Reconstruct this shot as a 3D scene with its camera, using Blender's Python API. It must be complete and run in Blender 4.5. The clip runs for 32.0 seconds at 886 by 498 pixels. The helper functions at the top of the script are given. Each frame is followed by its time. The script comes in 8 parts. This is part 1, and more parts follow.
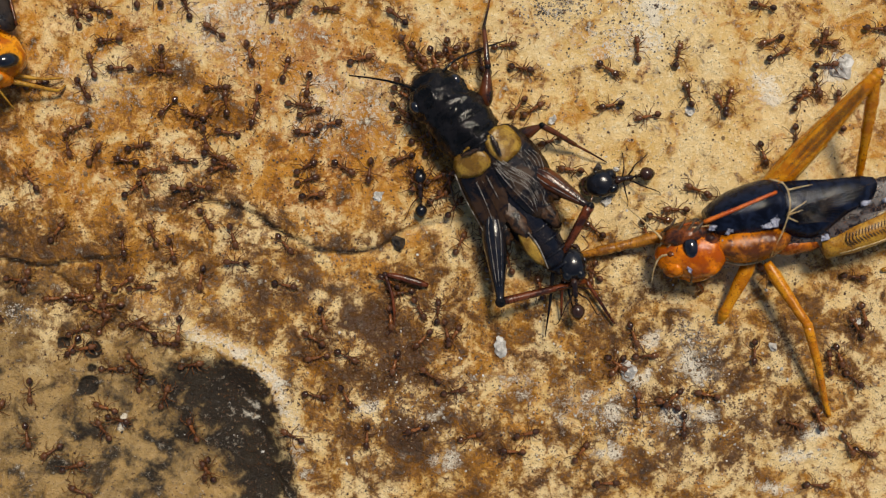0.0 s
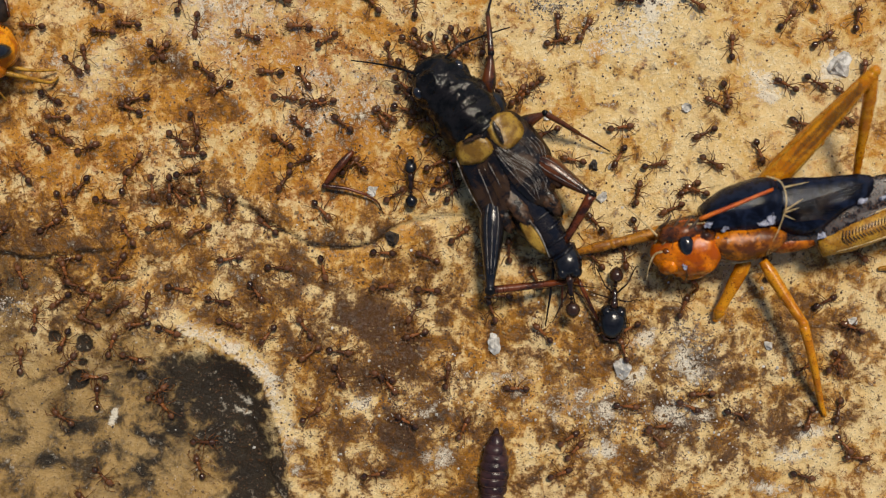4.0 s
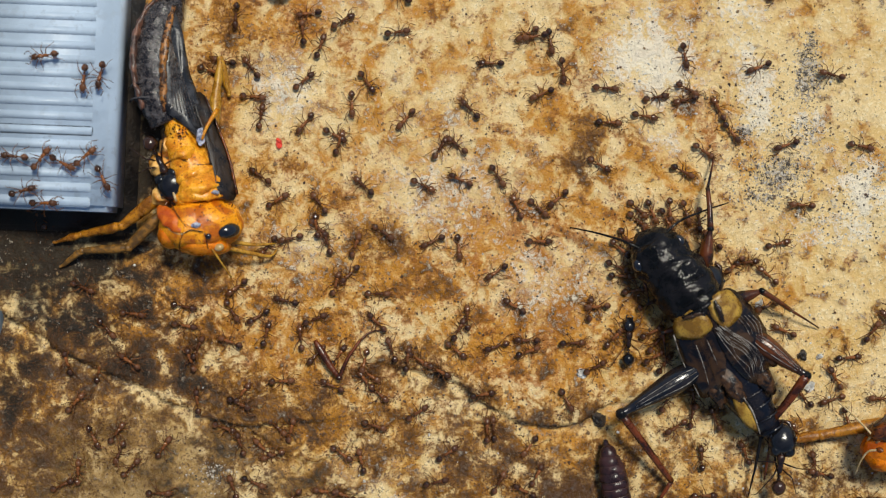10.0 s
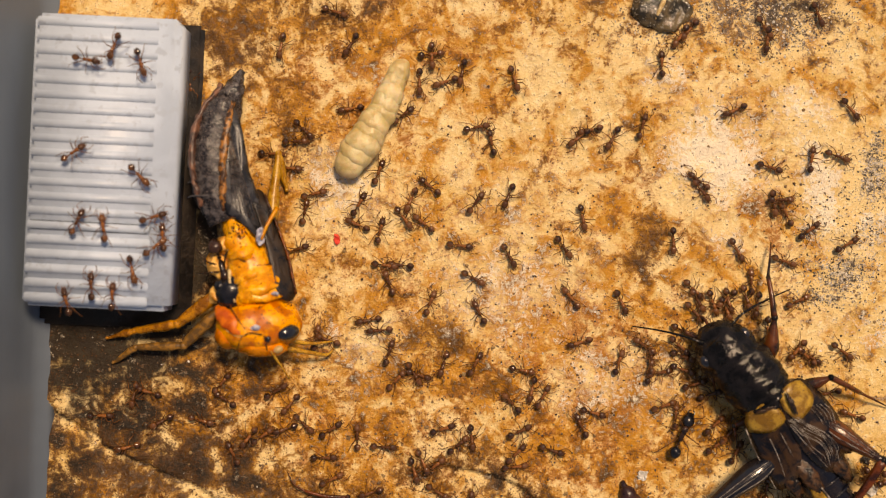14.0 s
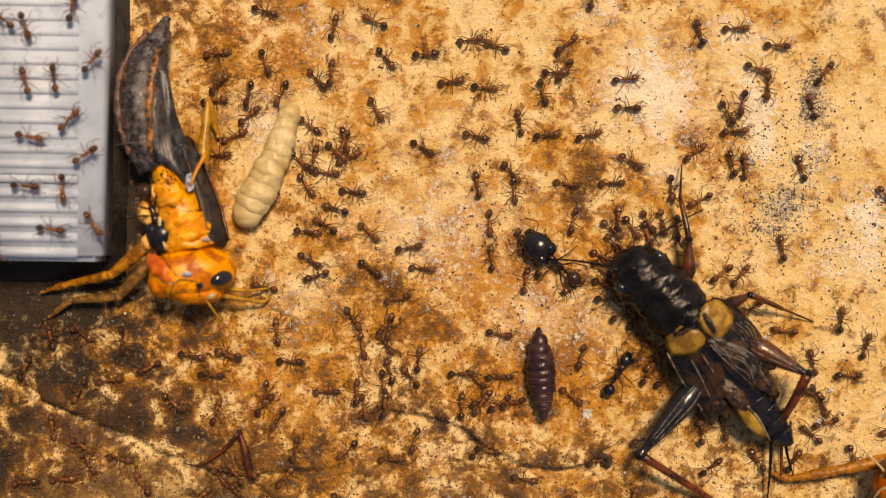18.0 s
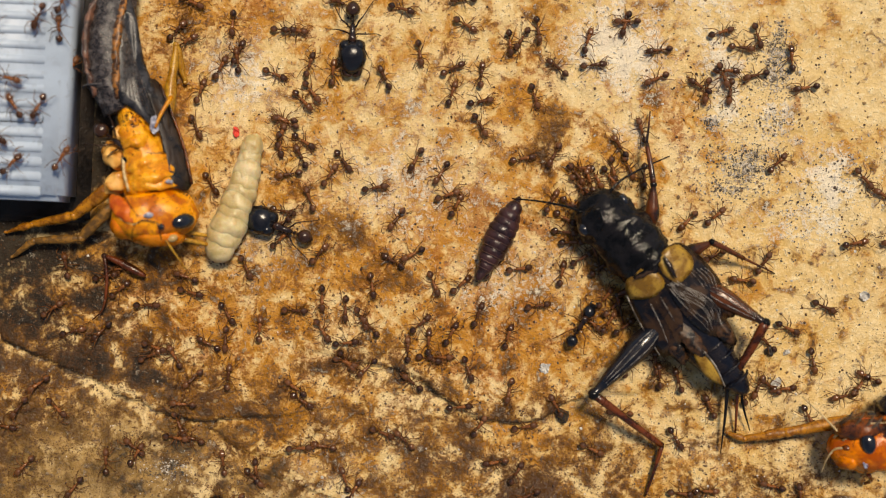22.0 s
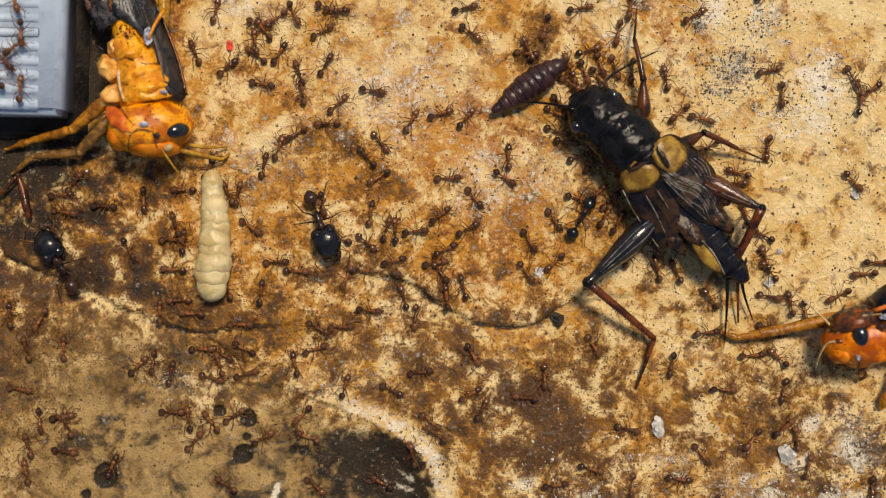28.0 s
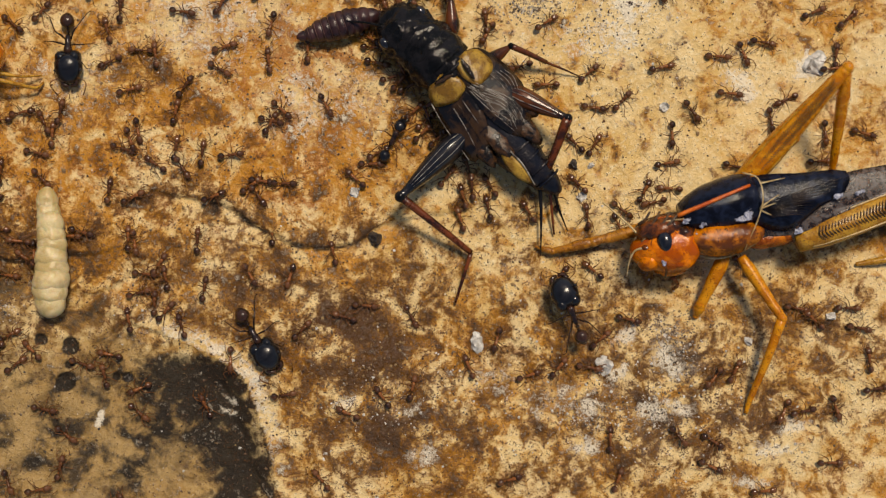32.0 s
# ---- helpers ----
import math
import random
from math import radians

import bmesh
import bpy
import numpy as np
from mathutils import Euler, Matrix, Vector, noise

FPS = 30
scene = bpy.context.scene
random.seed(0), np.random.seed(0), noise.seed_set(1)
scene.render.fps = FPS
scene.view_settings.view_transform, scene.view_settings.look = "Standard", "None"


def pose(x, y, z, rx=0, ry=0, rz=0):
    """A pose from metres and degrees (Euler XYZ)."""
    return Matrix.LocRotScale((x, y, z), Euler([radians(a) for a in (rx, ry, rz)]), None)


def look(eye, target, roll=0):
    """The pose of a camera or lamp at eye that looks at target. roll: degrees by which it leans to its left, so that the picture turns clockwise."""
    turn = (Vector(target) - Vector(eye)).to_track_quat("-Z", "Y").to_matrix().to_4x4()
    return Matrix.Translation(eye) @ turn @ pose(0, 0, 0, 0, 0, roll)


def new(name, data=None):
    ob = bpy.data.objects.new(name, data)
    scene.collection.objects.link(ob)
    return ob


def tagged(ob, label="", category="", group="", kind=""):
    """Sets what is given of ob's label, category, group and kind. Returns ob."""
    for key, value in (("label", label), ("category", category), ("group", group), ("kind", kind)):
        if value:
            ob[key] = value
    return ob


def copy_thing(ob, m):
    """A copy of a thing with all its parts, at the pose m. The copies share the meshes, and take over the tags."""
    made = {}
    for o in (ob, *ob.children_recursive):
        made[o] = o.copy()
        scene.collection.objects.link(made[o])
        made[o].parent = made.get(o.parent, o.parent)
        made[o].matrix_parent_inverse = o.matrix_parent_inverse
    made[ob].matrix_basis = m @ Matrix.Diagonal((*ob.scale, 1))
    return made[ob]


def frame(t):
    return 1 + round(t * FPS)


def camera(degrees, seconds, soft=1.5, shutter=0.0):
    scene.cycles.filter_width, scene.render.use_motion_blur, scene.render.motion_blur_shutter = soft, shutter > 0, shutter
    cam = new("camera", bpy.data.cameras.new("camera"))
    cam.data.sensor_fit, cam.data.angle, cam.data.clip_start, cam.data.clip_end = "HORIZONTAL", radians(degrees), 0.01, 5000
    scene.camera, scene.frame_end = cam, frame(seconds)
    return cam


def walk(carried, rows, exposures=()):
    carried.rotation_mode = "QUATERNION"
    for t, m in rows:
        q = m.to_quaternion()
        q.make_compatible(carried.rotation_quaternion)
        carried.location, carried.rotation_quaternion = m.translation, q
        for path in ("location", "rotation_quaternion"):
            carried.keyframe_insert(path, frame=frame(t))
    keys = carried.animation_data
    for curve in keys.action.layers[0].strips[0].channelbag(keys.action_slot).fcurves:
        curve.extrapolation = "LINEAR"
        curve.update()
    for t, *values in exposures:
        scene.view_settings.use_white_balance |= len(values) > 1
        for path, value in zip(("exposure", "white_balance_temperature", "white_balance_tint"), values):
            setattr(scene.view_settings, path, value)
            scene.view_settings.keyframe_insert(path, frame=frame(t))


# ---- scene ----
MM = 0.001
cam = camera(40, 32.0, soft=1.15)
# a close-up lens: sharp on the insects, soft on the tall block and the wall
cam.data.dof.use_dof, cam.data.dof.focus_distance, cam.data.dof.aperture_fstop = True, 0.149, 10.0
# seconds, then the eye in millimetres and its tilt, lean and turn in degrees; the lens looks straight down
PATH = [
    (0.0, 21.11, -14.64, 151.31, -0.45, -0.15, -1.64),
    (0.5, 20.22, -14.33, 151.10, -0.35, -0.11, -1.76),
    (1.0, 22.06, -14.06, 151.30, -0.32, 0.08, -1.25),
    (1.5, 21.55, -14.11, 151.29, -0.26, 0.25, -1.35),
    (2.0, 20.56, -15.01, 151.56, -0.29, -0.02, -1.68),
    (2.5, 22.56, -18.04, 151.34, -0.46, -0.26, -1.42),
    (4.5, 21.10, -14.83, 149.89, -0.32, -0.05, -1.22),
    (5.0, 19.04, -13.95, 149.51, -0.37, -0.01, -1.20),
    (5.5, 15.19, -9.78, 150.35, -0.45, 0.10, -0.96),
    (6.0, 10.58, -6.03, 150.51, -0.54, 0.21, -0.30),
    (6.5, 7.56, -3.97, 151.37, -0.36, 0.21, -0.37),
    (7.0, 4.62, -2.90, 151.94, -0.14, 0.23, -0.12),
    (7.5, 0.86, 0.27, 152.23, -0.02, 0.25, 0.14),
    (8.0, 2.43, -0.29, 152.39, 0.14, 0.24, 0.12),
    (8.5, 2.42, -0.36, 152.41, 0.23, 0.16, 0.04),
    (9.0, 1.47, 0.06, 152.46, 0.27, 0.18, 0.29),
    (9.5, 0.26, 0.73, 152.50, 0.14, 0.28, 0.38),
    (10.0, -3.51, 5.16, 152.05, 0.39, 0.15, 0.72),
    (10.5, -6.74, 9.61, 151.53, 0.53, 0.09, 0.79),
    (11.0, -8.59, 12.39, 151.32, 0.44, -0.01, 1.14),
    (11.5, -10.04, 11.78, 150.87, 0.35, -0.07, 1.34),
    (12.0, -9.52, 14.61, 151.04, 0.40, -0.21, 1.85),
    (12.5, -14.62, 19.23, 150.07, 0.40, -0.18, 2.27),
    (13.0, -15.59, 19.72, 149.47, 0.36, -0.17, 2.17),
    (13.5, -13.60, 17.48, 149.46, 0.24, -0.23, 1.77),
    (14.0, -12.33, 17.69, 149.74, 0.19, -0.32, 1.28),
    (14.5, -12.50, 17.45, 149.45, 0.12, -0.28, 0.89),
    (16.5, -8.64, 15.79, 147.88, -0.07, -0.12, 0.01),
    (17.0, -6.26, 14.74, 147.53, -0.12, -0.09, -0.29),
    (17.5, -4.70, 13.19, 147.95, -0.15, -0.08, -0.34),
    (18.0, -3.88, 11.62, 148.19, -0.19, -0.08, -0.60),
    (18.5, -1.90, 9.77, 148.27, -0.17, -0.13, -0.36),
    (19.0, -1.85, 8.01, 148.23, -0.14, -0.14, 0.23),
    (19.5, -1.28, 10.09, 148.67, -0.18, -0.12, -0.09),
    (20.0, -1.88, 9.94, 148.45, -0.17, -0.14, -0.04),
    (20.5, -2.42, 8.82, 148.51, -0.14, -0.13, 0.32),
    (21.0, -2.83, 8.55, 148.83, -0.12, -0.16, 0.31),
    (21.5, -1.63, 6.87, 148.76, -0.11, -0.18, 0.55),
    (22.0, 0.43, 5.48, 148.90, -0.08, -0.19, 1.00),
    (22.5, -0.48, 4.71, 148.72, -0.21, -0.13, 0.68),
    (23.0, -0.89, 4.13, 148.72, -0.13, -0.20, 0.67),
    (23.5, -1.09, 4.13, 148.81, -0.14, -0.20, 0.60),
    (24.0, -1.71, 3.97, 148.64, -0.15, -0.15, 0.45),
    (24.5, -2.22, 4.01, 148.93, -0.17, -0.14, 0.54),
    (25.0, -1.20, 4.08, 149.26, -0.22, -0.13, 0.57),
    (25.5, 1.30, 3.07, 149.48, -0.18, -0.05, 0.52),
    (27.5, 3.21, -3.68, 150.57, -0.10, 0.44, -0.20),
    (28.0, 3.60, -5.79, 150.64, -0.14, 0.70, -0.22),
    (28.5, 3.96, -6.89, 150.65, -0.08, 0.50, -0.14),
    (29.0, 6.84, -8.78, 150.69, -0.00, 0.30, 0.05),
    (29.5, 10.21, -10.18, 150.88, 0.18, 0.04, -0.41),
    (30.0, 12.28, -11.84, 151.03, 0.42, -0.19, -0.57),
    (30.5, 13.89, -13.18, 150.64, 0.35, -0.15, -0.78),
    (31.0, 16.70, -14.69, 151.08, 0.39, -0.16, -1.05),
    (31.5, 18.41, -15.46, 152.38, 0.55, -0.23, -1.49),
    (32.0, 23.39, -18.57, 151.97, 0.80, -0.35, -1.79),
]
walk(cam, [(t, pose(x * MM, y * MM, z * MM, rx, ry, rz)) for t, x, y, z, rx, ry, rz in PATH],
     exposures=[(0, -0.59, 6600, 10), (5, -0.56, 6600, 10), (9, -0.48, 6300, 7), (11, -0.48, 6000, 5), (12, -0.38, 7600, 14), (13, -0.34, 8100, 17), (14, -0.36, 9300, 23),
                (17, -0.38, 9600, 24), (19, -0.39, 8600, 20), (20, -0.43, 7700, 14), (21, -0.45, 7500, 13), (23, -0.42, 7150, 12), (25, -0.44, 6900, 11), (28, -0.43, 7050, 12), (32, -0.58, 7100, 13)])

# ---- light ----
world = bpy.data.worlds.new("world")
scene.world = world
world.use_nodes = True
wn = world.node_tree.nodes
sky = wn.new("ShaderNodeTexSky")
sky.sky_type, sky.sun_disc = "NISHITA", False
sky.sun_elevation, sky.sun_rotation = radians(62), radians(25)
wn["Background"].inputs["Strength"].default_value = 0.11
world.node_tree.links.new(sky.outputs[0], wn["Background"].inputs["Color"])
sun = new("sun", bpy.data.lights.new("sun", "SUN"))
sun.data.energy, sun.data.angle, sun.data.color = 4.6, radians(13), (1.0, 0.90, 0.735)
sun.matrix_world = look((0.15, 0.32, 0.7), (0, 0, 0))

# ---- materials ----
def shader(name):
    m = bpy.data.materials.new(name)
    m.use_nodes = True
    return m, m.node_tree.nodes, m.node_tree.links, m.node_tree.nodes["Principled BSDF"]


def noise_node(nodes, links, coord, scale, detail=4, rough=0.6, distort=0.0):
    n = nodes.new("ShaderNodeTexNoise")
    n.inputs["Scale"].default_value, n.inputs["Detail"].default_value = scale, detail
    n.inputs["Roughness"].default_value, n.inputs["Distortion"].default_value = rough, distort
    links.new(coord, n.inputs["Vector"])
    return n.outputs["Fac"]


def step_node(nodes, links, value, lo, hi, a=0.0, b=1.0):
    n = nodes.new("ShaderNodeMapRange")
    n.interpolation_type = "SMOOTHSTEP"
    for key, v in (("From Min", lo), ("From Max", hi), ("To Min", a), ("To Max", b)):
        n.inputs[key].default_value = v
    links.new(value, n.inputs["Value"])
    return n.outputs["Result"]


def mix_node(nodes, links, fac, a, b):
    n = nodes.new("ShaderNodeMix")
    n.data_type = "RGBA"
    for v, slot in ((fac, n.inputs[0]), (a, n.inputs[6]), (b, n.inputs[7])):
        if isinstance(v, (int, float)):
            slot.default_value = v
        elif isinstance(v, tuple):
            slot.default_value = (*v, 1)
        else:
            links.new(v, slot)
    return n.outputs[2]


def math_node(nodes, links, op, a, b):
    n = nodes.new("ShaderNodeMath")
    n.operation = op
    for v, slot in ((a, n.inputs[0]), (b, n.inputs[1])):
        if isinstance(v, (int, float)):
            slot.default_value = v
        else:
            links.new(v, slot)
    return n.outputs[0]


def bump_node(nodes, links, height, bsdf, strength, distance):
    n = nodes.new("ShaderNodeBump")
    n.inputs["Strength"].default_value, n.inputs["Distance"].default_value = strength, distance
    links.new(height, n.inputs["Height"])
    links.new(n.outputs[0], bsdf.inputs["Normal"])


def skin(name, light, dark, size=1.0, rough=0.35, bump=0.3, speck=None, lo=0.4, hi=0.62, coat=0.0, sss=0.0, vary=0.0, spec=0.5):
    """A chitin or plastic skin: two colours in blotches of the given size in millimetres, fine grain, and specks."""
    m, n, l, b = shader(name)
    co = n.new("ShaderNodeTexCoord").outputs["Object"]
    big = noise_node(n, l, co, 1000 / size, 4, 0.6, 0.4)
    fine = noise_node(n, l, co, 6500 / size, 3)
    col = mix_node(n, l, step_node(n, l, big, lo, hi), dark, light)
    if speck:
        col = mix_node(n, l, step_node(n, l, fine, 0.56, 0.66), col, speck)
    if vary:
        info = n.new("ShaderNodeObjectInfo").outputs["Random"]
        hsv = n.new("ShaderNodeHueSaturation")
        l.new(step_node(n, l, info, 0, 1, 1 - vary, 1 + vary), hsv.inputs["Value"])
        l.new(col, hsv.inputs["Color"])
        col = hsv.outputs[0]
    l.new(col, b.inputs["Base Color"])
    l.new(step_node(n, l, big, 0.3, 0.7, rough * 0.75, rough * 1.3), b.inputs["Roughness"])
    b.inputs["Specular IOR Level"].default_value = spec
    b.inputs["Coat Weight"].default_value, b.inputs["Coat Roughness"].default_value = coat, 0.12
    if sss:
        b.inputs["Subsurface Weight"].default_value, b.inputs["Subsurface Scale"].default_value = sss, 0.001
        b.inputs["Subsurface Radius"].default_value = (1.0, 0.6, 0.3)
    bump_node(n, l, fine, b, bump, 0.0001 * size)
    return m


CRICKET_BLACK = skin("cricket_black", (0.011, 0.010, 0.011), (0.004, 0.004, 0.004), 1.4, 0.11, 0.3, spec=0.2)
CRICKET_ABDOMEN = skin("cricket_abdomen", (0.014, 0.011, 0.012), (0.004, 0.005, 0.010), 1.8, 0.2, 0.3, spec=0.4)
CRICKET_RED = skin("cricket_red", (0.15, 0.032, 0.004), (0.03, 0.008, 0.003), 2.2, 0.26, 0.3)
CRICKET_LEG = skin("cricket_leg", (0.115, 0.031, 0.007), (0.014, 0.007, 0.005), 2.5, 0.2, 0.2)
CRICKET_THIGH = skin("cricket_thigh", (0.016, 0.012, 0.012), (0.005, 0.006, 0.010), 2.0, 0.17, 0.18, spec=0.6)
SPOT_YELLOW = skin("spot_yellow", (0.40, 0.24, 0.032), (0.20, 0.10, 0.012), 1.4, 0.3, 0.35, speck=(0.12, 0.06, 0.014))
WING_BROWN = skin("wing_brown", (0.048, 0.024, 0.010), (0.006, 0.005, 0.006), 2.0, 0.2, 0.4, spec=0.4)
MEMBRANE = skin("membrane_brown", (0.075, 0.034, 0.013), (0.010, 0.008, 0.007), 0.9, 0.22, 0.6, spec=0.35)
VEIN_PALE = skin("vein_pale", (0.36, 0.33, 0.29), (0.07, 0.055, 0.045), 1.0, 0.3, 0.3)
ORANGE = skin("orange_chitin", (0.60, 0.165, 0.002), (0.22, 0.042, 0.002), 1.5, 0.3, 0.55, speck=(0.085, 0.02, 0.003), lo=0.42, hi=0.6, spec=0.35)
LOBE = skin("lobe_orange", (0.60, 0.18, 0.003), (0.12, 0.03, 0.003), 2.6, 0.2, 0.5, speck=(0.07, 0.018, 0.003), lo=0.44, hi=0.62, spec=0.5)
ORANGE_HEAD = skin("orange_head", (0.90, 0.35, 0.006), (0.50, 0.12, 0.003), 1.9, 0.24, 0.5, speck=(0.36, 0.08, 0.004), lo=0.38, hi=0.6)
ORANGE_DEEP = skin("orange_deep", (0.86, 0.27, 0.004), (0.62, 0.15, 0.002), 1.6, 0.26, 0.3, speck=(0.5, 0.11, 0.002))
COXA = skin("coxa_cream", (0.80, 0.45, 0.12), (0.55, 0.22, 0.03), 1.6, 0.3, 0.4)
FLANK_DARK = skin("flank_dark", (0.032, 0.019, 0.012), (0.008, 0.007, 0.008), 1.1, 0.32, 0.7)
ORANGE_FACE = skin("orange_face", (0.80, 0.22, 0.0), (0.42, 0.075, 0.0), 2.4, 0.2, 0.35, speck=(0.34, 0.06, 0.001), lo=0.42, hi=0.6, spec=0.4)
THORAX = skin("mottled_thorax", (0.92, 0.42, 0.02), (0.66, 0.21, 0.004), 1.2, 0.24, 0.35, speck=(0.34, 0.085, 0.004), lo=0.36, hi=0.62)
ORANGE_RED = skin("orange_red", (0.66, 0.15, 0.006), (0.46, 0.07, 0.004), 1.4, 0.34, 0.4)
ORANGE_BROWN = skin("orange_brown", (0.20, 0.048, 0.004), (0.035, 0.012, 0.004), 1.5, 0.22, 0.3, speck=(0.02, 0.008, 0.004))
OCHRE_LEG = skin("ochre_leg", (0.66, 0.27, 0.006), (0.48, 0.15, 0.003), 1.6, 0.26, 0.25, speck=(0.24, 0.07, 0.004), spec=0.35)
# darker ochre, for a brownish leg and for a leg with painted shade
OCHRE_DIM = skin("ochre_dim", (0.50, 0.20, 0.008), (0.22, 0.075, 0.004), 1.2, 0.3, 0.5, speck=(0.10, 0.035, 0.004))
OCHRE_PALE = skin("ochre_pale", (0.52, 0.28, 0.025), (0.34, 0.15, 0.010), 1.2, 0.3, 0.3, speck=(0.12, 0.055, 0.012))
CHEVRON_DARK = skin("chevron_brown", (0.10, 0.045, 0.012), (0.035, 0.018, 0.008), 0.7, 0.5, 0.2)
CHEVRON = skin("chevron_dark", (0.26, 0.12, 0.016), (0.10, 0.05, 0.012), 0.7, 0.5, 0.2)
WING_DARK = skin("wing_dark", (0.010, 0.015, 0.034), (0.003, 0.004, 0.009), 1.4, 0.17, 0.3, spec=0.16)
SINEW = skin("sinew_cream", (0.62, 0.48, 0.26), (0.45, 0.30, 0.12), 0.8, 0.3, 0.4)
WAXY = skin("waxy_white", (0.44, 0.46, 0.56), (0.14, 0.15, 0.22), 0.4, 0.3, 0.6)
EYE = skin("eye_black", (0.012, 0.012, 0.016), (0.005, 0.005, 0.008), 0.6, 0.16, 0.05, coat=0.6)
ABDOMEN_GREY = skin("abdomen_grey", (0.10, 0.092, 0.09), (0.010, 0.009, 0.011), 0.7, 0.28, 0.6, speck=(0.30, 0.14, 0.06), lo=0.46, hi=0.58)
ABDOMEN_DARK = skin("abdomen_dark", (0.072, 0.066, 0.068), (0.009, 0.008, 0.010), 0.8, 0.22, 0.7, speck=(0.16, 0.12, 0.10), lo=0.44, hi=0.6)
ABDOMEN_PINK = skin("abdomen_pink", (0.22, 0.10, 0.06), (0.05, 0.024, 0.018), 0.9, 0.35, 0.5, speck=(0.03, 0.016, 0.012))
SPECKLED = skin("speckled_orange", (0.38, 0.15, 0.025), (0.05, 0.022, 0.010), 0.6, 0.3, 0.5, speck=(0.02, 0.012, 0.01), lo=0.44, hi=0.56)
WING_GREY = skin("wing_grey", (0.045, 0.045, 0.05), (0.012, 0.012, 0.014), 1.4, 0.26, 0.4)
ANT_BODY = skin("ant_brown", (0.105, 0.040, 0.013), (0.032, 0.013, 0.006), 0.9, 0.13, 0.25, vary=0.5, spec=0.6)
ANT_THORAX = skin("ant_thorax", (0.235, 0.082, 0.02), (0.10, 0.034, 0.010), 0.9, 0.16, 0.3, vary=0.5)
ANT_LEG = skin("ant_leg", (0.22, 0.085, 0.022), (0.09, 0.032, 0.010), 0.8, 0.2, 0.1)
MAJOR_BODY = skin("major_black", (0.010, 0.010, 0.013), (0.004, 0.004, 0.005), 1.5, 0.17, 0.15)
MAJOR_BROWN = skin("major_brown", (0.045, 0.019, 0.010), (0.012, 0.007, 0.006), 1.2, 0.18, 0.2)
PUPA = skin("pupa_purple", (0.048, 0.019, 0.019), (0.018, 0.008, 0.009), 1.8, 0.3, 0.25, spec=0.45)
PUPA_RING = skin("pupa_ring", (0.13, 0.06, 0.05), (0.05, 0.025, 0.022), 0.8, 0.4, 0.2)
LARVA = skin("larva_cream", (0.66, 0.54, 0.30), (0.50, 0.38, 0.17), 2.6, 0.36, 0.35, sss=0.5, spec=0.45)
LARVA_HEAD = skin("larva_head", (0.36, 0.20, 0.07), (0.20, 0.10, 0.03), 1.0, 0.3, 0.3)
LUMP = skin("olive_lump", (0.14, 0.10, 0.05), (0.028, 0.024, 0.016), 2.6, 0.12, 0.5, speck=(0.22, 0.2, 0.16))
PLASTIC = skin("white_plastic", (0.47, 0.57, 0.70), (0.39, 0.475, 0.59), 9.0, 0.45, 0.1, speck=(0.38, 0.455, 0.56))
WALL_PLASTIC = skin("blue_grey_plastic", (0.125, 0.16, 0.2), (0.08, 0.103, 0.132), 45.0, 0.45, 0.05, lo=0.3, hi=0.7)
CRUMB_WHITE = skin("crumb_white", (0.68, 0.66, 0.62), (0.40, 0.38, 0.34), 0.9, 0.35, 0.5)
CRUMB_DARK = skin("crumb_dark", (0.06, 0.045, 0.034), (0.018, 0.015, 0.013), 0.6, 0.5, 0.6)
CRUMB_GREY = skin("crumb_grey", (0.52, 0.46, 0.38), (0.06, 0.05, 0.04), 0.8, 0.25, 0.3, lo=0.44, hi=0.56)
CRUMB_BROWN = skin("crumb_brown", (0.11, 0.05, 0.018), (0.03, 0.015, 0.008), 0.4, 0.3, 0.3)
CRUMB_TAN = skin("crumb_tan", (0.42, 0.28, 0.12), (0.22, 0.12, 0.05), 0.5, 0.7, 0.6, vary=0.5)
RED_MARK = skin("red_mark", (0.75, 0.07, 0.04), (0.6, 0.05, 0.03), 0.5, 0.4, 0.2)


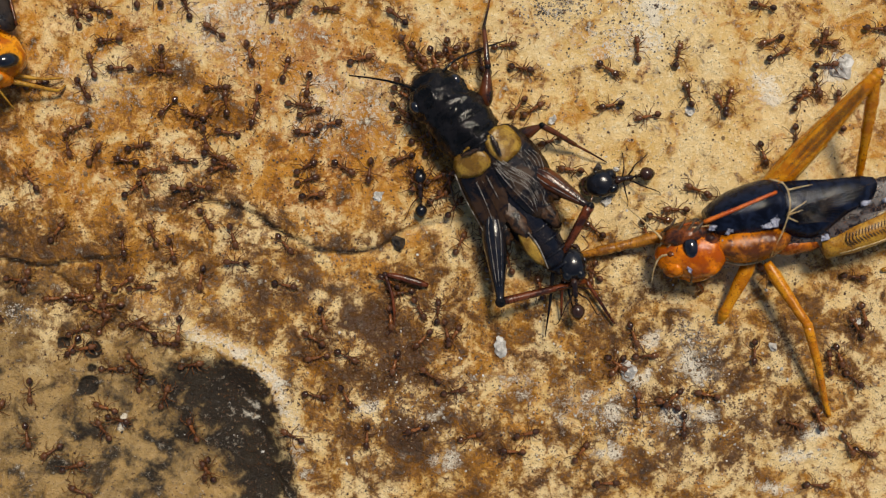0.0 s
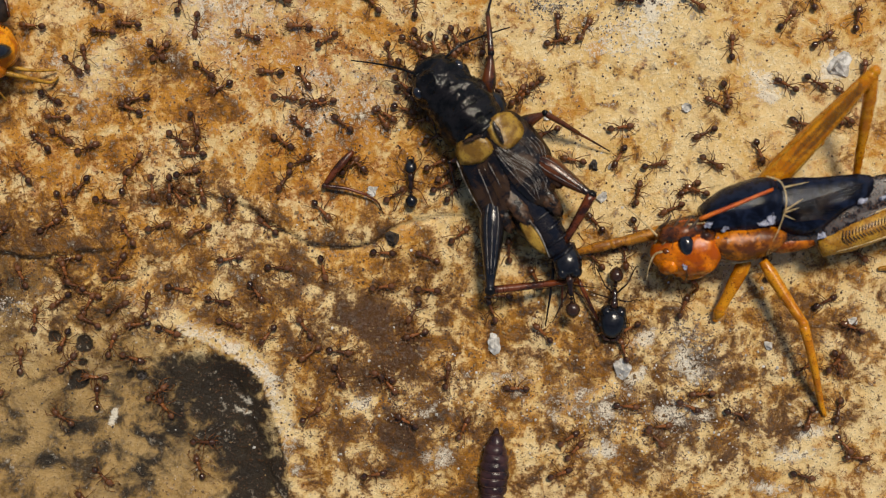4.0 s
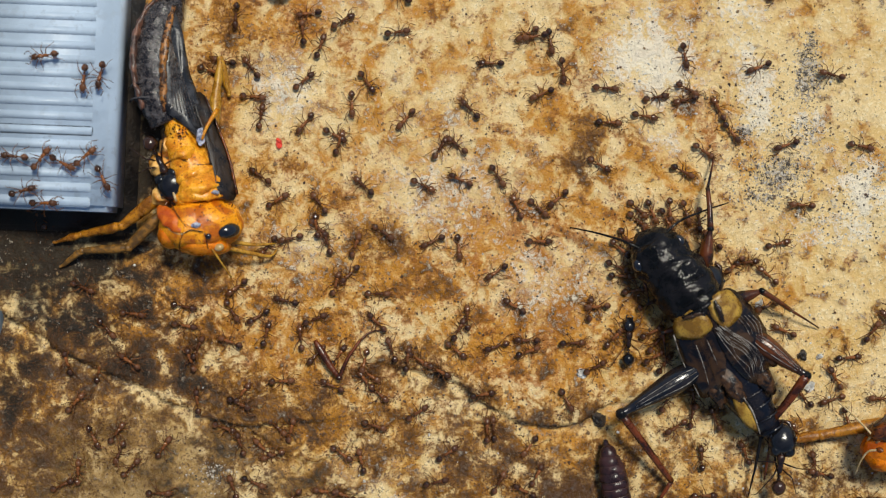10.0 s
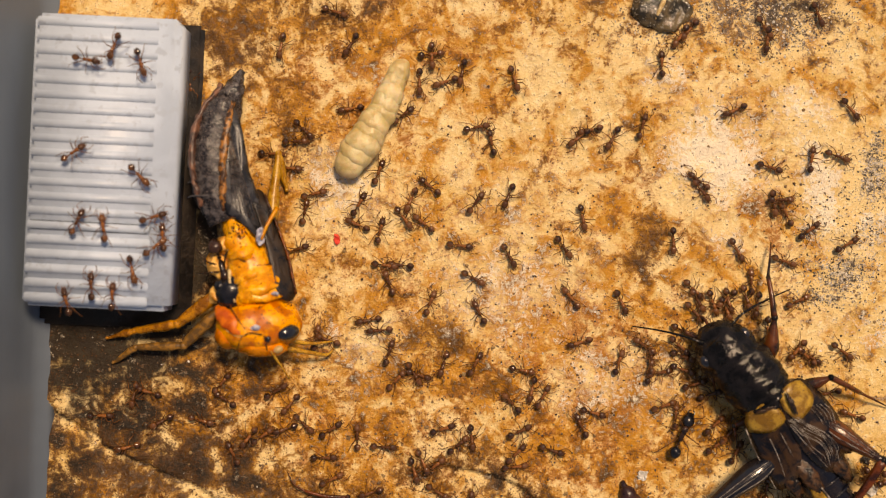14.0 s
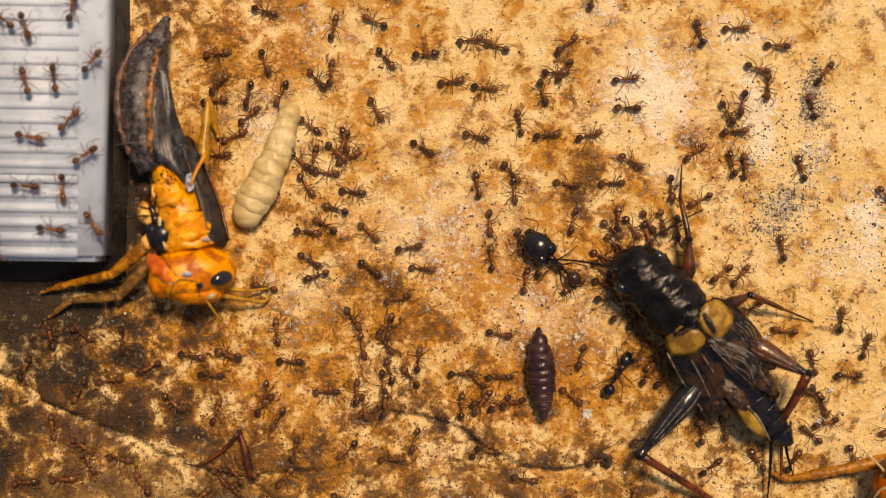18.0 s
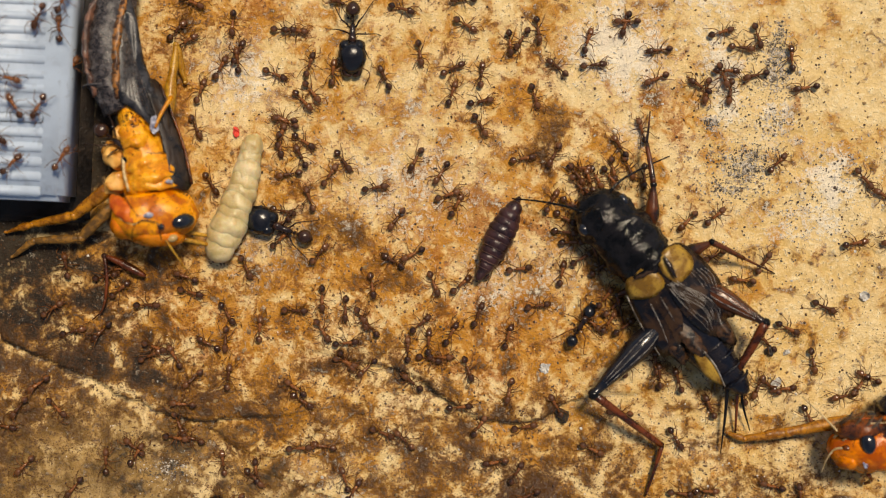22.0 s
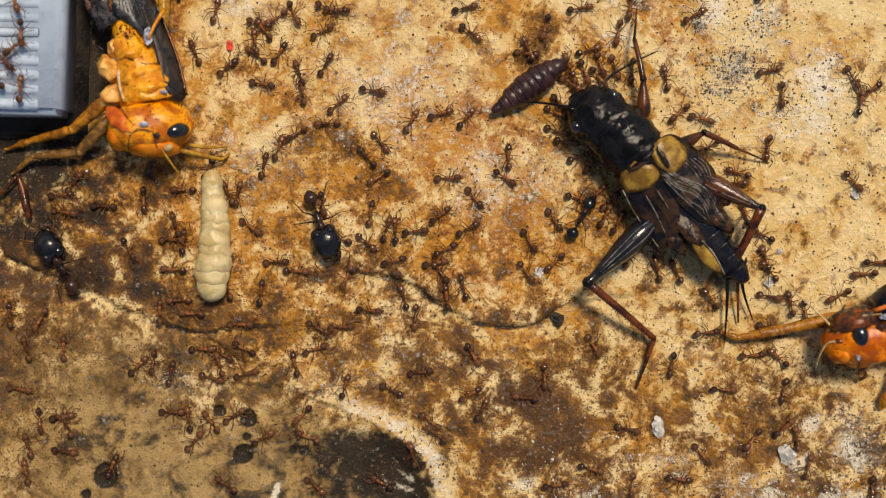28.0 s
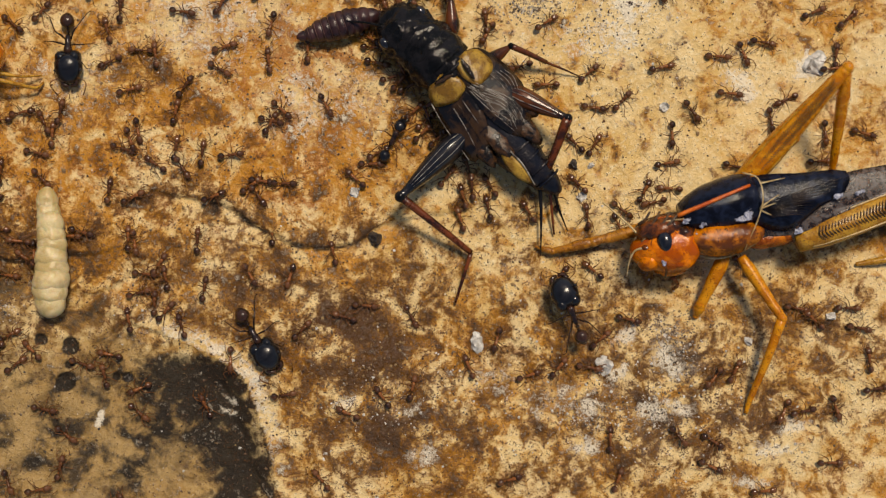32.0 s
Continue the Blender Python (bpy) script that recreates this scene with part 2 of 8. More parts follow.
def ground_material():
    """Stained plaster: cream, ochre and dark brown stains and painted shade by the sheet's own masks and noise at four
    scales.
    """
    m, n, l, b = shader("stained_plaster")
    co = n.new("ShaderNodeTexCoord").outputs["Object"]

    def mask(name):
        a = n.new("ShaderNodeAttribute")
        a.attribute_name = name
        return a.outputs["Fac"]

    def blend(base, *terms):
        """base plus weighted noises, each swinging about zero."""
        out = base
        for fac, weight in terms:
            swing = math_node(n, l, "MULTIPLY", math_node(n, l, "SUBTRACT", fac, 0.5), weight)
            out = math_node(n, l, "ADD", out, swing)
        return out

    big = noise_node(n, l, co, 140, 4, 0.6, 0.8)
    mid = noise_node(n, l, co, 430, 5, 0.62, 0.7)
    mid2 = noise_node(n, l, co, 270, 5, 0.62, 0.5)
    fine = noise_node(n, l, co, 1500, 5, 0.7, 0.4)
    tiny = noise_node(n, l, co, 4200, 3, 0.6)
    cream = mix_node(n, l, step_node(n, l, big, 0.35, 0.68), (0.78, 0.585, 0.29), (0.68, 0.445, 0.15))
    cream = mix_node(n, l, step_node(n, l, fine, 0.48, 0.68), cream, (0.85, 0.705, 0.42))
    # ochre wash
    wash = blend(mask("ochre"), (big, 2.2), (mid, 3.2), (fine, 1.6), (tiny, 0.5))
    col = mix_node(n, l, step_node(n, l, wash, 0.12, 0.85, 0, 0.94), cream, (0.50, 0.205, 0.012))
    rust = blend(mask("ochre"), (mid2, 3.8), (fine, 1.9), (tiny, 0.8))
    col = mix_node(n, l, step_node(n, l, rust, 0.45, 1.2, 0, 0.85), col, (0.36, 0.108, 0.003))
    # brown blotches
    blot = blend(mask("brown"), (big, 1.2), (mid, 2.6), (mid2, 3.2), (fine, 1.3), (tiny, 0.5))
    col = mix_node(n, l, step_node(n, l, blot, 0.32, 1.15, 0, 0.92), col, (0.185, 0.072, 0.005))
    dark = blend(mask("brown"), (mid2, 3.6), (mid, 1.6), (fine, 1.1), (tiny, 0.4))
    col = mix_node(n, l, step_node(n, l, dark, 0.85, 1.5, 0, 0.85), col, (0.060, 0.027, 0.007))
    slate = blend(math_node(n, l, "MULTIPLY", mask("brown"), 0.45), (noise_node(n, l, co, 1900, 3, 0.6), 3.0), (mid, 1.2))
    col = mix_node(n, l, step_node(n, l, slate, 0.72, 1.0, 0, 0.4), col, (0.13, 0.10, 0.095))
    # grey grit
    grit = blend(mask("grit"), (fine, 2.4), (tiny, 2.0))
    col = mix_node(n, l, step_node(n, l, grit, 0.45, 0.7, 0, 0.75), col, (0.22, 0.18, 0.14))
    col = mix_node(n, l, step_node(n, l, grit, 0.74, 0.9, 0, 0.9), col, (0.05, 0.042, 0.036))
    # olive film
    film = blend(mask("olive"), (big, 0.8), (mid, 0.6))
    tan = mix_node(n, l, step_node(n, l, mid2, 0.38, 0.62), (0.37, 0.23, 0.08), (0.165, 0.094, 0.027))
    col = mix_node(n, l, step_node(n, l, film, 0.1, 0.7, 0, 0.88), col, tan)
    film = blend(mask("olive"), (big, 2.6), (mid, 2.8), (mid2, 2.4), (fine, 0.7))
    col = mix_node(n, l, step_node(n, l, film, 0.85, 1.5, 0, 0.9), col, (0.055, 0.038, 0.02))
    # near-black stains, with the shade round the block painted in
    shade_stain = blend(mask("shade_stain"), (mid, 2.2), (mid2, 1.6), (fine, 0.8))
    col = mix_node(n, l, step_node(n, l, shade_stain, 0.12, 0.95, 0, 0.98), col, (0.016, 0.011, 0.006))
    # whitish crust
    pale = blend(mask("pale"), (fine, 2.2), (mid, 1.6), (tiny, 1.0))
    col = mix_node(n, l, step_node(n, l, pale, 0.25, 0.8, 0, 0.85), col, (0.84, 0.76, 0.60))
    # pepper specks
    pepper = blend(math_node(n, l, "MULTIPLY", mask("brown"), 0.25), (tiny, 2.4), (fine, 1.8))
    col = mix_node(n, l, step_node(n, l, pepper, 0.36, 0.56, 0, 0.85), col, (0.08, 0.03, 0.006))
    salt = blend(math_node(n, l, "MULTIPLY", mask("grit"), 0.35), (noise_node(n, l, co, 2600, 2, 0.5), 2.2))
    col = mix_node(n, l, step_node(n, l, salt, 0.52, 0.62, 0, 0.8), col, (0.72, 0.68, 0.62))
    l.new(col, b.inputs["Base Color"])
    l.new(math_node(n, l, "ADD", step_node(n, l, fine, 0.35, 0.65, 0.15, 0.42), step_node(n, l, shade_stain, 0.3, 0.9, 0.0, 0.35)), b.inputs["Roughness"])
    b.inputs["Specular IOR Level"].default_value = 0.32
    h = blend(math_node(n, l, "MULTIPLY", mid, 0.8), (fine, 0.8), (tiny, 0.15))
    bump_node(n, l, h, b, 1.0, 0.0004)
    return m


GROUND = ground_material()
# near-black colour of the slab that stands in for shade round the block
SHADE_BASE = skin("shade_base_dark", (0.022, 0.014, 0.009), (0.007, 0.005, 0.004), 3.0, 0.6, 0.5)

# ---- shapes, in millimetres ----
def part(name, bm, material, parent=None, label="", smooth=True):
    me = bpy.data.meshes.new(name)
    bmesh.ops.scale(bm, vec=(MM, MM, MM), verts=bm.verts)
    bmesh.ops.recalc_face_normals(bm, faces=bm.faces)
    bm.to_mesh(me)
    bm.free()
    if smooth:
        me.shade_smooth()
    me.materials.append(material)
    ob = new(name, me)
    ob.parent = parent
    return tagged(ob, label) if label else ob


def thing(name, x, y, z=0.0, turn=0.0, label="", category="", group="", kind=""):
    ob = new(name)
    ob.empty_display_size = 0.001
    ob.matrix_basis = pose(x * MM, y * MM, z * MM, 0, 0, turn)
    return tagged(ob, label, category, group, kind)


def smooth_line(pts, steps):
    """A Catmull-Rom line through points of any dimension."""
    p = np.array(pts, float)
    q = np.vstack([2 * p[0] - p[1], p, 2 * p[-1] - p[-2]])
    out = []
    for i in range(1, len(q) - 2):
        for k in range(steps):
            u = k / steps
            out.append(0.5 * (2 * q[i] + (q[i + 1] - q[i - 1]) * u + (2 * q[i - 1] - 5 * q[i] + 4 * q[i + 1] - q[i + 2]) * u * u
                              + (3 * q[i] - q[i - 1] - 3 * q[i + 1] + q[i + 2]) * u ** 3))
    return np.array(out + [p[-1]])


def sweep(bm, stations, sides=10, steps=4, up=(0, 0, 1)):
    """A closed body through stations (x, y, z, half width, half height), smoothed."""
    line = smooth_line(stations, steps) if steps > 1 else np.array(stations, float)
    rings = []
    for i, s in enumerate(line):
        a, b = line[max(i - 1, 0)][:3], line[min(i + 1, len(line) - 1)][:3]
        d = Vector(b - a).normalized()
        u = Vector(up)
        if abs(d.dot(u)) > 0.95:
            u = Vector((0, 1, 0))
        side = d.cross(u).normalized()
        top = side.cross(d)
        c = Vector(s[:3])
        w, h = max(s[3], 0.01), max(s[4], 0.01)
        rings.append([bm.verts.new(c + side * (w * math.cos(2 * math.pi * k / sides)) + top * (h * math.sin(2 * math.pi * k / sides)))
                      for k in range(sides)])
    for r, q in zip(rings, rings[1:]):
        for k in range(sides):
            bm.faces.new((r[k], r[(k + 1) % sides], q[(k + 1) % sides], q[k]))
    bm.faces.new(rings[0][::-1])
    bm.faces.new(rings[-1])
    return bm


def tube(pts, r0, r1=None, sides=6, steps=4, bm=None):
    """A round limb through points, tapering from radius r0 to r1."""
    bm = bm or bmesh.new()
    r1 = r0 if r1 is None else r1
    n = len(pts) - 1
    return sweep(bm, [(*p, r0 + (r1 - r0) * i / n, r0 + (r1 - r0) * i / n) for i, p in enumerate(pts)], sides, steps)


def blob(c, r, turn=(0, 0, 0), bm=None, u=14, v=10):
    bm = bm or bmesh.new()
    m = Matrix.Translation(c) @ Euler([radians(a) for a in turn]).to_matrix().to_4x4() @ Matrix.Diagonal((*r, 1))
    bmesh.ops.create_uvsphere(bm, u_segments=u, v_segments=v, radius=1, matrix=m)
    return bm


def rough(bm, amount, size, seed=0):
    for v in bm.verts:
        v.co += noise.noise_vector(v.co / size + Vector((seed, seed * 2, 0))) * amount
    return bm


def block(lo, hi, bevel=0.0, bm=None):
    bm = bm or bmesh.new()
    c, s = [(a + b) / 2 for a, b in zip(lo, hi)], [b - a for a, b in zip(lo, hi)]
    made = bmesh.ops.create_cube(bm, size=1, matrix=Matrix.Translation(c) @ Matrix.Diagonal((*s, 1)))
    if bevel:
        edges = {e for v in made["verts"] for e in v.link_edges}
        bmesh.ops.bevel(bm, geom=list(edges), offset=bevel, segments=2, affect="EDGES")
    return bm


def sheet(outline, thick, dome=0.0, bm=None):
    """A thin plate with a given outline of (x, y, z), domed a little in the middle."""
    bm = bm or bmesh.new()
    k = len(outline)
    outline = smooth_line([outline[i % k] for i in range(-2, k + 3)], 3)[6:6 + 3 * k]
    c = np.mean(np.array(outline, float), axis=0)
    rims = []
    for f, dz in ((1.0, 0.0), (0.75, 0.55), (0.4, 0.9)):
        rims.append([bm.verts.new((c[0] + (x - c[0]) * f, c[1] + (y - c[1]) * f, c[2] + (z - c[2]) * f + dome * dz)) for x, y, z in outline])
    mid = bm.verts.new((c[0], c[1], c[2] + dome))
    k = len(outline)
    for a, b in zip(rims, rims[1:]):
        for i in range(k):
            bm.faces.new((a[i], a[(i + 1) % k], b[(i + 1) % k], b[i]))
    for i in range(k):
        bm.faces.new((rims[-1][i], rims[-1][(i + 1) % k], mid))
    bmesh.ops.recalc_face_normals(bm, faces=bm.faces)
    made = bmesh.ops.solidify(bm, geom=list(bm.faces), thickness=thick)
    return bm

# ---- the ground ----
X0, X1, Y0, Y1, STEP = -84.0, 96.0, -62.0, 62.0, 0.3
# blots: x, y, half width, half height, turn, strength
OCHRE_SPOTS = [(9, -4, 9, 6, 0, 1.1), (3, -9, 10, 4, -10, 1.0), (-4, 6, 7, 4, 0, 0.9), (14, 9, 5, 4, 0, 0.9), (28, 22, 3, 9, 10, 0.8), (-28, 34, 10, 12, 0, 1.0), (-22, -13, 24, 9, 0, 0.55), (4, -19, 16, 6, 0, 0.3), (20, -30, 20, 9, 0, 0.5), (4, 5, 22, 12, 0, 0.8), (-16, -4, 22, 9, 0, 0.5), (6.5, 8.5, 12, 8, 0, 1.0), (8.5, 3.7, 12, 8, 0, 0.9), (-10, 7, 9, 6, 0, 0.5), (-7, 4, 11, 7, 0, 0.5), (-25, -3, 14, 9, 0, 0.8),
               (-20, 40, 16, 9, 0, 0.7), (10, 25, 8, 10, 0, 0.4), (-40, 0, 14, 10, 0, 0.9), (22, -36, 26, 10, 0, 0.35), (-2, -2, 14, 6, -10, 0.6)]
BROWN_SPOTS = [(44, -25, 8, 6, 0, 0.6), (36, -31, 7, 4, 0, 0.5), (3, -18, 9, 4, 0, 0.45), (-41, -7, 14, 3.6, -10, 1.05), (-25, -13.5, 12, 2.8, -5, 0.85), (-14, -9, 6, 2, 0, 0.7), (-37, 41, 6, 4, -20, 1.1), (-31, 34, 4, 8, 10, 0.7), (-27, 15, 3, 8, 0, 0.45), (-16, -17, 10, 4, 0, 0.5), (-20, -12, 9, 4, 0, 0.5), (0, -21, 16, 6, 0, 0.25), (18, -22, 10, 6, 0, 0.35), (-12, -19, 11, 4, 0, 0.25), (-44, -9, 13, 6, -15, 1.15), (-29, -12.5, 12, 4, -5, 0.95), (-12, -11, 13, 5, 0, 0.4), (-20, 3, 10, 5, 0, 0.3), (-28, -20, 14, 6, 0, 0.6), (-14, 10, 8, 4, 20, 0.3), (-33, 47, 16, 5, 0, 0.9), (30, 49, 14, 4, 0, 0.9), (-46, -18, 14, 10, 0, 0.6), (8, -5, 8, 3, 0, 0.35), (17, 4, 3, 6, 30, 0.6), (-11.6, 7.0, 4, 2.5, 0, 1.1), (-5.7, 1.9, 5, 3.5, 0, 0.4), (-16, -12, 15, 3.5, 0, 0.4), (14.6, 18.8, 2.3, 3.8, 10, 1.2),
               (-7, -8.5, 9, 3.5, -10, 0.9), (-40, 43, 8, 5, 0, 1.2), (13.6, -25.5, 7, 4.5, 0, 1.15), (13.8, -30, 8, 5, 0, 0.7), (20, -39, 11, 6, 0, 1.0),
               (9.7, -24.6, 5, 3, 0, 0.7), (52, -38, 24, 9, 0, 0.7), (66, -31, 14, 8, 0, 0.5), (-30, 0, 18, 5, 0, 0.5), (14, 48, 14, 4, 0, 0.6)]
# dark blots: stains, plus painted shade around the block and below the larva
SHADE_STAIN_SPOTS = [(-12.5, -37, 4, 4, 0, 0.95), (-15, -43, 4, 3, 0, 0.8), (-54, 1, 8, 7, 0, 0.8), (-45, 3, 6, 3.4, -15, 0.5), (-50, -4, 7, 4, -15, 0.85), (-57, -10, 4, 8, 0, 0.7), (-9.5, -32.6, 5.0, 3.0, -20, 1.4), (-7, -36, 5, 4, 0, 1.1), (-55, 6.0, 9, 6, 0, 1.4), (-46, 7, 7, 4, 0, 0.9), (-41.4, 18, 2.2, 9, 0, 1.35), (-14, -33.5, 3.4, 1.6, -30, 0.8), (-19, -35.5, 2.2, 3.6, 20, 0.7), (-13, -38, 3, 2.2, 30, 0.8), (-24, -38.5, 3.4, 1.8, -20, 0.7), (-31, -39, 3, 2.2, 0, 0.6), (-35, -30.5, 3.4, 1.6, 10, 0.6), (-29, -31, 2.6, 1.2, -15, 0.6), (-55, 7, 8, 4.5, 0, 1.4), (-47, 7.8, 6, 2.6, 0, 1.3), (-57, 1, 6, 5, 0, 1.0), (-42, 15, 2.6, 6, 0, 1.0), (-45, 9, 5, 2.2, 0, 0.9), (-40, 8, 3, 2, 0, 0.5), (-45, -8, 6, 3.5, -15, 0.7), (-20, -17.5, 7, 1.6, 0, 0.35), (-32, -19, 6, 2, 10, 0.3), (-53, 6, 9, 5, 0, 1.0), (-42, 27, 1.6, 17, 0, 0.8), (-46, 7.5, 5, 3, 0, 0.8), (-9.5, -30.8, 5.8, 3.0, -10, 1.2), (-4, -32.5, 4.6, 3.6, -30, 1.35), (-2.6, -37, 3.8, 4.2, 20, 1.35), (-2.2, -43, 4.6, 6.5, 0, 1.35), (-9, -36, 4, 3, 0, 0.5), (-17.4, -41.3, 2.4, 2.6, 0, 0.55), (-11, -40.6, 2.6, 2, 0, 0.55), (-18.5, -31.3, 2.2, 2.2, 0, 0.6), (-31.3, -34, 2.6, 2, 0, 0.35), (-26.5, -43, 2.4, 2, 0, 0.5), (-24, -22.6, 3.4, 1.6, 0, 0.5), (-50, 3, 13, 6, 0, 0.95),
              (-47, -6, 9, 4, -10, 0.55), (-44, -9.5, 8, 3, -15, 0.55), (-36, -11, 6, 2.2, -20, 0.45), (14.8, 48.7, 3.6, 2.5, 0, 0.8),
              (30, 50, 9, 3, 0, 0.4), (-2.5, -10.3, 6, 1.8, -15, 0.45), (20.5, -40, 6, 3, 0, 0.35)]
DOTS = [(-26.2, -26.2, 0.7), (-22.6, -27.0, 1.1), (-23.2, -31.6, 1.2), (-40.3, -34.1, 1.5), (-42.8, -36.5, 0.6), (-45.1, -38.6, 1.1), (-22.8, -29.5, 0.5), (-46.7, -27.1, 0.55), (-15.7, -31.3, 0.7), (-17.2, -31.2, 0.5)]
PALE_SPOTS = [(41.2, 21.6, 3.4, 3.2, 0, 0.55), (33.8, 22.8, 2.4, 3.4, 0, 0.5), (47.3, 14.7, 2.2, 2.4, 0, 0.9), (49.7, 13, 1.8, 1.4, 0, 0.5), (62.7, 2.8, 2.2, 2.0, 0, 0.8), (46.3, -33.3, 1.6, 1.2, 0, 0.8), (66.8, -38.7, 1.8, 1.2, 0, 0.8), (52.8, -37.5, 1.8, 1.2, 0, 0.8), (41.8, -42.3, 1.8, 1.2, 0, 0.8), (-18.2, -36.8, 0.7, 0.9, 0, 1.0), (-3.0, -36.9, 0.6, 0.5, 0, 0.7), (11.8, -36.6, 1.5, 1.1, 0, 0.9), (-4, -28, 2.2, 1.2, -35, 0.8), (-25.2, 26.5, 5.5, 5.0, 0, 0.5), (51.9, -30.7, 2.6, 1.4, 0, 0.7), (71.2, 5.5, 1.9, 1.7, 0, 0.9), (45.8, 9.9, 7, 2.8, 10, 0.45), (47.3, 14.5, 2.8, 4.9, 0, 0.65),
              (25, 29.5, 5, 3, 0, 0.5), (22.0, 31.6, 6, 6, 0, 0.85), (34.5, 26, 2.2, 8, 5, 0.75), (24, 20, 2.5, 3, 0, 0.4), (33, 36, 5, 3, 10, 0.5), (15.4, 41, 2.4, 3, 0, 0.55), (61, 4.2, 2.2, 2.2, 0, 0.6),
              (11.6, -36.2, 1.6, 1.0, 20, 0.8), (42.2, -37.1, 2.2, 1.2, 0, 0.8), (46, -28.4, 1.8, 1.2, 0, 0.7), (50.3, -38.4, 2.0, 1.2, 30, 0.8), (22, -42.9, 2.2, 1.2, 0, 0.6), (20, -37.2, 1.6, 1.0, 0, 0.7), (-2.8, -35.1, 0.6, 0.5, 40, 0.6), (64.6, -42, 2.0, 1.2, 0, 0.7), (35.2, -36.6, 1.6, 1.0, 0, 0.6), (62.4, -45.8, 2.0, 1.0, 0, 0.6), (40, -36, 6, 2.5, 0, 0.4), (30, -34, 4, 2, 0, 0.4), (-18, 38, 4, 3, 0, 0.3), (10, 3, 8, 5, 0, 0.42), (-4, 13, 11, 7, 0, 0.42), (-20, 6, 7, 5, 0, 0.35), (-6, 22, 9, 6, 0, 0.25), (-10, -21, 8, 3, 5, 0.2)]
GRIT_SPOTS = [(41.7, 28.9, 1.6, 3.6, 5, 0.9), (41.1, 21.4, 1.6, 1.0, 20, 0.9), (37.6, 16.2, 4.0, 2.4, 0, 0.8), (35, 13.3, 3.4, 2, 0, 0.7), (49.9, 15.6, 4, 3.4, 0, 0.5), (33.5, 21.3, 1.0, 0.9, 0, 0.8), (36.7, 23, 1.2, 1.2, 0, 0.6), (-32.2, -22.3, 3, 1.6, 10, 0.8), (-3, -37, 1.6, 1.4, 0, 0.6), (28, 48, 12, 5, 0, 0.8), (40.9, 20, 5, 5, 0, 0.35), (40, 27, 4, 6, 0, 0.35), (52.7, -28.6, 3.8, 3, 0, 0.7), (46, 9, 8, 3, 0, 0.35),
              (53.3, -30.8, 3.2, 2.2, 0, 0.9), (11.6, -36.2, 2.6, 1.6, 20, 0.6), (42.2, -37.1, 3.2, 2, 0, 0.6), (50.3, -38.4, 3, 2, 30, 0.6), (20, -37.2, 3, 2, 0, 0.5), (18, -36, 12, 6, 0, 0.4), (50, -40, 20, 6, 0, 0.35), (31, 18, 3, 4, 0, 0.4)]
OLIVE_SPOTS = [(-25, -39, 17, 12, 0, 1.2), (-40, -30, 14, 12, 0, 1.1), (-14, -41, 10, 12, 0, 1.1), (-17, -30, 9, 5, 0, 0.8), (-36, -20, 10, 5, 0, 0.6), (-22, -24, 10, 4, 0, 0.4)]


def lattice(shape, cell, seed):
    """Smooth value noise on the sheet's grid, features of the given size in millimetres."""
    rng = np.random.RandomState(seed)
    ny, nx = shape
    gy, gx = np.arange(ny) * STEP / cell, np.arange(nx) * STEP / cell
    table = rng.rand(int(gy[-1]) + 3, int(gx[-1]) + 3)
    iy, ix = gy.astype(int), gx.astype(int)
    fy, fx = gy - iy, gx - ix
    fy, fx = (fy * fy * (3 - 2 * fy))[:, None], (fx * fx * (3 - 2 * fx))[None]
    a, b = table[np.ix_(iy, ix)], table[np.ix_(iy, ix + 1)]
    c, d = table[np.ix_(iy + 1, ix)], table[np.ix_(iy + 1, ix + 1)]
    return (a * (1 - fx) + b * fx) * (1 - fy) + (c * (1 - fx) + d * fx) * fy - 0.5


def spots(gx, gy, rows, soft=0.9):
    out = np.zeros_like(gx)
    for x, y, rx, ry, turn, strength in rows:
        c, s = math.cos(radians(turn)), math.sin(radians(turn))
        u, v = (c * (gx - x) + s * (gy - y)) / rx, (-s * (gx - x) + c * (gy - y)) / ry
        r = np.sqrt(u * u + v * v)
        out = np.maximum(out, strength * np.clip((1 + soft - r) / (2 * soft), 0, 1) ** 1.3)
    return out


def along(gx, gy, line):
    """Distance from a smooth line, and which side of it (positive: to its left)."""
    pts = smooth_line(line, 8)
    best, side = np.full(gx.shape, 1e9), np.zeros_like(gx)
    for a, b in zip(pts, pts[1:]):
        d = b - a
        u = np.clip(((gx - a[0]) * d[0] + (gy - a[1]) * d[1]) / (d @ d), 0, 1)
        ex, ey = gx - a[0] - u * d[0], gy - a[1] - u * d[1]
        r = np.hypot(ex, ey)
        near = r < best
        best[near] = r[near]
        side[near] = np.sign(d[0] * ey - d[1] * ex)[near]
    return best, side


LEDGE = [(-9, -8.6), (-5, -9.4), (-1, -11.2), (2.5, -13.8), (6, -15.4), (10, -15.8), (13.5, -15.2), (17.5, -13.0), (21, -12.4)]
LEDGE_LEFT = [(-58, -3), (-50, -8), (-44, -10.5), (-38, -13.4), (-33, -15.4), (-28, -16.4), (-21, -15.6)]
LEDGE_LOW = [(-27, -17.6), (-24, -19.6), (-20.5, -20.6), (-17, -19.8), (-14.5, -18)]
RIM = [(-9.5, -26.6), (-6.9, -27.6), (-4.6, -28.9), (-1.7, -31.0), (-0.5, -32.6), (0.4, -35.7), (1.1, -37.7), (1.9, -41.3), (3.0, -46), (3.4, -52)]


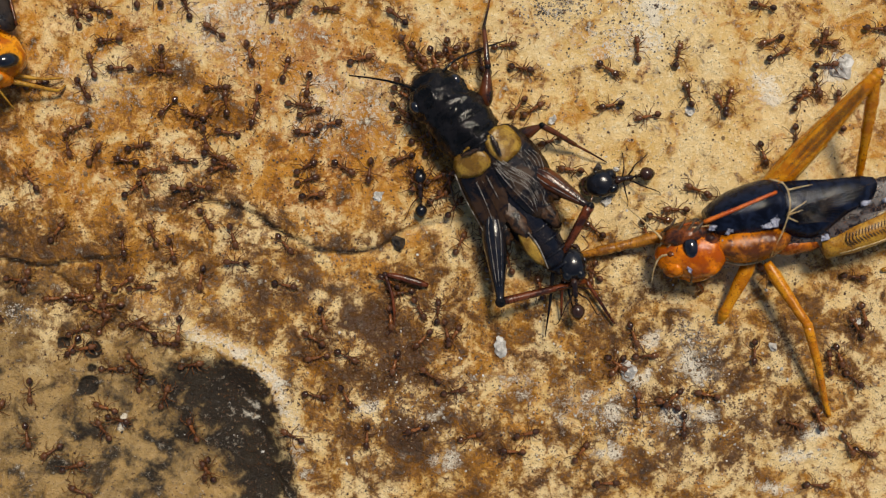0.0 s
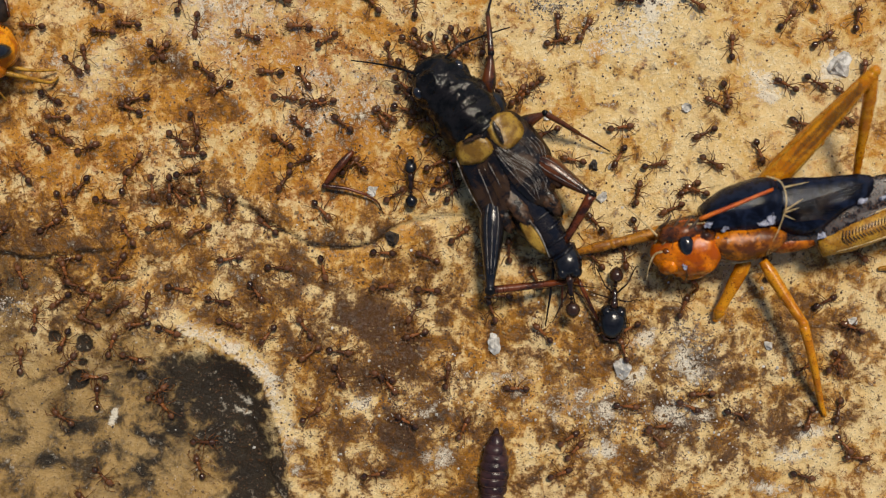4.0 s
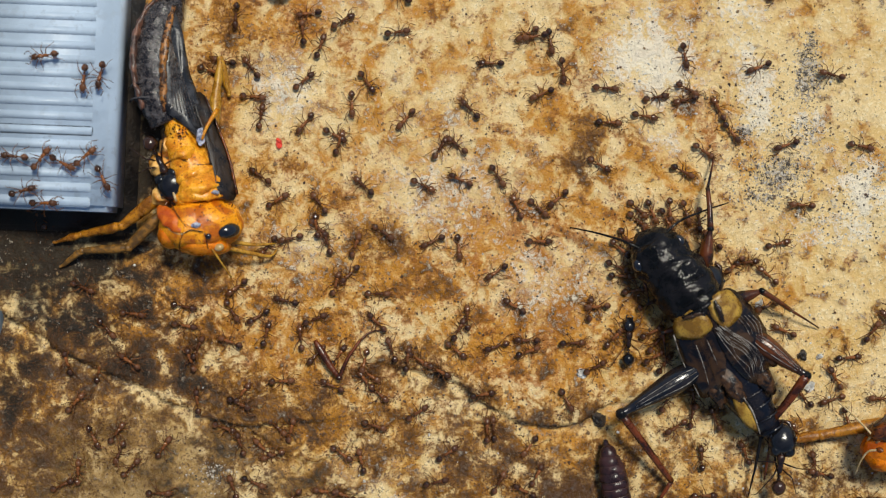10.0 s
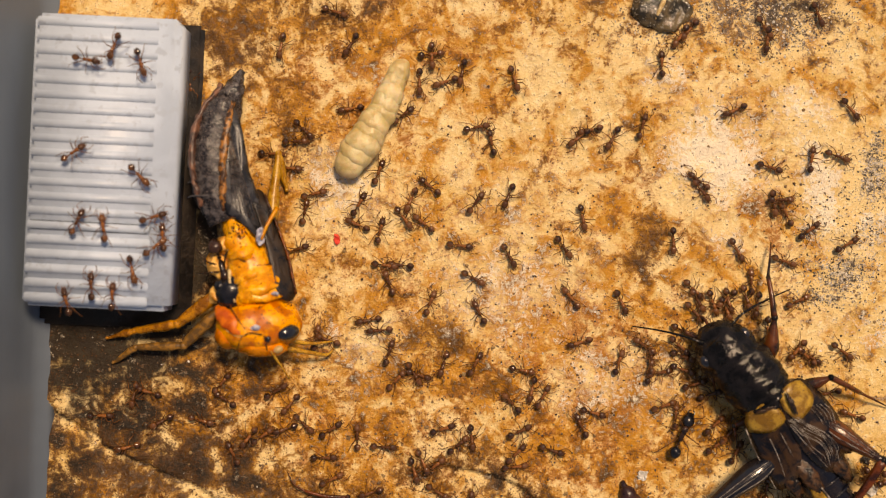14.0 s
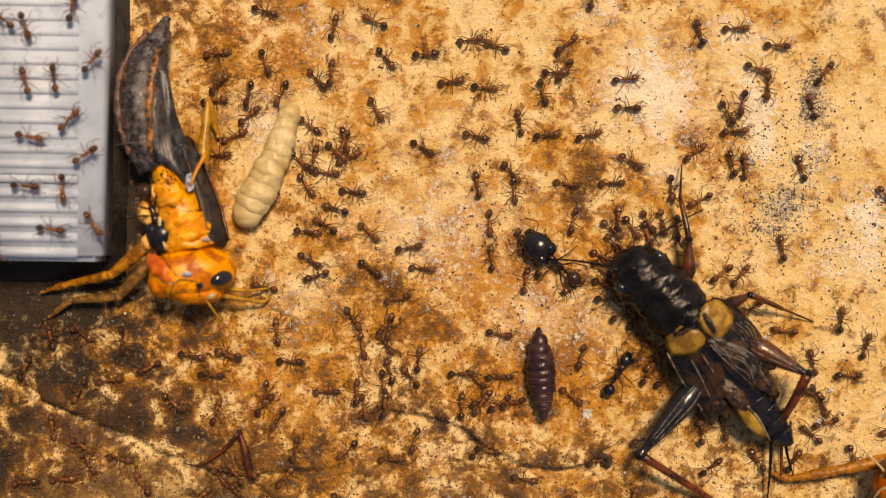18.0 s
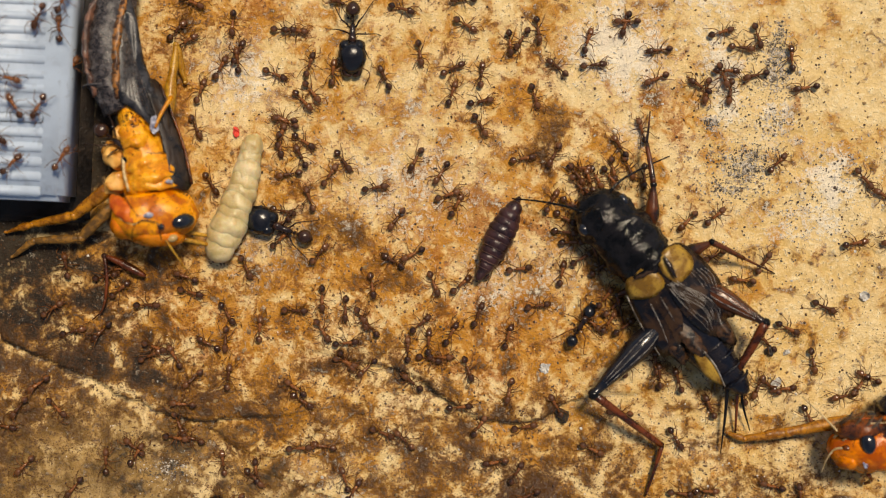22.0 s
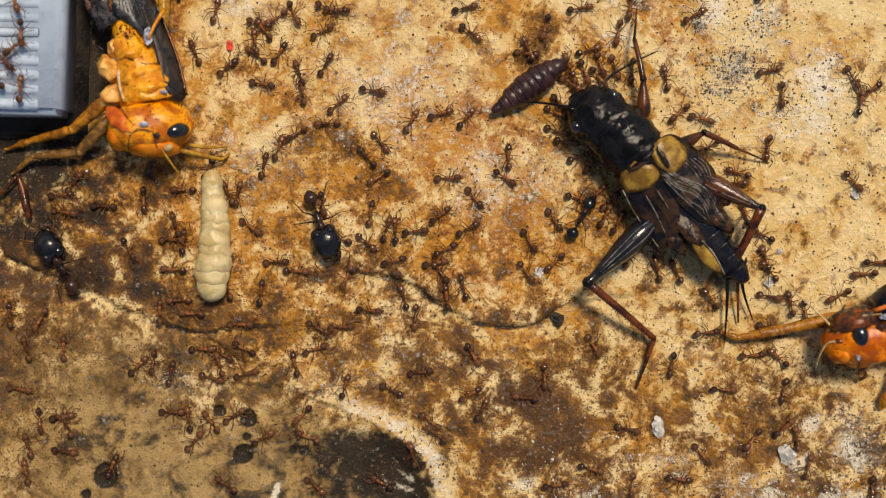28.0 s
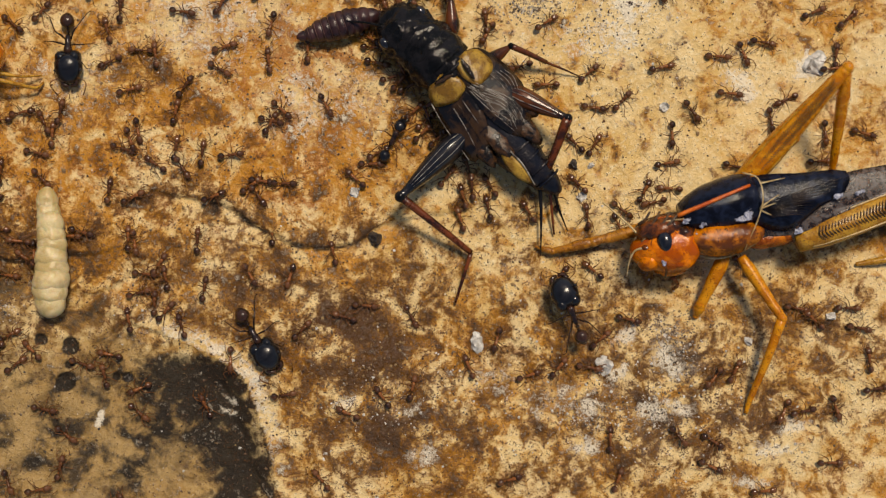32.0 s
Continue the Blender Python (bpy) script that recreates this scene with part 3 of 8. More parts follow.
def make_ground():
    nx, ny = int((X1 - X0) / STEP) + 1, int((Y1 - Y0) / STEP) + 1
    gx, gy = np.meshgrid(X0 + np.arange(nx) * STEP, Y0 + np.arange(ny) * STEP)
    shape = gx.shape
    n1, n2, n3, n4 = lattice(shape, 14, 1), lattice(shape, 5, 2), lattice(shape, 2, 3), lattice(shape, 0.9, 4)
    wx = gx + 3 * lattice(shape, 6, 5) + 1.6 * lattice(shape, 2.2, 6) + 0.7 * n4
    wy = gy + 3 * lattice(shape, 6, 7) + 1.6 * lattice(shape, 2.2, 8) + 0.7 * lattice(shape, 0.9, 9)
    ochre = 0.40 + spots(wx, wy, OCHRE_SPOTS) * 0.4 - 0.42 * spots(wx, wy, [(47, 2, 22, 20, 0, 1), (52, 25, 20, 26, 0, 0.8), (0, 34, 18, 10, 0, 0.35), (-25, 26.5, 8, 7, 0, 0.6)])
    low_band = 1 / (1 + np.exp((wy + 13) / 3)) * (1 - 0.35 / (1 + np.exp((wy + 32) / 3)))
    # browner towards the wall below the block: shade put into the colour
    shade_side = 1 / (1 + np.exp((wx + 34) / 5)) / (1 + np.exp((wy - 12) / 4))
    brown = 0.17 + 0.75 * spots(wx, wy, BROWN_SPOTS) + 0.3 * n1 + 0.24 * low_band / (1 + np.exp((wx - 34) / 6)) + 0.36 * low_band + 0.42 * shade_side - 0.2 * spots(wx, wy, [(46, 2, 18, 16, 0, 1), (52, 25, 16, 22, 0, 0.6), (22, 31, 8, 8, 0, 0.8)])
    shade_stain = spots(wx, wy, SHADE_STAIN_SPOTS, 0.75)
    near_x, near_y = gx + 0.25 * n4, gy + 0.25 * n3
    # small holes: the dark inside them is painted as well as dirt
    for x, y, r in DOTS:
        shade_stain = np.maximum(shade_stain, 1.4 * np.clip((r + 0.2 - np.hypot(near_x - x, near_y - y)) / 0.35, 0, 1))
    pale, grit, olive = spots(wx, wy, PALE_SPOTS, 0.6), spots(wx, wy, GRIT_SPOTS), spots(wx, wy, OLIVE_SPOTS)
    brown, ochre = brown * (1 - 0.55 * np.clip(olive, 0, 1)), ochre * (1 - 0.4 * np.clip(olive, 0, 1))
    height = 0.5 * n1 + 0.35 * n2 + 0.28 * n3 + 0.16 * n4
    lx, ly = gx + 0.6 * n3, gy + 0.6 * lattice(shape, 2, 11)
    # the worn upper layer breaks off along a ledge
    for line, drop, reach, step, wide in ((LEDGE, 0.9, 5.0, 0.35, 2.6), (LEDGE_LEFT, 0.9, 4.0, 0.5, 1.1), (LEDGE_LOW, 0.6, 3.0, 0.4, 1.2)):
        d, s = along(lx, ly, line)
        low = (s < 0)
        height -= np.where(low, drop * np.exp(-d / reach), 0)
        foot = np.where(low, step * np.exp(-(d / wide) ** 2), 0)
        brown, ochre = brown * (1 - 0.75 * foot), ochre * (1 - 0.6 * foot)
        pale = np.maximum(pale, 0.3 * foot)
        brown = np.maximum(brown, (np.where(low, 0.2, 0.95) + 0.6 * n2) * np.exp(-(d / np.where(low, 0.6, 2.4)) ** 2))
        shade_stain = np.maximum(shade_stain, (0.5 + 1.2 * n2 + 0.8 * n3) * np.exp(-(d / 0.4) ** 2))
    # rim of the hollow
    d, s = along(gx + 0.15 * n2, gy, RIM)
    rim = np.where(s > 0, 0.6 * np.exp(-(np.maximum(d - 1.2, 0) / 1.1) ** 2), 0) * np.clip((gy + 52) / 20, 0, 1)
    pale = np.maximum(pale, rim)
    brown, shade_stain, olive = brown * (1 - rim), shade_stain * (1 - rim), olive * (1 - rim)
    inside = np.where(s < 0, np.clip(d / 3, 0, 1), 0) * np.exp(-(((gx + 9) / 16) ** 2 + ((gy + 40) / 16) ** 2))
    height -= 2.0 * inside
    for x, y, r in DOTS:
        height -= 0.5 * np.clip((r + 0.15 - np.hypot(near_x - x, near_y - y)) / 0.5, 0, 1)
    co = np.stack([gx, gy, height], -1).reshape(-1, 3) * MM
    idx = np.arange(nx * ny).reshape(ny, nx)
    quads = np.stack([idx[:-1, :-1], idx[:-1, 1:], idx[1:, 1:], idx[1:, :-1]], -1).reshape(-1, 4)
    # the sheet goes on, coarsely, to the room's far edge
    ring = len(co)
    far = 2.5
    edge = np.concatenate([idx[0, :], idx[1:, -1], idx[-1, -2::-1], idx[-2:0:-1, 0]])
    outer = co[edge].copy()
    outer[:, :2] = outer[:, :2] / np.maximum(np.abs(outer[:, :1]) / far, np.abs(outer[:, 1:2]) / far)
    outer[:, 2] = 0
    co = np.vstack([co, outer])
    k = np.arange(len(edge))
    skirt = np.stack([edge, ring + k, ring + (k + 1) % len(edge), np.roll(edge, -1)], -1)
    faces = np.vstack([quads, skirt])
    me = bpy.data.meshes.new("ground")
    me.vertices.add(len(co))
    me.vertices.foreach_set("co", co.ravel())
    me.loops.add(faces.size)
    me.loops.foreach_set("vertex_index", faces.ravel().astype(np.int32))
    me.polygons.add(len(faces))
    me.polygons.foreach_set("loop_start", np.arange(len(faces), dtype=np.int32) * 4)
    me.update(calc_edges=True)
    me.shade_smooth()
    for name, field, rest in (("ochre", ochre, 0.35), ("brown", brown, 0.16), ("shade_stain", shade_stain, 0), ("pale", pale, 0), ("grit", grit, 0), ("olive", olive, 0)):
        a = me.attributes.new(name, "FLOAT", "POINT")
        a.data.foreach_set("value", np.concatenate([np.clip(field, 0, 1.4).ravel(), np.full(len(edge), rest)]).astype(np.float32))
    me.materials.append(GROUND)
    ob = tagged(new("ground", me), "stained cream plaster ground with ochre and brown blotches and painted shade by the block", "ground", kind="structure")
    return height


HEIGHT = make_ground()


def ground_z(x, y):
    i, j = int(round((y - Y0) / STEP)), int(round((x - X0) / STEP))
    return float(HEIGHT[min(max(i, 0), HEIGHT.shape[0] - 1), min(max(j, 0), HEIGHT.shape[1] - 1)])



# side wall of the box
def make_wall():
    bm = bmesh.new()
    prof = [(-58.6, -0.9), (-59.6, 0.0), (-60.6, 0.8), (-61.2, 2.0), (-61.7, 4.2), (-63.5, 12), (-66, 22), (-67.5, 22), (-67.5, -0.9)]
    ends = [[bm.verts.new((x, y, z)) for x, z in prof] for y in np.linspace(-120, 120, 25)]
    for a, b in zip(ends, ends[1:]):
        for i in range(len(prof)):
            bm.faces.new((a[i], a[(i + 1) % len(prof)], b[(i + 1) % len(prof)], b[i]))
    bm.faces.new(ends[0])
    bm.faces.new(ends[-1][::-1])
    tagged(part("wall_west", bm, WALL_PLASTIC), "blue-grey plastic side wall of the box", "wall", kind="structure")


make_wall()

# ---- ribbed plastic block ----
def make_block():
    t = thing("ribbed_block", -52, 27.5, 0, -1.5, "white ribbed plastic block beside the box wall", "plastic block")
    # wider dark slab, added to give the shaded edge round the block's foot
    part("shade_base", rough(block((-8.5, -19.6, -1.2), (10.2, 17.6, 0.9), 0.5), 0.25, 2.0), SHADE_BASE, t, "dark slab added under the block in place of shade")
    part("body", block((-8.4, -17.2, 0.6), (8.8, 17.2, 7.2), 0.7), PLASTIC, t)
    for i in range(20):
        y = -16.2 + i * 1.7
        part("rib", block((-8.0, y - 0.58, 7.0), (6.4, y + 0.6, 7.38 - 0.008 * i), 0.14), PLASTIC, t)
    return t


make_block()


# ---- the black cricket ----
def make_cricket():
    t = thing("cricket", 0, 0, 0, 0, "dead black cricket with two yellow wing spots, dragged by ants", "cricket")
    part("pronotum", rough(rough(sweep(bmesh.new(), [(-0.4, -0.9, 3.9, 3.0, 2.5), (-0.6, -0.3, 4.1, 3.5, 3.0), (-0.9, 1.6, 4.1, 3.7, 3.1), (-1.0, 3.6, 4.0, 3.7, 2.9), (-1.1, 4.9, 3.9, 3.6, 2.7), (-1.1, 5.4, 3.8, 3.3, 2.4)], 56, 14), 0.34, 1.6), 0.17, 0.65), CRICKET_BLACK, t)
    for y, lift, r in ((-0.4, 0.0, 0.28), (0.9, 0.2, 0.18), (2.9, 0.15, 0.12)):
        part("pronotum_rim", tube([(-4.0, y, 4.4 + lift), (-3.0, y - 0.2, 6.3 + lift), (-0.8, y - 0.3, 7.05 + lift), (1.4, y - 0.2, 6.3 + lift), (2.5, y, 4.4 + lift)], r, sides=6), CRICKET_BLACK, t)
    head = part("head", rough(rough(sweep(bmesh.new(), [(-1.1, 4.8, 3.7, 3.0, 2.3), (-1.2, 5.6, 3.8, 3.5, 2.6), (-1.5, 7.0, 3.6, 3.5, 2.7), (-1.8, 8.3, 3.2, 3.1, 2.4), (-2.1, 9.3, 2.7, 2.4, 1.9), (-2.3, 9.8, 2.3, 1.2, 1.2)], 56, 14), 0.38, 1.4, 4), 0.18, 0.55, 2), CRICKET_BLACK, t)
    for s in (-1, 1):
        part("eye", blob((s * 2.9 - 1.5, 7.4, 4.6), (0.7, 0.9, 0.8)), EYE, head)
        part("palp", tube([(s * 0.8 - 2.2, 9.7, 2.0), (s * 1.4 - 2.4, 10.8, 1.4), (s * 1.2 - 2.5, 11.5, 0.6)], 0.22, 0.15), CRICKET_LEG, head)
        part("antenna_socket", blob((s * 1.3 - 1.9, 8.7, 4.6), (0.55, 0.5, 0.45)), CRICKET_BLACK, head)
    for x, y, r in ((-1.6, 7.2, 0.7), (-0.4, 6.6, 0.6), (-2.8, 6.5, 0.55), (-1.9, 8.3, 0.5)):
        part("head_lump", rough(blob((x, y, 6.05 - 0.35 * abs(x + 1.5)), (r, r * 0.8, 0.35), u=16, v=10), 0.12, 0.5, x), CRICKET_BLACK, head)
    part("antenna", tube([(-3.0, 8.8, 4.6), (-4.4, 10.9, 4.2), (-6.4, 13.2, 3.2), (-8.8, 15.5, 2.2)], 0.2, 0.08), CRICKET_BLACK, head)
    part("antenna", tube([(-0.6, 8.8, 4.6), (2.6, 9.4, 4.4), (6, 8.9, 3.4), (9.4, 8.1, 2.4)], 0.2, 0.08), CRICKET_BLACK, head)
    part("abdomen", rough(sweep(bmesh.new(), [(0, -0.5, 3.2, 3.4, 2.5), (-0.4, -5, 3.1, 3.8, 2.6), (-0.8, -10, 3.0, 3.4, 2.5), (-0.9, -14.5, 2.8, 2.5, 2.1), (-0.6, -18.3, 2.5, 1.5, 1.5), (-0.4, -20.2, 2.4, 0.6, 0.6)], 18), 0.15, 1.3, 2), CRICKET_ABDOMEN, t)
    for k in range(6):
        y = -9.5 - 1.7 * k
        r = 3.0 - 0.26 * k
        part("abdomen_ring", tube([(-r - 0.7, y, 3.0), (-0.75 * r - 0.5, y - 0.15, 3.0 + 0.62 * r), (-0.6, y - 0.2, 3.0 + 0.82 * r), (0.65 * r - 0.5, y - 0.15, 3.0 + 0.62 * r), (r - 0.5, y, 3.0)], 0.17, sides=5), CRICKET_ABDOMEN, t)
    # wings: broad dark fore wings with yellow shoulders and a silvery crumpled middle
    left = part("fore_wing", rough(sheet([(-0.2, -0.2, 6.7), (-2.0, 0.0, 6.3), (-3.8, -0.3, 5.2), (-5.1, -1.8, 4.6), (-5.7, -5, 4.2), (-6.2, -10.0, 3.9), (-4.6, -10.6, 4.6), (-2.6, -9.4, 5.6), (-0.9, -6.0, 6.3)], 0.15, 0.3), 0.12, 1.2), WING_BROWN, t)
    right = part("fore_wing", rough(sheet([(0.0, -0.2, 6.8), (2.0, 0.0, 6.3), (3.6, -0.6, 5.4), (4.4, -2.4, 5.0), (5.0, -7.0, 4.5), (3.0, -11.1, 4.9), (0.4, -12.2, 5.2), (-1.0, -9, 5.9), (-1.0, -4, 6.6)], 0.15, 0.35), 0.14, 1.2, 5), WING_BROWN, t)
    part("yellow_spot", rough(sheet([(-4.5, -0.7, 5.35), (-3.1, 0.0, 6.2), (-1.6, -0.4, 6.75), (-0.6, -2.3, 6.85), (-1.2, -3.5, 6.65), (-3.2, -3.7, 6.0), (-4.9, -2.4, 5.1)], 0.3, 0.45), 0.15, 0.9), SPOT_YELLOW, left, "dull yellow shoulder spot")
    part("yellow_spot", rough(sheet([(0.1, -0.5, 7.0), (1.8, -0.1, 6.75), (3.3, -0.7, 5.9), (3.8, -2.8, 5.5), (2.6, -4.0, 6.2), (0.3, -4.1, 6.9), (-0.3, -2.2, 7.0)], 0.3, 0.4), 0.15, 0.9, 3), SPOT_YELLOW, right, "dull yellow shoulder spot")
    part("spot_streak", rough(blob((-2.2, -0.9, 6.95), (1.4, 0.24, 0.25), (0, -18, -12), u=18, v=10), 0.14, 0.5), WING_BROWN, left, "dark streak across the spot")
    part("spot_streak", rough(blob((0.7, -1.9, 7.45), (0.3, 1.5, 0.22), (0, 0, -8), u=18, v=10), 0.16, 0.5), WING_BROWN, right, "dark streak across the spot")
    rng = random.Random(4)
    for k in range(10):
        a = k / 9
        w = [rng.uniform(-0.4, 0.4) for _ in range(6)]
        part("vein", tube([(-0.8 + 1.0 * a, -3.8 + w[0], 6.95), (-0.4 + 1.8 * a + w[1], -5.6 + w[2], 6.95), (-0.2 + 2.6 * a + w[3], -7.6, 6.65), (0.2 + 2.2 * a + w[4], -9.4 + w[5], 6.15), (0.1 + 1.8 * a, -10.8 + 1.2 * w[0], 5.65)], 0.045, 0.025, 4), VEIN_PALE, right)
    for k in range(5):
        x = 2.4 + 0.45 * k
        part("vein", tube([(x, -3.6 - 0.3 * k, 6.0 - 0.15 * k), (x + 0.3, -6.0, 5.7 - 0.15 * k), (x - 0.3, -8.8 + 0.3 * k, 5.3)], 0.05, 0.03, 4), VEIN_PALE, right)
    part("wing_edge", tube([(-5.1, -1.9, 5.0), (-5.75, -5, 4.7), (-6.2, -10.0, 4.3)], 0.1, 0.05, 5), VEIN_PALE, left, "silvery wing edge")
    part("hind_wing_tip", rough(sheet([(-3.1, -12.3, 5.2), (-2.0, -12.5, 5.5), (-1.8, -14.6, 5.2), (-2.3, -17.3, 4.6), (-3.4, -15.4, 4.7)], 0.15, 0.25), 0.12, 0.7), SPOT_YELLOW, t, "pale yellow folded wing tip")
    part("hind_wing_edge", tube([(-1.9, -12.6, 5.7), (-1.8, -14.8, 5.4), (-2.3, -17.6, 4.7)], 0.14, 0.06, 5), VEIN_PALE, t)
    for k, (x, y, z, a) in enumerate(((2.9, -8.4, 4.9, 14), (1.4, -11.2, 4.9, 4), (-4.0, -9.6, 4.4, -8), (-2.2, -10.4, 5.2, -2))):
        c, sn = math.cos(radians(a)), math.sin(radians(a))
        part("wing_crumple", rough(rough(sheet([(x + c * u - sn * v, y + sn * u + c * v, z) for u, v in ((-0.9, 2.6), (0.6, 2.9), (1.2, 0.4), (0.8, -2.4), (-0.2, -3.2), (-1.1, -0.8))], 0.08, 0.45), 0.35, 1.0, k), 0.15, 0.4, k), MEMBRANE, t, "crumpled brown wing membrane")
    for s in (0, 1):
        part("cercus", tube([(-1.2 + 1.9 * s, -17.5, 2.6), (-4.0 + 2.6 * s, -21, 1.8), (-7.2 + 4.5 * s, -24.6, 0.9)], 0.3, 0.06), CRICKET_BLACK, t)
    # legs
    for k in range(3):
        part("wing_fold", tube([(-3.6 + 0.7 * k, -4.2, 6.2 + 0.15 * k), (-4.0 + 0.75 * k, -6.6 - 0.3 * k, 5.9), (-4.6 + 0.9 * k, -9.2, 5.2)], 0.06, 0.03, 4), WING_BROWN if k % 2 else VEIN_PALE, left)
    def leg(name, hip, knee, foot, toe, thick, skin_a, skin_b, bristles=0, shank=0.3):
        ob = new(name)
        ob.parent = t
        ob.matrix_basis = pose(hip[0] * MM, hip[1] * MM, hip[2] * MM)
        h, k, f, e = (Vector(q) - Vector(hip) for q in (hip, knee, foot, toe))
        m1 = h.lerp(k, 0.3)
        part("femur", sweep(bmesh.new(), [(*h, thick * 0.5, thick * 0.55), (*m1, thick, thick * 1.1), (*h.lerp(k, 0.65), thick * 0.7, thick * 0.75), (*h.lerp(k, 0.92), thick * 0.36, thick * 0.4), (*k, thick * 0.42, thick * 0.45)], 10), skin_a, ob)
        if thick > 1.2:
            over = (k - h).cross(Vector((0, 0, 1))).normalized()
            for s in (-0.45, 0.0, 0.45):
                rise = Vector((0, 0, thick * (1.13 - 0.16 * abs(s))))
                part("femur_stripe", tube([h.lerp(k, 0.14) + over * (s * thick * 0.7) + rise * 0.82, m1 + over * (s * thick) + rise, h.lerp(k, 0.62) + over * (s * thick * 0.7) + rise * 0.72, h.lerp(k, 0.84) + over * (s * thick * 0.4) + rise * 0.5], 0.05, 0.03, 4), VEIN_PALE, ob, "silvery stripe")
        part("knee", blob(k, (thick * 0.46,) * 3), CRICKET_BLACK, ob)
        sag = k.lerp(f, 0.5) + Vector((0, 0, 0.3))
        shin = part("tibia", tube([k, sag, f], thick * shank, thick * shank * 0.7, 8), skin_b, ob)
        for i in range(bristles):
            q = k.lerp(f, 0.35 + 0.6 * i / bristles)
            side = (f - k).cross(Vector((0, 0, 1))).normalized() * (0.75 if i % 2 else -0.75)
            part("spine", tube([q, q + side + (f - k).normalized() * 0.5], 0.09, 0.02, 4, 1), skin_b, ob)
        part("tarsus", tube([f, f.lerp(e, 0.5) + Vector((0, 0, 0.15)), e], thick * 0.2, thick * 0.09), skin_b, ob)
        return ob

    leg("fore_leg", (2.4, 2.6, 2.6), (5.6, 6.6, 3.6), (8.1, 11.0, 2.6), (11.2, 13.8, 0.6), 0.95, CRICKET_LEG, CRICKET_LEG, 3, 0.42)
    leg("fore_leg", (-2.8, 3.6, 2.2), (-4.4, 5.4, 2.4), (-4.9, 3.0, 0.9), (-5.4, 1.8, 0.3), 0.6, CRICKET_LEG, CRICKET_LEG)
    leg("mid_leg", (3.2, -2.4, 2.6), (6.9, -3.0, 4.2), (9.2, -7.2, 1.9), (11.4, -11.2, 0.4), 0.9, CRICKET_LEG, CRICKET_LEG, 4, 0.45)
    leg("mid_leg", (-3.0, -2.2, 2.2), (-5.8, -1.4, 2.6), (-6.8, -4.2, 0.9), (-7.2, -5.6, 0.3), 0.6, CRICKET_LEG, CRICKET_LEG)
    leg("hind_leg", (2.6, -6.0, 3.8), (5.9, -14.2, 5.8), (0.3, -17.2, 3.4), (-4.2, -23.8, 0.5), 1.35, CRICKET_LEG, CRICKET_RED, 5, 0.48)
    hind = leg("hind_leg", (-3.4, -7.2, 3.4), (-15.4, -6.9, 4.6), (-14.2, -17.8, 1.4), (-20.0, -20.8, 0.3), 1.55, CRICKET_THIGH, CRICKET_RED, 6, 0.34)
    return t, hind


CRICKET, CRICKET_HIND = make_cricket()


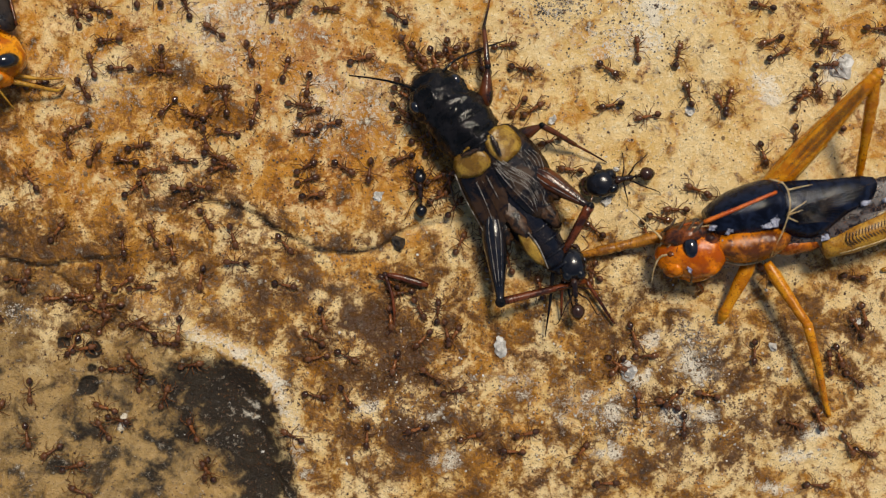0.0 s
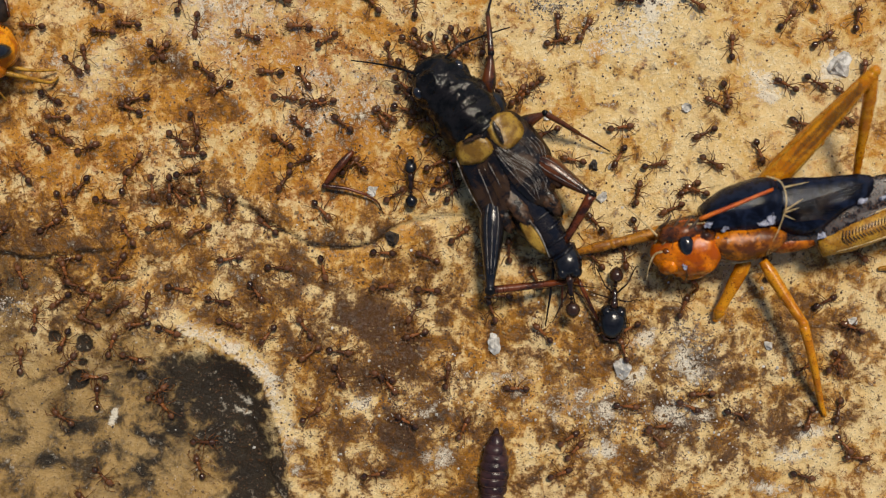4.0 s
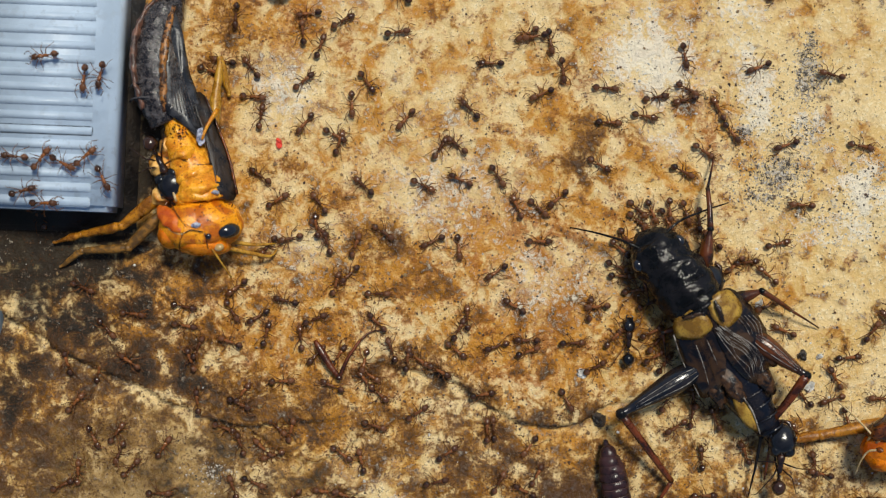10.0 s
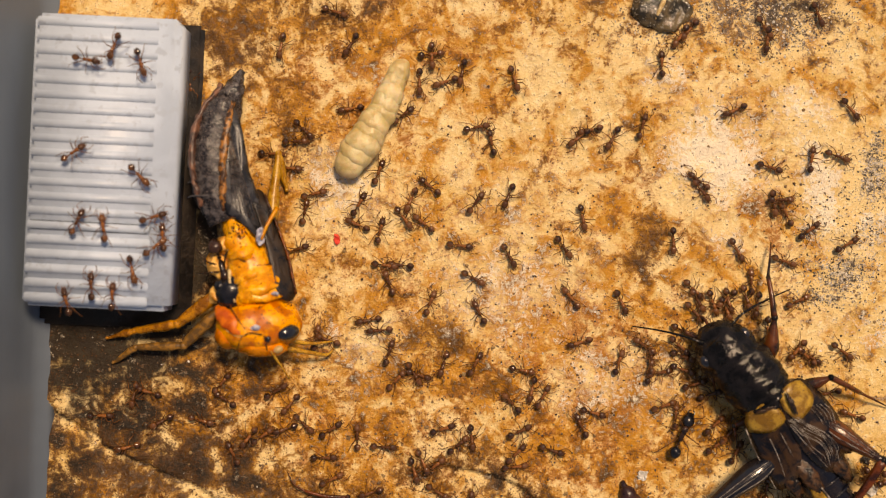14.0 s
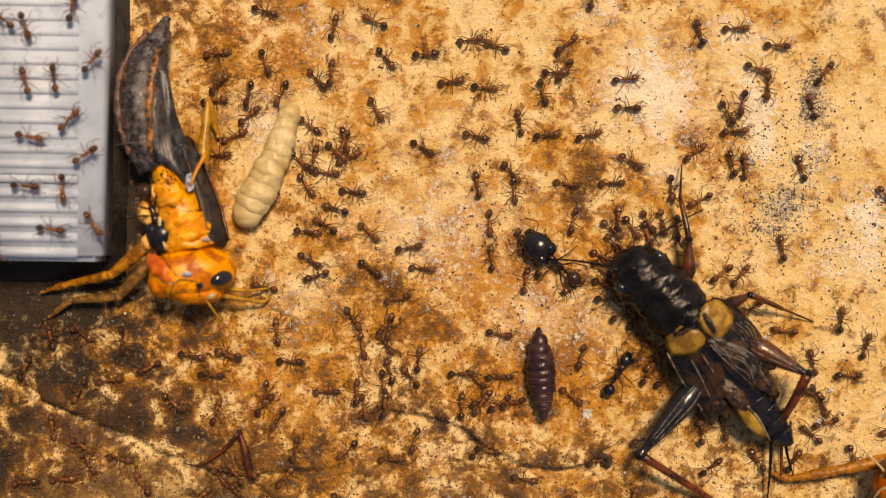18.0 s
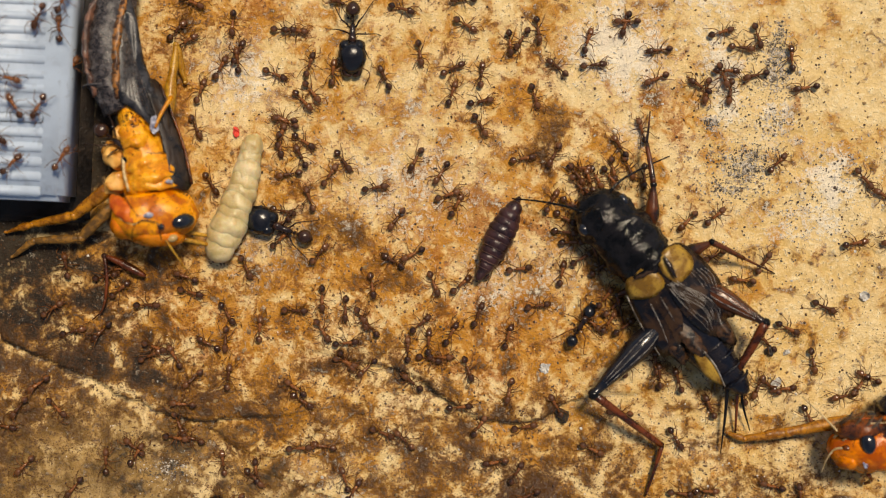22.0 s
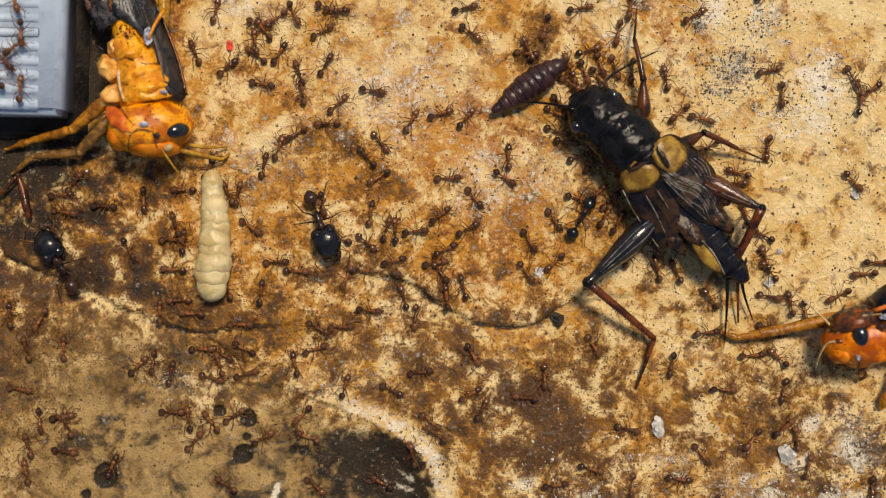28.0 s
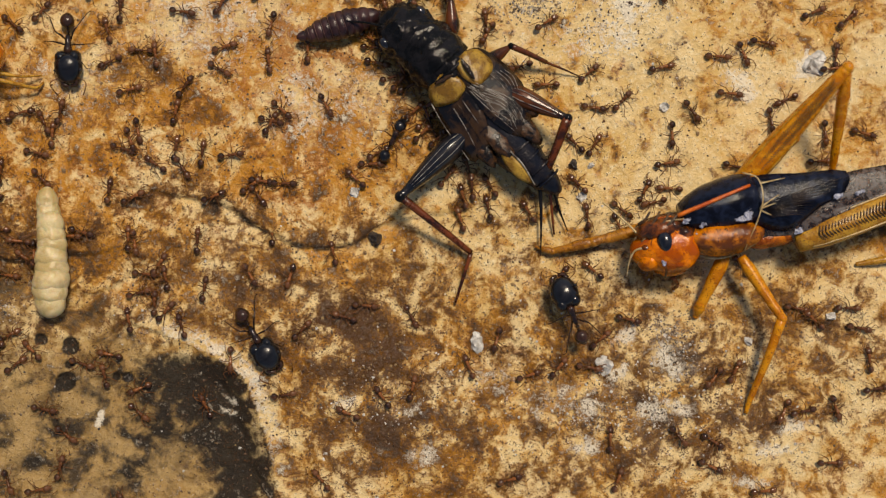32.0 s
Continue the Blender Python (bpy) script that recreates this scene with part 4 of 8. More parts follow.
# ---- the orange grasshopper ----
def make_grasshopper():
    ox, oy = 60.0, -14.0
    t = thing("grasshopper", ox, oy, 0, 0, "dead orange grasshopper with dark folded wings lying on its belly", "grasshopper")

    def q(x, y, z):
        return (x - ox, y - oy, z)

    def st(x, y, z, w, h):
        return (x - ox, y - oy, z, w, h)

    head = part("head", rough(sweep(bmesh.new(), [st(54.4, -16.4, 4.7, 2.5, 2.9), st(53.2, -16.8, 4.7, 3.05, 3.4), st(51.3, -17.1, 4.4, 3.15, 3.5), st(49.3, -17.2, 3.8, 2.6, 2.9), st(48.1, -17.0, 3.2, 1.7, 2.1), st(47.6, -16.8, 3.0, 0.7, 0.9)], 26, 6), 0.25, 1.6), ORANGE_FACE, t)
    part("crown", rough(rough(blob(q(51.2, -14.9, 5.2), (3.9, 1.75, 2.75), (0, 8, 10), u=32, v=20), 0.22, 0.9), 0.1, 0.35), ORANGE_BROWN, head, "brown streaked crown")
    part("temple", rough(rough(blob(q(52.9, -15.7, 6.6), (1.7, 1.1, 1.4), (0, 0, 8), u=24, v=16), 0.25, 0.8), 0.1, 0.3), ORANGE_BROWN, head)
    for a, b in (((48.4, -15.5, 6.7), (50.3, -12.9, 7.3)), ((49.1, -15.9, 7.2), (51.4, -13.1, 7.7)), ((47.9, -14.4, 6.2), (49.2, -12.9, 6.7)), ((50.2, -15.2, 7.6), (52.4, -13.2, 7.8))):
        mid = [(u + v) / 2 + w for u, v, w in zip(a, b, (0.1, -0.1, 0.25))]
        part("crown_streak", tube([q(*a), q(*mid), q(*b)], 0.24, 0.12, 6), CHEVRON_DARK, head, "dark brown crown streak")
    part("eye", blob(q(50.8, -16.5, 7.35), (1.0, 1.4, 0.9), (0, -14, 15), u=22, v=14), EYE, head)
    part("eye_ring", tube([q(49.4, -16.0, 7.0), q(49.2, -17.2, 6.9), q(49.8, -18.2, 6.9), q(50.9, -18.2, 7.3), q(51.6, -17.2, 7.5)], 0.14), ORANGE_BROWN, head)
    part("eye", blob(q(51.8, -13.6, 5.6), (0.8, 0.7, 0.9)), EYE, head)
    for k, pts in enumerate(([(47.4, -16.2, 5.4), (48.4, -15.0, 6.6), (50.6, -14.2, 7.5), (53.0, -13.9, 8.0)], [(48.2, -16.4, 6.2), (49.2, -15.4, 7.2), (51.0, -14.9, 7.8)], [(47.8, -14.8, 5.6), (49.4, -13.9, 6.6), (51.6, -13.5, 7.2)])):
        part("crown_streak", tube([q(*p) for p in pts], 0.13, 0.07, 5), SINEW if k < 2 else ORANGE_RED, head, "pale crown line")
    part("cheek", rough(blob(q(52.9, -18.4, 5.2), (1.85, 1.7, 2.3), (0, 0, -20), u=24, v=16), 0.2, 1.1), ORANGE_FACE, head)
    part("clypeus", rough(blob(q(49.3, -18.7, 4.6), (1.5, 1.3, 2.3), (0, 0, 25), u=24, v=16), 0.22, 0.9), ORANGE_FACE, head)
    part("face_groove", tube([q(50.6, -18.1, 7.3), q(50.9, -19.2, 6.9), q(51.1, -20.3, 5.6), q(51.2, -20.9, 4.2)], 0.16), ORANGE_BROWN, head)
    part("face_mark", rough(blob(q(50.6, -18.9, 7.05), (0.28, 0.6, 0.2), (0, 0, 10)), 0.12, 0.4), WAXY, head, "bluish white face mark")
    part("ocellus", blob(q(52.4, -18.0, 7.35), (0.4, 0.35, 0.25), (-20, 0, 0)), EYE, head)
    part("antenna_base", rough(blob(q(48.7, -17.2, 6.3), (0.55, 0.5, 0.6)), 0.1, 0.5), ORANGE_BROWN, head)
    part("mouth", rough(sweep(bmesh.new(), [st(50.6, -19.2, 3.2, 1.2, 1.6), st(52.4, -19.5, 2.9, 1.3, 1.5), st(54.0, -19.3, 2.4, 0.8, 0.9)], 14), 0.15, 0.7), ORANGE_FACE, head)
    dots = random.Random(21)
    for _ in range(34):
        x, y = dots.uniform(51.6, 54.2), dots.uniform(-17.6, -14.6)
        part("dark_dot", blob(q(x, y, 7.75 - 0.25 * abs(y + 15.8) - 0.18 * abs(x - 52.4)), (0.16, 0.11, 0.14), (0, 0, dots.uniform(0, 180)), u=7, v=5), ORANGE_BROWN, head)
    part("palp", tube([q(52.4, -20.8, 3.0), q(53.2, -21.8, 1.8), q(52.8, -22.4, 0.8)], 0.3, 0.2), ORANGE_BROWN, head)
    part("antenna", tube([q(48.7, -16.6, 6.2), q(47.0, -14.6, 5.8), q(45.4, -12.9, 5.0), q(43.9, -11.5, 4.4)], 0.15, 0.09), SINEW, head)
    part("antenna", tube([q(48.6, -17.2, 6.5), q(47.4, -17.5, 5.8), q(46.8, -18.9, 4.8), q(46.7, -20.6, 3.4)], 0.15, 0.09), SINEW, head)
    part("pronotum", rough(sweep(bmesh.new(), [st(53.4, -13.8, 5.0, 1.9, 3.0), st(56.0, -12.9, 5.2, 2.9, 3.5), st(59.2, -12.1, 5.2, 3.3, 3.7), st(61.6, -11.7, 5.0, 3.3, 3.4)], 22, 5), 0.1, 1.2), WING_DARK, t, "blue-black pronotum")
    part("keel", tube([q(52.3, -13.5, 7.9), q(54.6, -12.6, 8.45), q(57.4, -11.5, 8.75), q(60.8, -10.2, 8.5)], 0.28, 0.2), ORANGE_RED, t, "orange red keel stripe")
    part("side_lobe", rough(rough(sweep(bmesh.new(), [st(54.0, -16.0, 4.6, 1.3, 2.6), st(55.6, -16.3, 4.9, 1.9, 3.2), st(58.0, -16.3, 4.9, 2.3, 3.3), st(60.4, -15.9, 4.7, 2.1, 3.2), st(62.4, -15.4, 4.2, 1.2, 2.4)], 26, 8), 0.2, 1.3), 0.08, 0.4), LOBE, t, "orange and brown side lobe of the thorax")
    part("lobe_edge", tube([q(55.4, -18.3, 5.2), q(57.2, -18.7, 5.2), q(59.2, -18.4, 5.3), q(61.0, -17.6, 5.4)], 0.16, 0.1, 5), SINEW, t, "cream lower edge of the lobe")
    part("belly_plate", rough(sweep(bmesh.new(), [st(61.6, -16.6, 3.8, 1.0, 1.8), st(63.6, -16.5, 4.0, 1.25, 2.1), st(66.0, -16.1, 3.9, 1.1, 1.9), st(67.8, -15.6, 3.7, 0.7, 1.3)], 14, 4), 0.2, 0.9, 3), ORANGE, t, "narrow orange plate above the legs")
    for x, y, z, r, a in ((54.5, -15.9, 7.4, 0.55, 75), (54.9, -14.9, 7.9, 0.35, 10), (53.2, -14.2, 8.2, 0.5, 20), (60.0, -13.9, 8.3, 1.15, 20), (60.8, -13.0, 8.4, 0.5, 60), (71.4, -11.8, 7.9, 0.5, 20), (74.2, -11.4, 7.4, 0.6, 10), (67.0, -15.6, 6.4, 0.8, 40), (55.2, -14.6, 8.0, 0.4, 0), (60.6, -13.6, 8.3, 0.5, 40)):
        part("wax_patch", rough(rough(blob(q(x, y, z), (r, r * 0.5, 0.14), (0, 0, a), u=22, v=12), 0.3, 0.5, x), 0.15, 0.2), WAXY, t, "bluish white waxy patch")
    part("abdomen", sweep(bmesh.new(), [st(62, -14.2, 4.0, 3.2, 3.0), st(70, -13.4, 3.8, 3.3, 3.0), st(80, -12, 3.6, 3.0, 2.8), st(92, -10.5, 3.2, 1.4, 1.4)], 14), ABDOMEN_GREY, t)
    part("wing", rough(sheet([q(61.2, -9.2, 7.2), q(66.7, -8.8, 7.0), q(72.8, -8.7, 6.8), q(72.4, -11.4, 7.2), q(69.6, -12.8, 7.4), q(66.6, -15.2, 6.8), q(64.6, -15.8, 6.6), q(61.9, -14.8, 7.2), q(60.8, -12.4, 8.1)], 0.25, 0.8), 0.1, 1.5), WING_DARK, t, "blue-black folded wing")
    part("wing", rough(sheet([q(71.4, -9.4, 6.8), q(80, -7.8, 6.0), q(92, -6.4, 5.0), q(94, -9.0, 5.0), q(84, -12.6, 6.0), q(74.1, -13.2, 6.8), q(67.5, -15.2, 6.4), q(69.8, -12.8, 7.0)], 0.25, 0.4), 0.12, 1.0), ABDOMEN_GREY, t, "mottled grey wing")
    for k in range(11):
        a = k / 10
        part("vein", tube([q(62.4 + a, -12.4 - 1.6 * a, 8.3 - 0.3 * a), q(66.5 + 0.4 * a, -11.2 - 2.6 * a, 8.35 - 0.3 * a), q(72.0 - 4 * a, -9.6 - 5.4 * a, 7.7 - 0.5 * a)], 0.06, 0.03, 4), WING_BROWN, t)
    part("wing_strut", tube([q(60.2, -8.6, 7.6), q(61.8, -9.4, 8.4), q(62.2, -11.8, 9.0), q(61.5, -14.6, 8.5), q(60.7, -16.6, 7.7), q(60.4, -18.0, 6.4)], 0.09, 0.06), SINEW, t)
    for a, b in (((62.0, -12.8, 8.5), (64.2, -11.4, 8.6)), ((62.0, -13.2, 8.4), (63.4, -13.8, 8.0)), ((61.9, -13.0, 8.5), (63.8, -12.4, 8.5)), ((62.1, -10.0, 8.3), (65.2, -9.4, 7.9))):
        part("wing_strut", tube([q(*a), q(*[(u + v) / 2 for u, v in zip(a, b)]), q(*b)], 0.12, 0.03), SINEW, t)

    def limb(name, pts, radii, skin_a, spines=0):
        ob = new(name)
        ob.parent = t
        o = q(*pts[0])
        ob.matrix_basis = pose(o[0] * MM, o[1] * MM, o[2] * MM)
        names = ("femur", "tibia", "tarsus")
        for i, (a, b) in enumerate(zip(pts, pts[1:])):
            a, b = Vector(q(*a)) - Vector(o), Vector(q(*b)) - Vector(o)
            r, e = radii[i], radii[i + 1]
            part(names[i], rough(sweep(bmesh.new(), [(*a, r * 0.7, r * 0.75), (*a.lerp(b, 0.25), r, r), (*a.lerp(b, 0.8), (r + e) / 2.4, (r + e) / 2.4), (*b, e * 0.85, e * 0.85)], 12, 6), 0.1, 0.9, i), skin_a, ob)
            part("joint", blob(b, (e * 0.98,) * 3, u=10, v=8), skin_a, ob)
            if i == 1:
                for k in range(spines):
                    p = a.lerp(b, 0.3 + 0.65 * k / spines)
                    part("spine", tube([p, p + Vector((0.5 if k % 2 else -0.5, -0.35, 0.1))], 0.09, 0.02, 4, 1), skin_a, ob)
        return ob

    limb("fore_leg", [(58.8, -18.4, 3.6), (56.0, -24.4, 1.5), (55.6, -25.8, 0.4)], [0.92, 0.72, 0.4], OCHRE_LEG)
    limb("mid_leg", [(60.6, -18.6, 4.0), (65.0, -26.2, 5.2)], [0.8, 0.66], OCHRE_LEG)
    # the shin of this leg is pulled aside, so it has its own pivot at the knee
    kx, ky, kz = q(65.0, -26.2, 5.2)
    shin = part("mid_shin", tube([(0, 0, 0), (1.6, -5.0, -1.6), (3.2, -10.0, -4.2), (3.9, -11.8, -4.9)], 0.62, 0.26, 9), OCHRE_LEG, t)
    shin.matrix_basis = pose(kx * MM, ky * MM, kz * MM)
    for k in range(6):
        p = Vector((0.5, -2.0, -0.6)).lerp(Vector((3.1, -9.6, -4.0)), k / 5)
        part("spine", tube([p, p + Vector((0.75 if k % 2 else -0.75, -0.4, 0.1))], 0.09, 0.02, 4, 1), OCHRE_LEG, shin)
    limb("fore_leg", [(50.8, -14.4, 2.4), (43.0, -16.2, 1.6), (38.0, -17.2, 0.7), (36.0, -16.6, 0.3)], [0.82, 0.68, 0.45, 0.2], OCHRE_DIM)
    limb("mid_leg", [(59.6, -9.8, 4.2), (67.0, -4.6, 6.4), (66.4, -6.0, 1.2)], [0.85, 0.6, 0.4], OCHRE_LEG)
    far = limb("hind_leg", [(60.2, -10.6, 4.0), (71.8, 2.9, 11.6), (72.4, -8.4, 3.0), (73.4, -11.0, 1.0)], [1.6, 0.75, 0.5, 0.3], OCHRE_LEG, 6)
    near = limb("hind_leg", [(67.2, -17.0, 4.6), (91.0, -8.4, 7.6), (80.0, -19.4, 1.0), (76, -20, 0.4)], [2.0, 0.9, 0.5, 0.3], OCHRE_PALE, 8)
    # herring-bone rows on the hind thighs
    for ob, a, b, r in ((near, Vector((67.2, -17.0, 4.6)), Vector((91.0, -8.4, 7.6)), 1.9), (far, Vector((60.2, -10.6, 4.0)), Vector((71.8, 2.9, 11.6)), 1.45)):
        along_leg = (b - a).normalized()
        side = along_leg.cross(Vector((0, 0, 1))).normalized()
        top = side.cross(along_leg)
        for s in (-1, 1):
            part("femur_edge", tube([(b - a) * f + top * (w * 0.66) + side * (s * w * 0.82) for f, w in ((0.06, r * 0.8), (0.3, r), (0.6, r * 0.86), (0.9, r * 0.5))], 0.14, 0.08, 5), OCHRE_PALE if ob is far else SINEW, ob, "pale edge of the thigh")
        for k in range(52):
            f = 0.1 + 0.8 * k / 52
            w = r * (1.0 if f < 0.45 else 1.0 - 0.9 * (f - 0.45))
            c = (b - a) * f
            for s in (-1, 1):
                p0, p1 = c + top * (w * 0.99), c + top * (w * 0.80) + side * (s * w * 0.5) + along_leg * 0.5
                pm = (p0 + p1) / 2 + top * (w * 0.13)
                part("chevron", tube([p0, pm, p1], 0.1 if ob is near else 0.06, 0.05 if ob is near else 0.035, 4, 2), CHEVRON_DARK if ob is near else CHEVRON, ob)
    return shin, (kx * MM, ky * MM, kz * MM)


GRASSHOPPER_SHIN, SHIN_PIVOT = make_grasshopper()


# ---- the second grasshopper, on its side by the block ----
def make_grasshopper_side():
    ox, oy = -36.0, 16.0
    t = thing("grasshopper", ox, oy, 0, 0, "dead orange-headed grasshopper lying on its side against the block", "grasshopper")

    def q(x, y, z):
        return (x - ox, y - oy, z)

    def st(x, y, z, w, h):
        return (x - ox, y - oy, z, w, h)

    head = part("head", rough(blob(q(-33.3, 8.6, 4.6), (5.1, 3.4, 4.3), (0, 0, 6), u=40, v=26), 0.32, 1.8), ORANGE_HEAD, t)
    pit_rng = random.Random(8)
    for _ in range(70):
        px, py = pit_rng.triangular(-34.0, -28.9, -29.6), pit_rng.triangular(8.9, 11.7, 11.0)
        u, v = (px + 33.3) / 5.1, (py - 8.6) / 3.4
        pz = 4.6 + 4.3 * math.sqrt(max(0.04, 1 - u * u - v * v))
        part("pit", blob(q(px, py, pz), (0.12, 0.085, 0.08), (0, 0, pit_rng.uniform(0, 180)), u=8, v=6), ORANGE_BROWN, head, "dark brown pit")
    part("eye", blob(q(-29.5, 8.0, 7.0), (1.45, 0.92, 0.85), (8, 30, 14), u=18, v=12), EYE, head)
    part("ocellus", blob(q(-31.6, 7.3, 8.5), (0.36, 0.36, 0.25)), EYE, head)
    part("cheek", rough(blob(q(-33.0, 6.4, 4.9), (3.4, 1.5, 3.0), (0, 0, -4), u=24, v=16), 0.2, 1.1), ORANGE_DEEP, head)
    part("mandible", rough(sweep(bmesh.new(), [st(-38.0, 10.6, 6.2, 0.4, 0.4), st(-37.2, 10.0, 7.1, 0.9, 0.5), st(-36.0, 9.0, 7.95, 1.0, 0.5), st(-35.0, 8.1, 8.4, 0.7, 0.35), st(-34.4, 7.6, 8.4, 0.2, 0.2)], 14, 6), 0.2, 0.8), ORANGE_RED, head, "reddish jaw")
    for pts in ([(-37.6, 9.2, 7.0), (-36.2, 8.2, 8.2), (-34.6, 7.6, 8.7), (-33.6, 8.0, 8.95), (-32.2, 7.8, 8.8)], [(-36.2, 11.0, 7.6), (-35.2, 9.6, 8.5), (-34.2, 8.4, 8.85)], [(-34.6, 7.5, 8.7), (-35.2, 6.2, 7.7), (-35.4, 5.4, 6.2)], [(-32.0, 7.7, 8.8), (-31.8, 6.2, 7.9), (-32.0, 5.2, 6.2)]):
        part("face_seam", tube([q(*p) for p in pts], 0.1, 0.06, sides=5), ORANGE_BROWN, head)
    part("mouth_gap", rough(blob(q(-35.6, 8.3, 7.55), (1.7, 0.6, 0.7), (0, -14, -38), u=20, v=12), 0.2, 0.7), ORANGE_BROWN, head, "dark open gap beside the jaw")
    part("cheek", rough(blob(q(-36.6, 7.4, 5.2), (1.7, 1.7, 2.4), (0, 0, 20), u=22, v=14), 0.2, 1.0), ORANGE_DEEP, head)
    part("antenna_base", blob(q(-30.6, 6.0, 7.0), (0.6, 0.45, 0.4), (0, 0, 20)), SINEW, head)
    part("jaw_edge", tube([q(-37.4, 8.9, 7.0), q(-36.2, 8.0, 8.1), q(-35.0, 7.5, 8.55), q(-34.3, 7.7, 8.8)], 0.12, 0.07, 5), SINEW, head, "pale edge of the jaw")
    part("face_mark", rough(blob(q(-33.0, 8.6, 8.9), (0.6, 0.3, 0.15), (0, 0, 10)), 0.1, 0.4), WAXY, head, "pale shiny mark")
    part("antenna", tube([q(-31.4, 5.8, 7.2), q(-30.4, 4.2, 6.6), q(-29.4, 2.4, 5.2)], 0.16, 0.09), OCHRE_PALE, head)
    part("palp", tube([q(-30.2, 6.0, 4.2), q(-27.6, 5.4, 3.0), q(-25.4, 5.0, 1.4), q(-24.6, 5.8, 0.6)], 0.34, 0.14), OCHRE_PALE, head)
    part("palp", tube([q(-30.0, 6.8, 3.4), q(-27.2, 6.4, 2.2), q(-24.8, 6.6, 0.8)], 0.3, 0.12), OCHRE_PALE, head)
    part("thorax", rough(sweep(bmesh.new(), [st(-33.2, 11.6, 4.4, 3.6, 3.4), st(-33.7, 13.8, 4.6, 3.3, 3.6), st(-34.7, 16.4, 4.6, 2.6, 3.3), st(-35.6, 18.6, 4.5, 2.0, 2.8), st(-36.3, 20.6, 4.3, 1.5, 2.3), st(-36.9, 22.0, 4.2, 1.2, 1.8)], 36, 9), 0.45, 1.3), THORAX, t)
    for x, y, a, seed in ((-33.4, 12.6, 0.95, 1), (-34.0, 14.6, 0.85, 2), (-35.0, 17.0, 0.62, 3)):
        part("thorax_plate", rough(rough(blob(q(x, y, 6.2), (3.0 * a, 1.15, 2.2), (0, 0, 22), u=26, v=16), 0.35, 1.0, seed), 0.12, 0.4), THORAX, t, "mottled orange chest plate")
    for _ in range(40):
        f = pit_rng.random()
        px, py = -32.9 - 3.2 * f + (1 - 0.5 * f) * pit_rng.uniform(-1.4, 1.6), 12.4 + 8.0 * f
        part("pit", blob(q(px, py, 7.95 - 0.5 * f), (0.1, 0.12, 0.14), (0, 0, pit_rng.uniform(0, 180)), u=7, v=5), ORANGE_BROWN, t, "dark brown pit")
    for x, y, r, a in ((-38.2, 15.6, 1.3, 25), (-37.8, 12.4, 1.2, -35), (-37.4, 18.2, 0.85, 20)):
        part("leg_socket", rough(blob(q(x, y, 4.8), (r, r * 1.4, 1.7), (0, 0, a), u=26, v=18), 0.5, 1.2, x), COXA, t, "smooth cream-orange leg socket")
    part("plate_edge", tube([q(-36.5, 15.2, 6.9), q(-36.3, 13.4, 7.3), q(-35.7, 11.4, 7.4)], 0.26, 0.16, 6), SINEW, t, "cream edge of the chest plate")
    part("plate_edge", tube([q(-36.8, 18.4, 6.7), q(-35.4, 16.6, 7.7), q(-33.2, 15.8, 7.7), q(-31.6, 16.0, 7.0)], 0.12, 0.08, 5), ORANGE_BROWN, t, "dark seam between chest plates")
    part("thorax_plate", rough(rough(blob(q(-35.7, 19.5, 5.9), (1.3, 1.4, 1.4), (0, 0, 20), u=24, v=14), 0.3, 0.7), 0.15, 0.3), THORAX, t, "pitted orange plate")
    for _ in range(34):
        a, r = pit_rng.uniform(0, 6.28), math.sqrt(pit_rng.random()) * 0.85
        px, py = -35.7 + 1.3 * r * math.cos(a), 19.5 + 1.4 * r * math.sin(a)
        part("pit", blob(q(px, py, 5.92 + 1.4 * math.sqrt(1 - r * r)), (0.1, 0.12, 0.14), (0, 0, pit_rng.uniform(0, 180)), u=7, v=5), ORANGE_BROWN, t, "dark brown pit")
    part("wax_patch", rough(blob(q(-31.0, 12.6, 7.6), (0.55, 0.2, 0.15), (0, 0, 15), u=18, v=10), 0.3, 0.5), WAXY, t, "white patch behind the head")
    part("wax_patch", rough(blob(q(-33.0, 19.2, 7.0), (0.45, 1.1, 0.2), u=18, v=10), 0.3, 0.5), WAXY, t, "white patch on the flank")
    part("dark_flank", rough(rough(sheet([q(-29.4, 11.6, 5.8), q(-28.9, 13.0, 4.8), q(-29.9, 16.6, 4.8), q(-31.2, 20.0, 4.8), q(-33.0, 24.4, 4.8), q(-34.2, 24.0, 5.8), q(-32.9, 20.0, 6.5), q(-31.9, 16.2, 6.8), q(-30.8, 12.6, 6.8)], 0.3, 0.5), 0.2, 1.0), 0.1, 0.4), FLANK_DARK, t, "brown-black flank stripe")
    part("flank_rim", tube([q(-28.9, 12.4, 5.0), q(-29.8, 16.4, 4.9), q(-31.1, 20.0, 4.9), q(-32.9, 24.2, 4.9)], 0.2, 0.14, 5), ORANGE_BROWN, t, "rusty rim of the flank")
    part("abdomen", rough(rough(sweep(bmesh.new(), [st(-37.4, 21.0, 4.0, 2.2, 2.6), st(-38.6, 24.5, 4.2, 2.8, 3.1), st(-39.0, 28.5, 4.2, 2.9, 3.2), st(-38.7, 32.5, 3.8, 2.5, 2.9), st(-37.6, 35.6, 3.2, 1.7, 2.0), st(-36.7, 37.8, 2.9, 0.9, 1.1), st(-36.1, 39.0, 2.7, 0.3, 0.4)], 30, 9), 0.35, 1.3), 0.2, 0.5), ABDOMEN_DARK, t, "wrinkled grey-black abdomen")
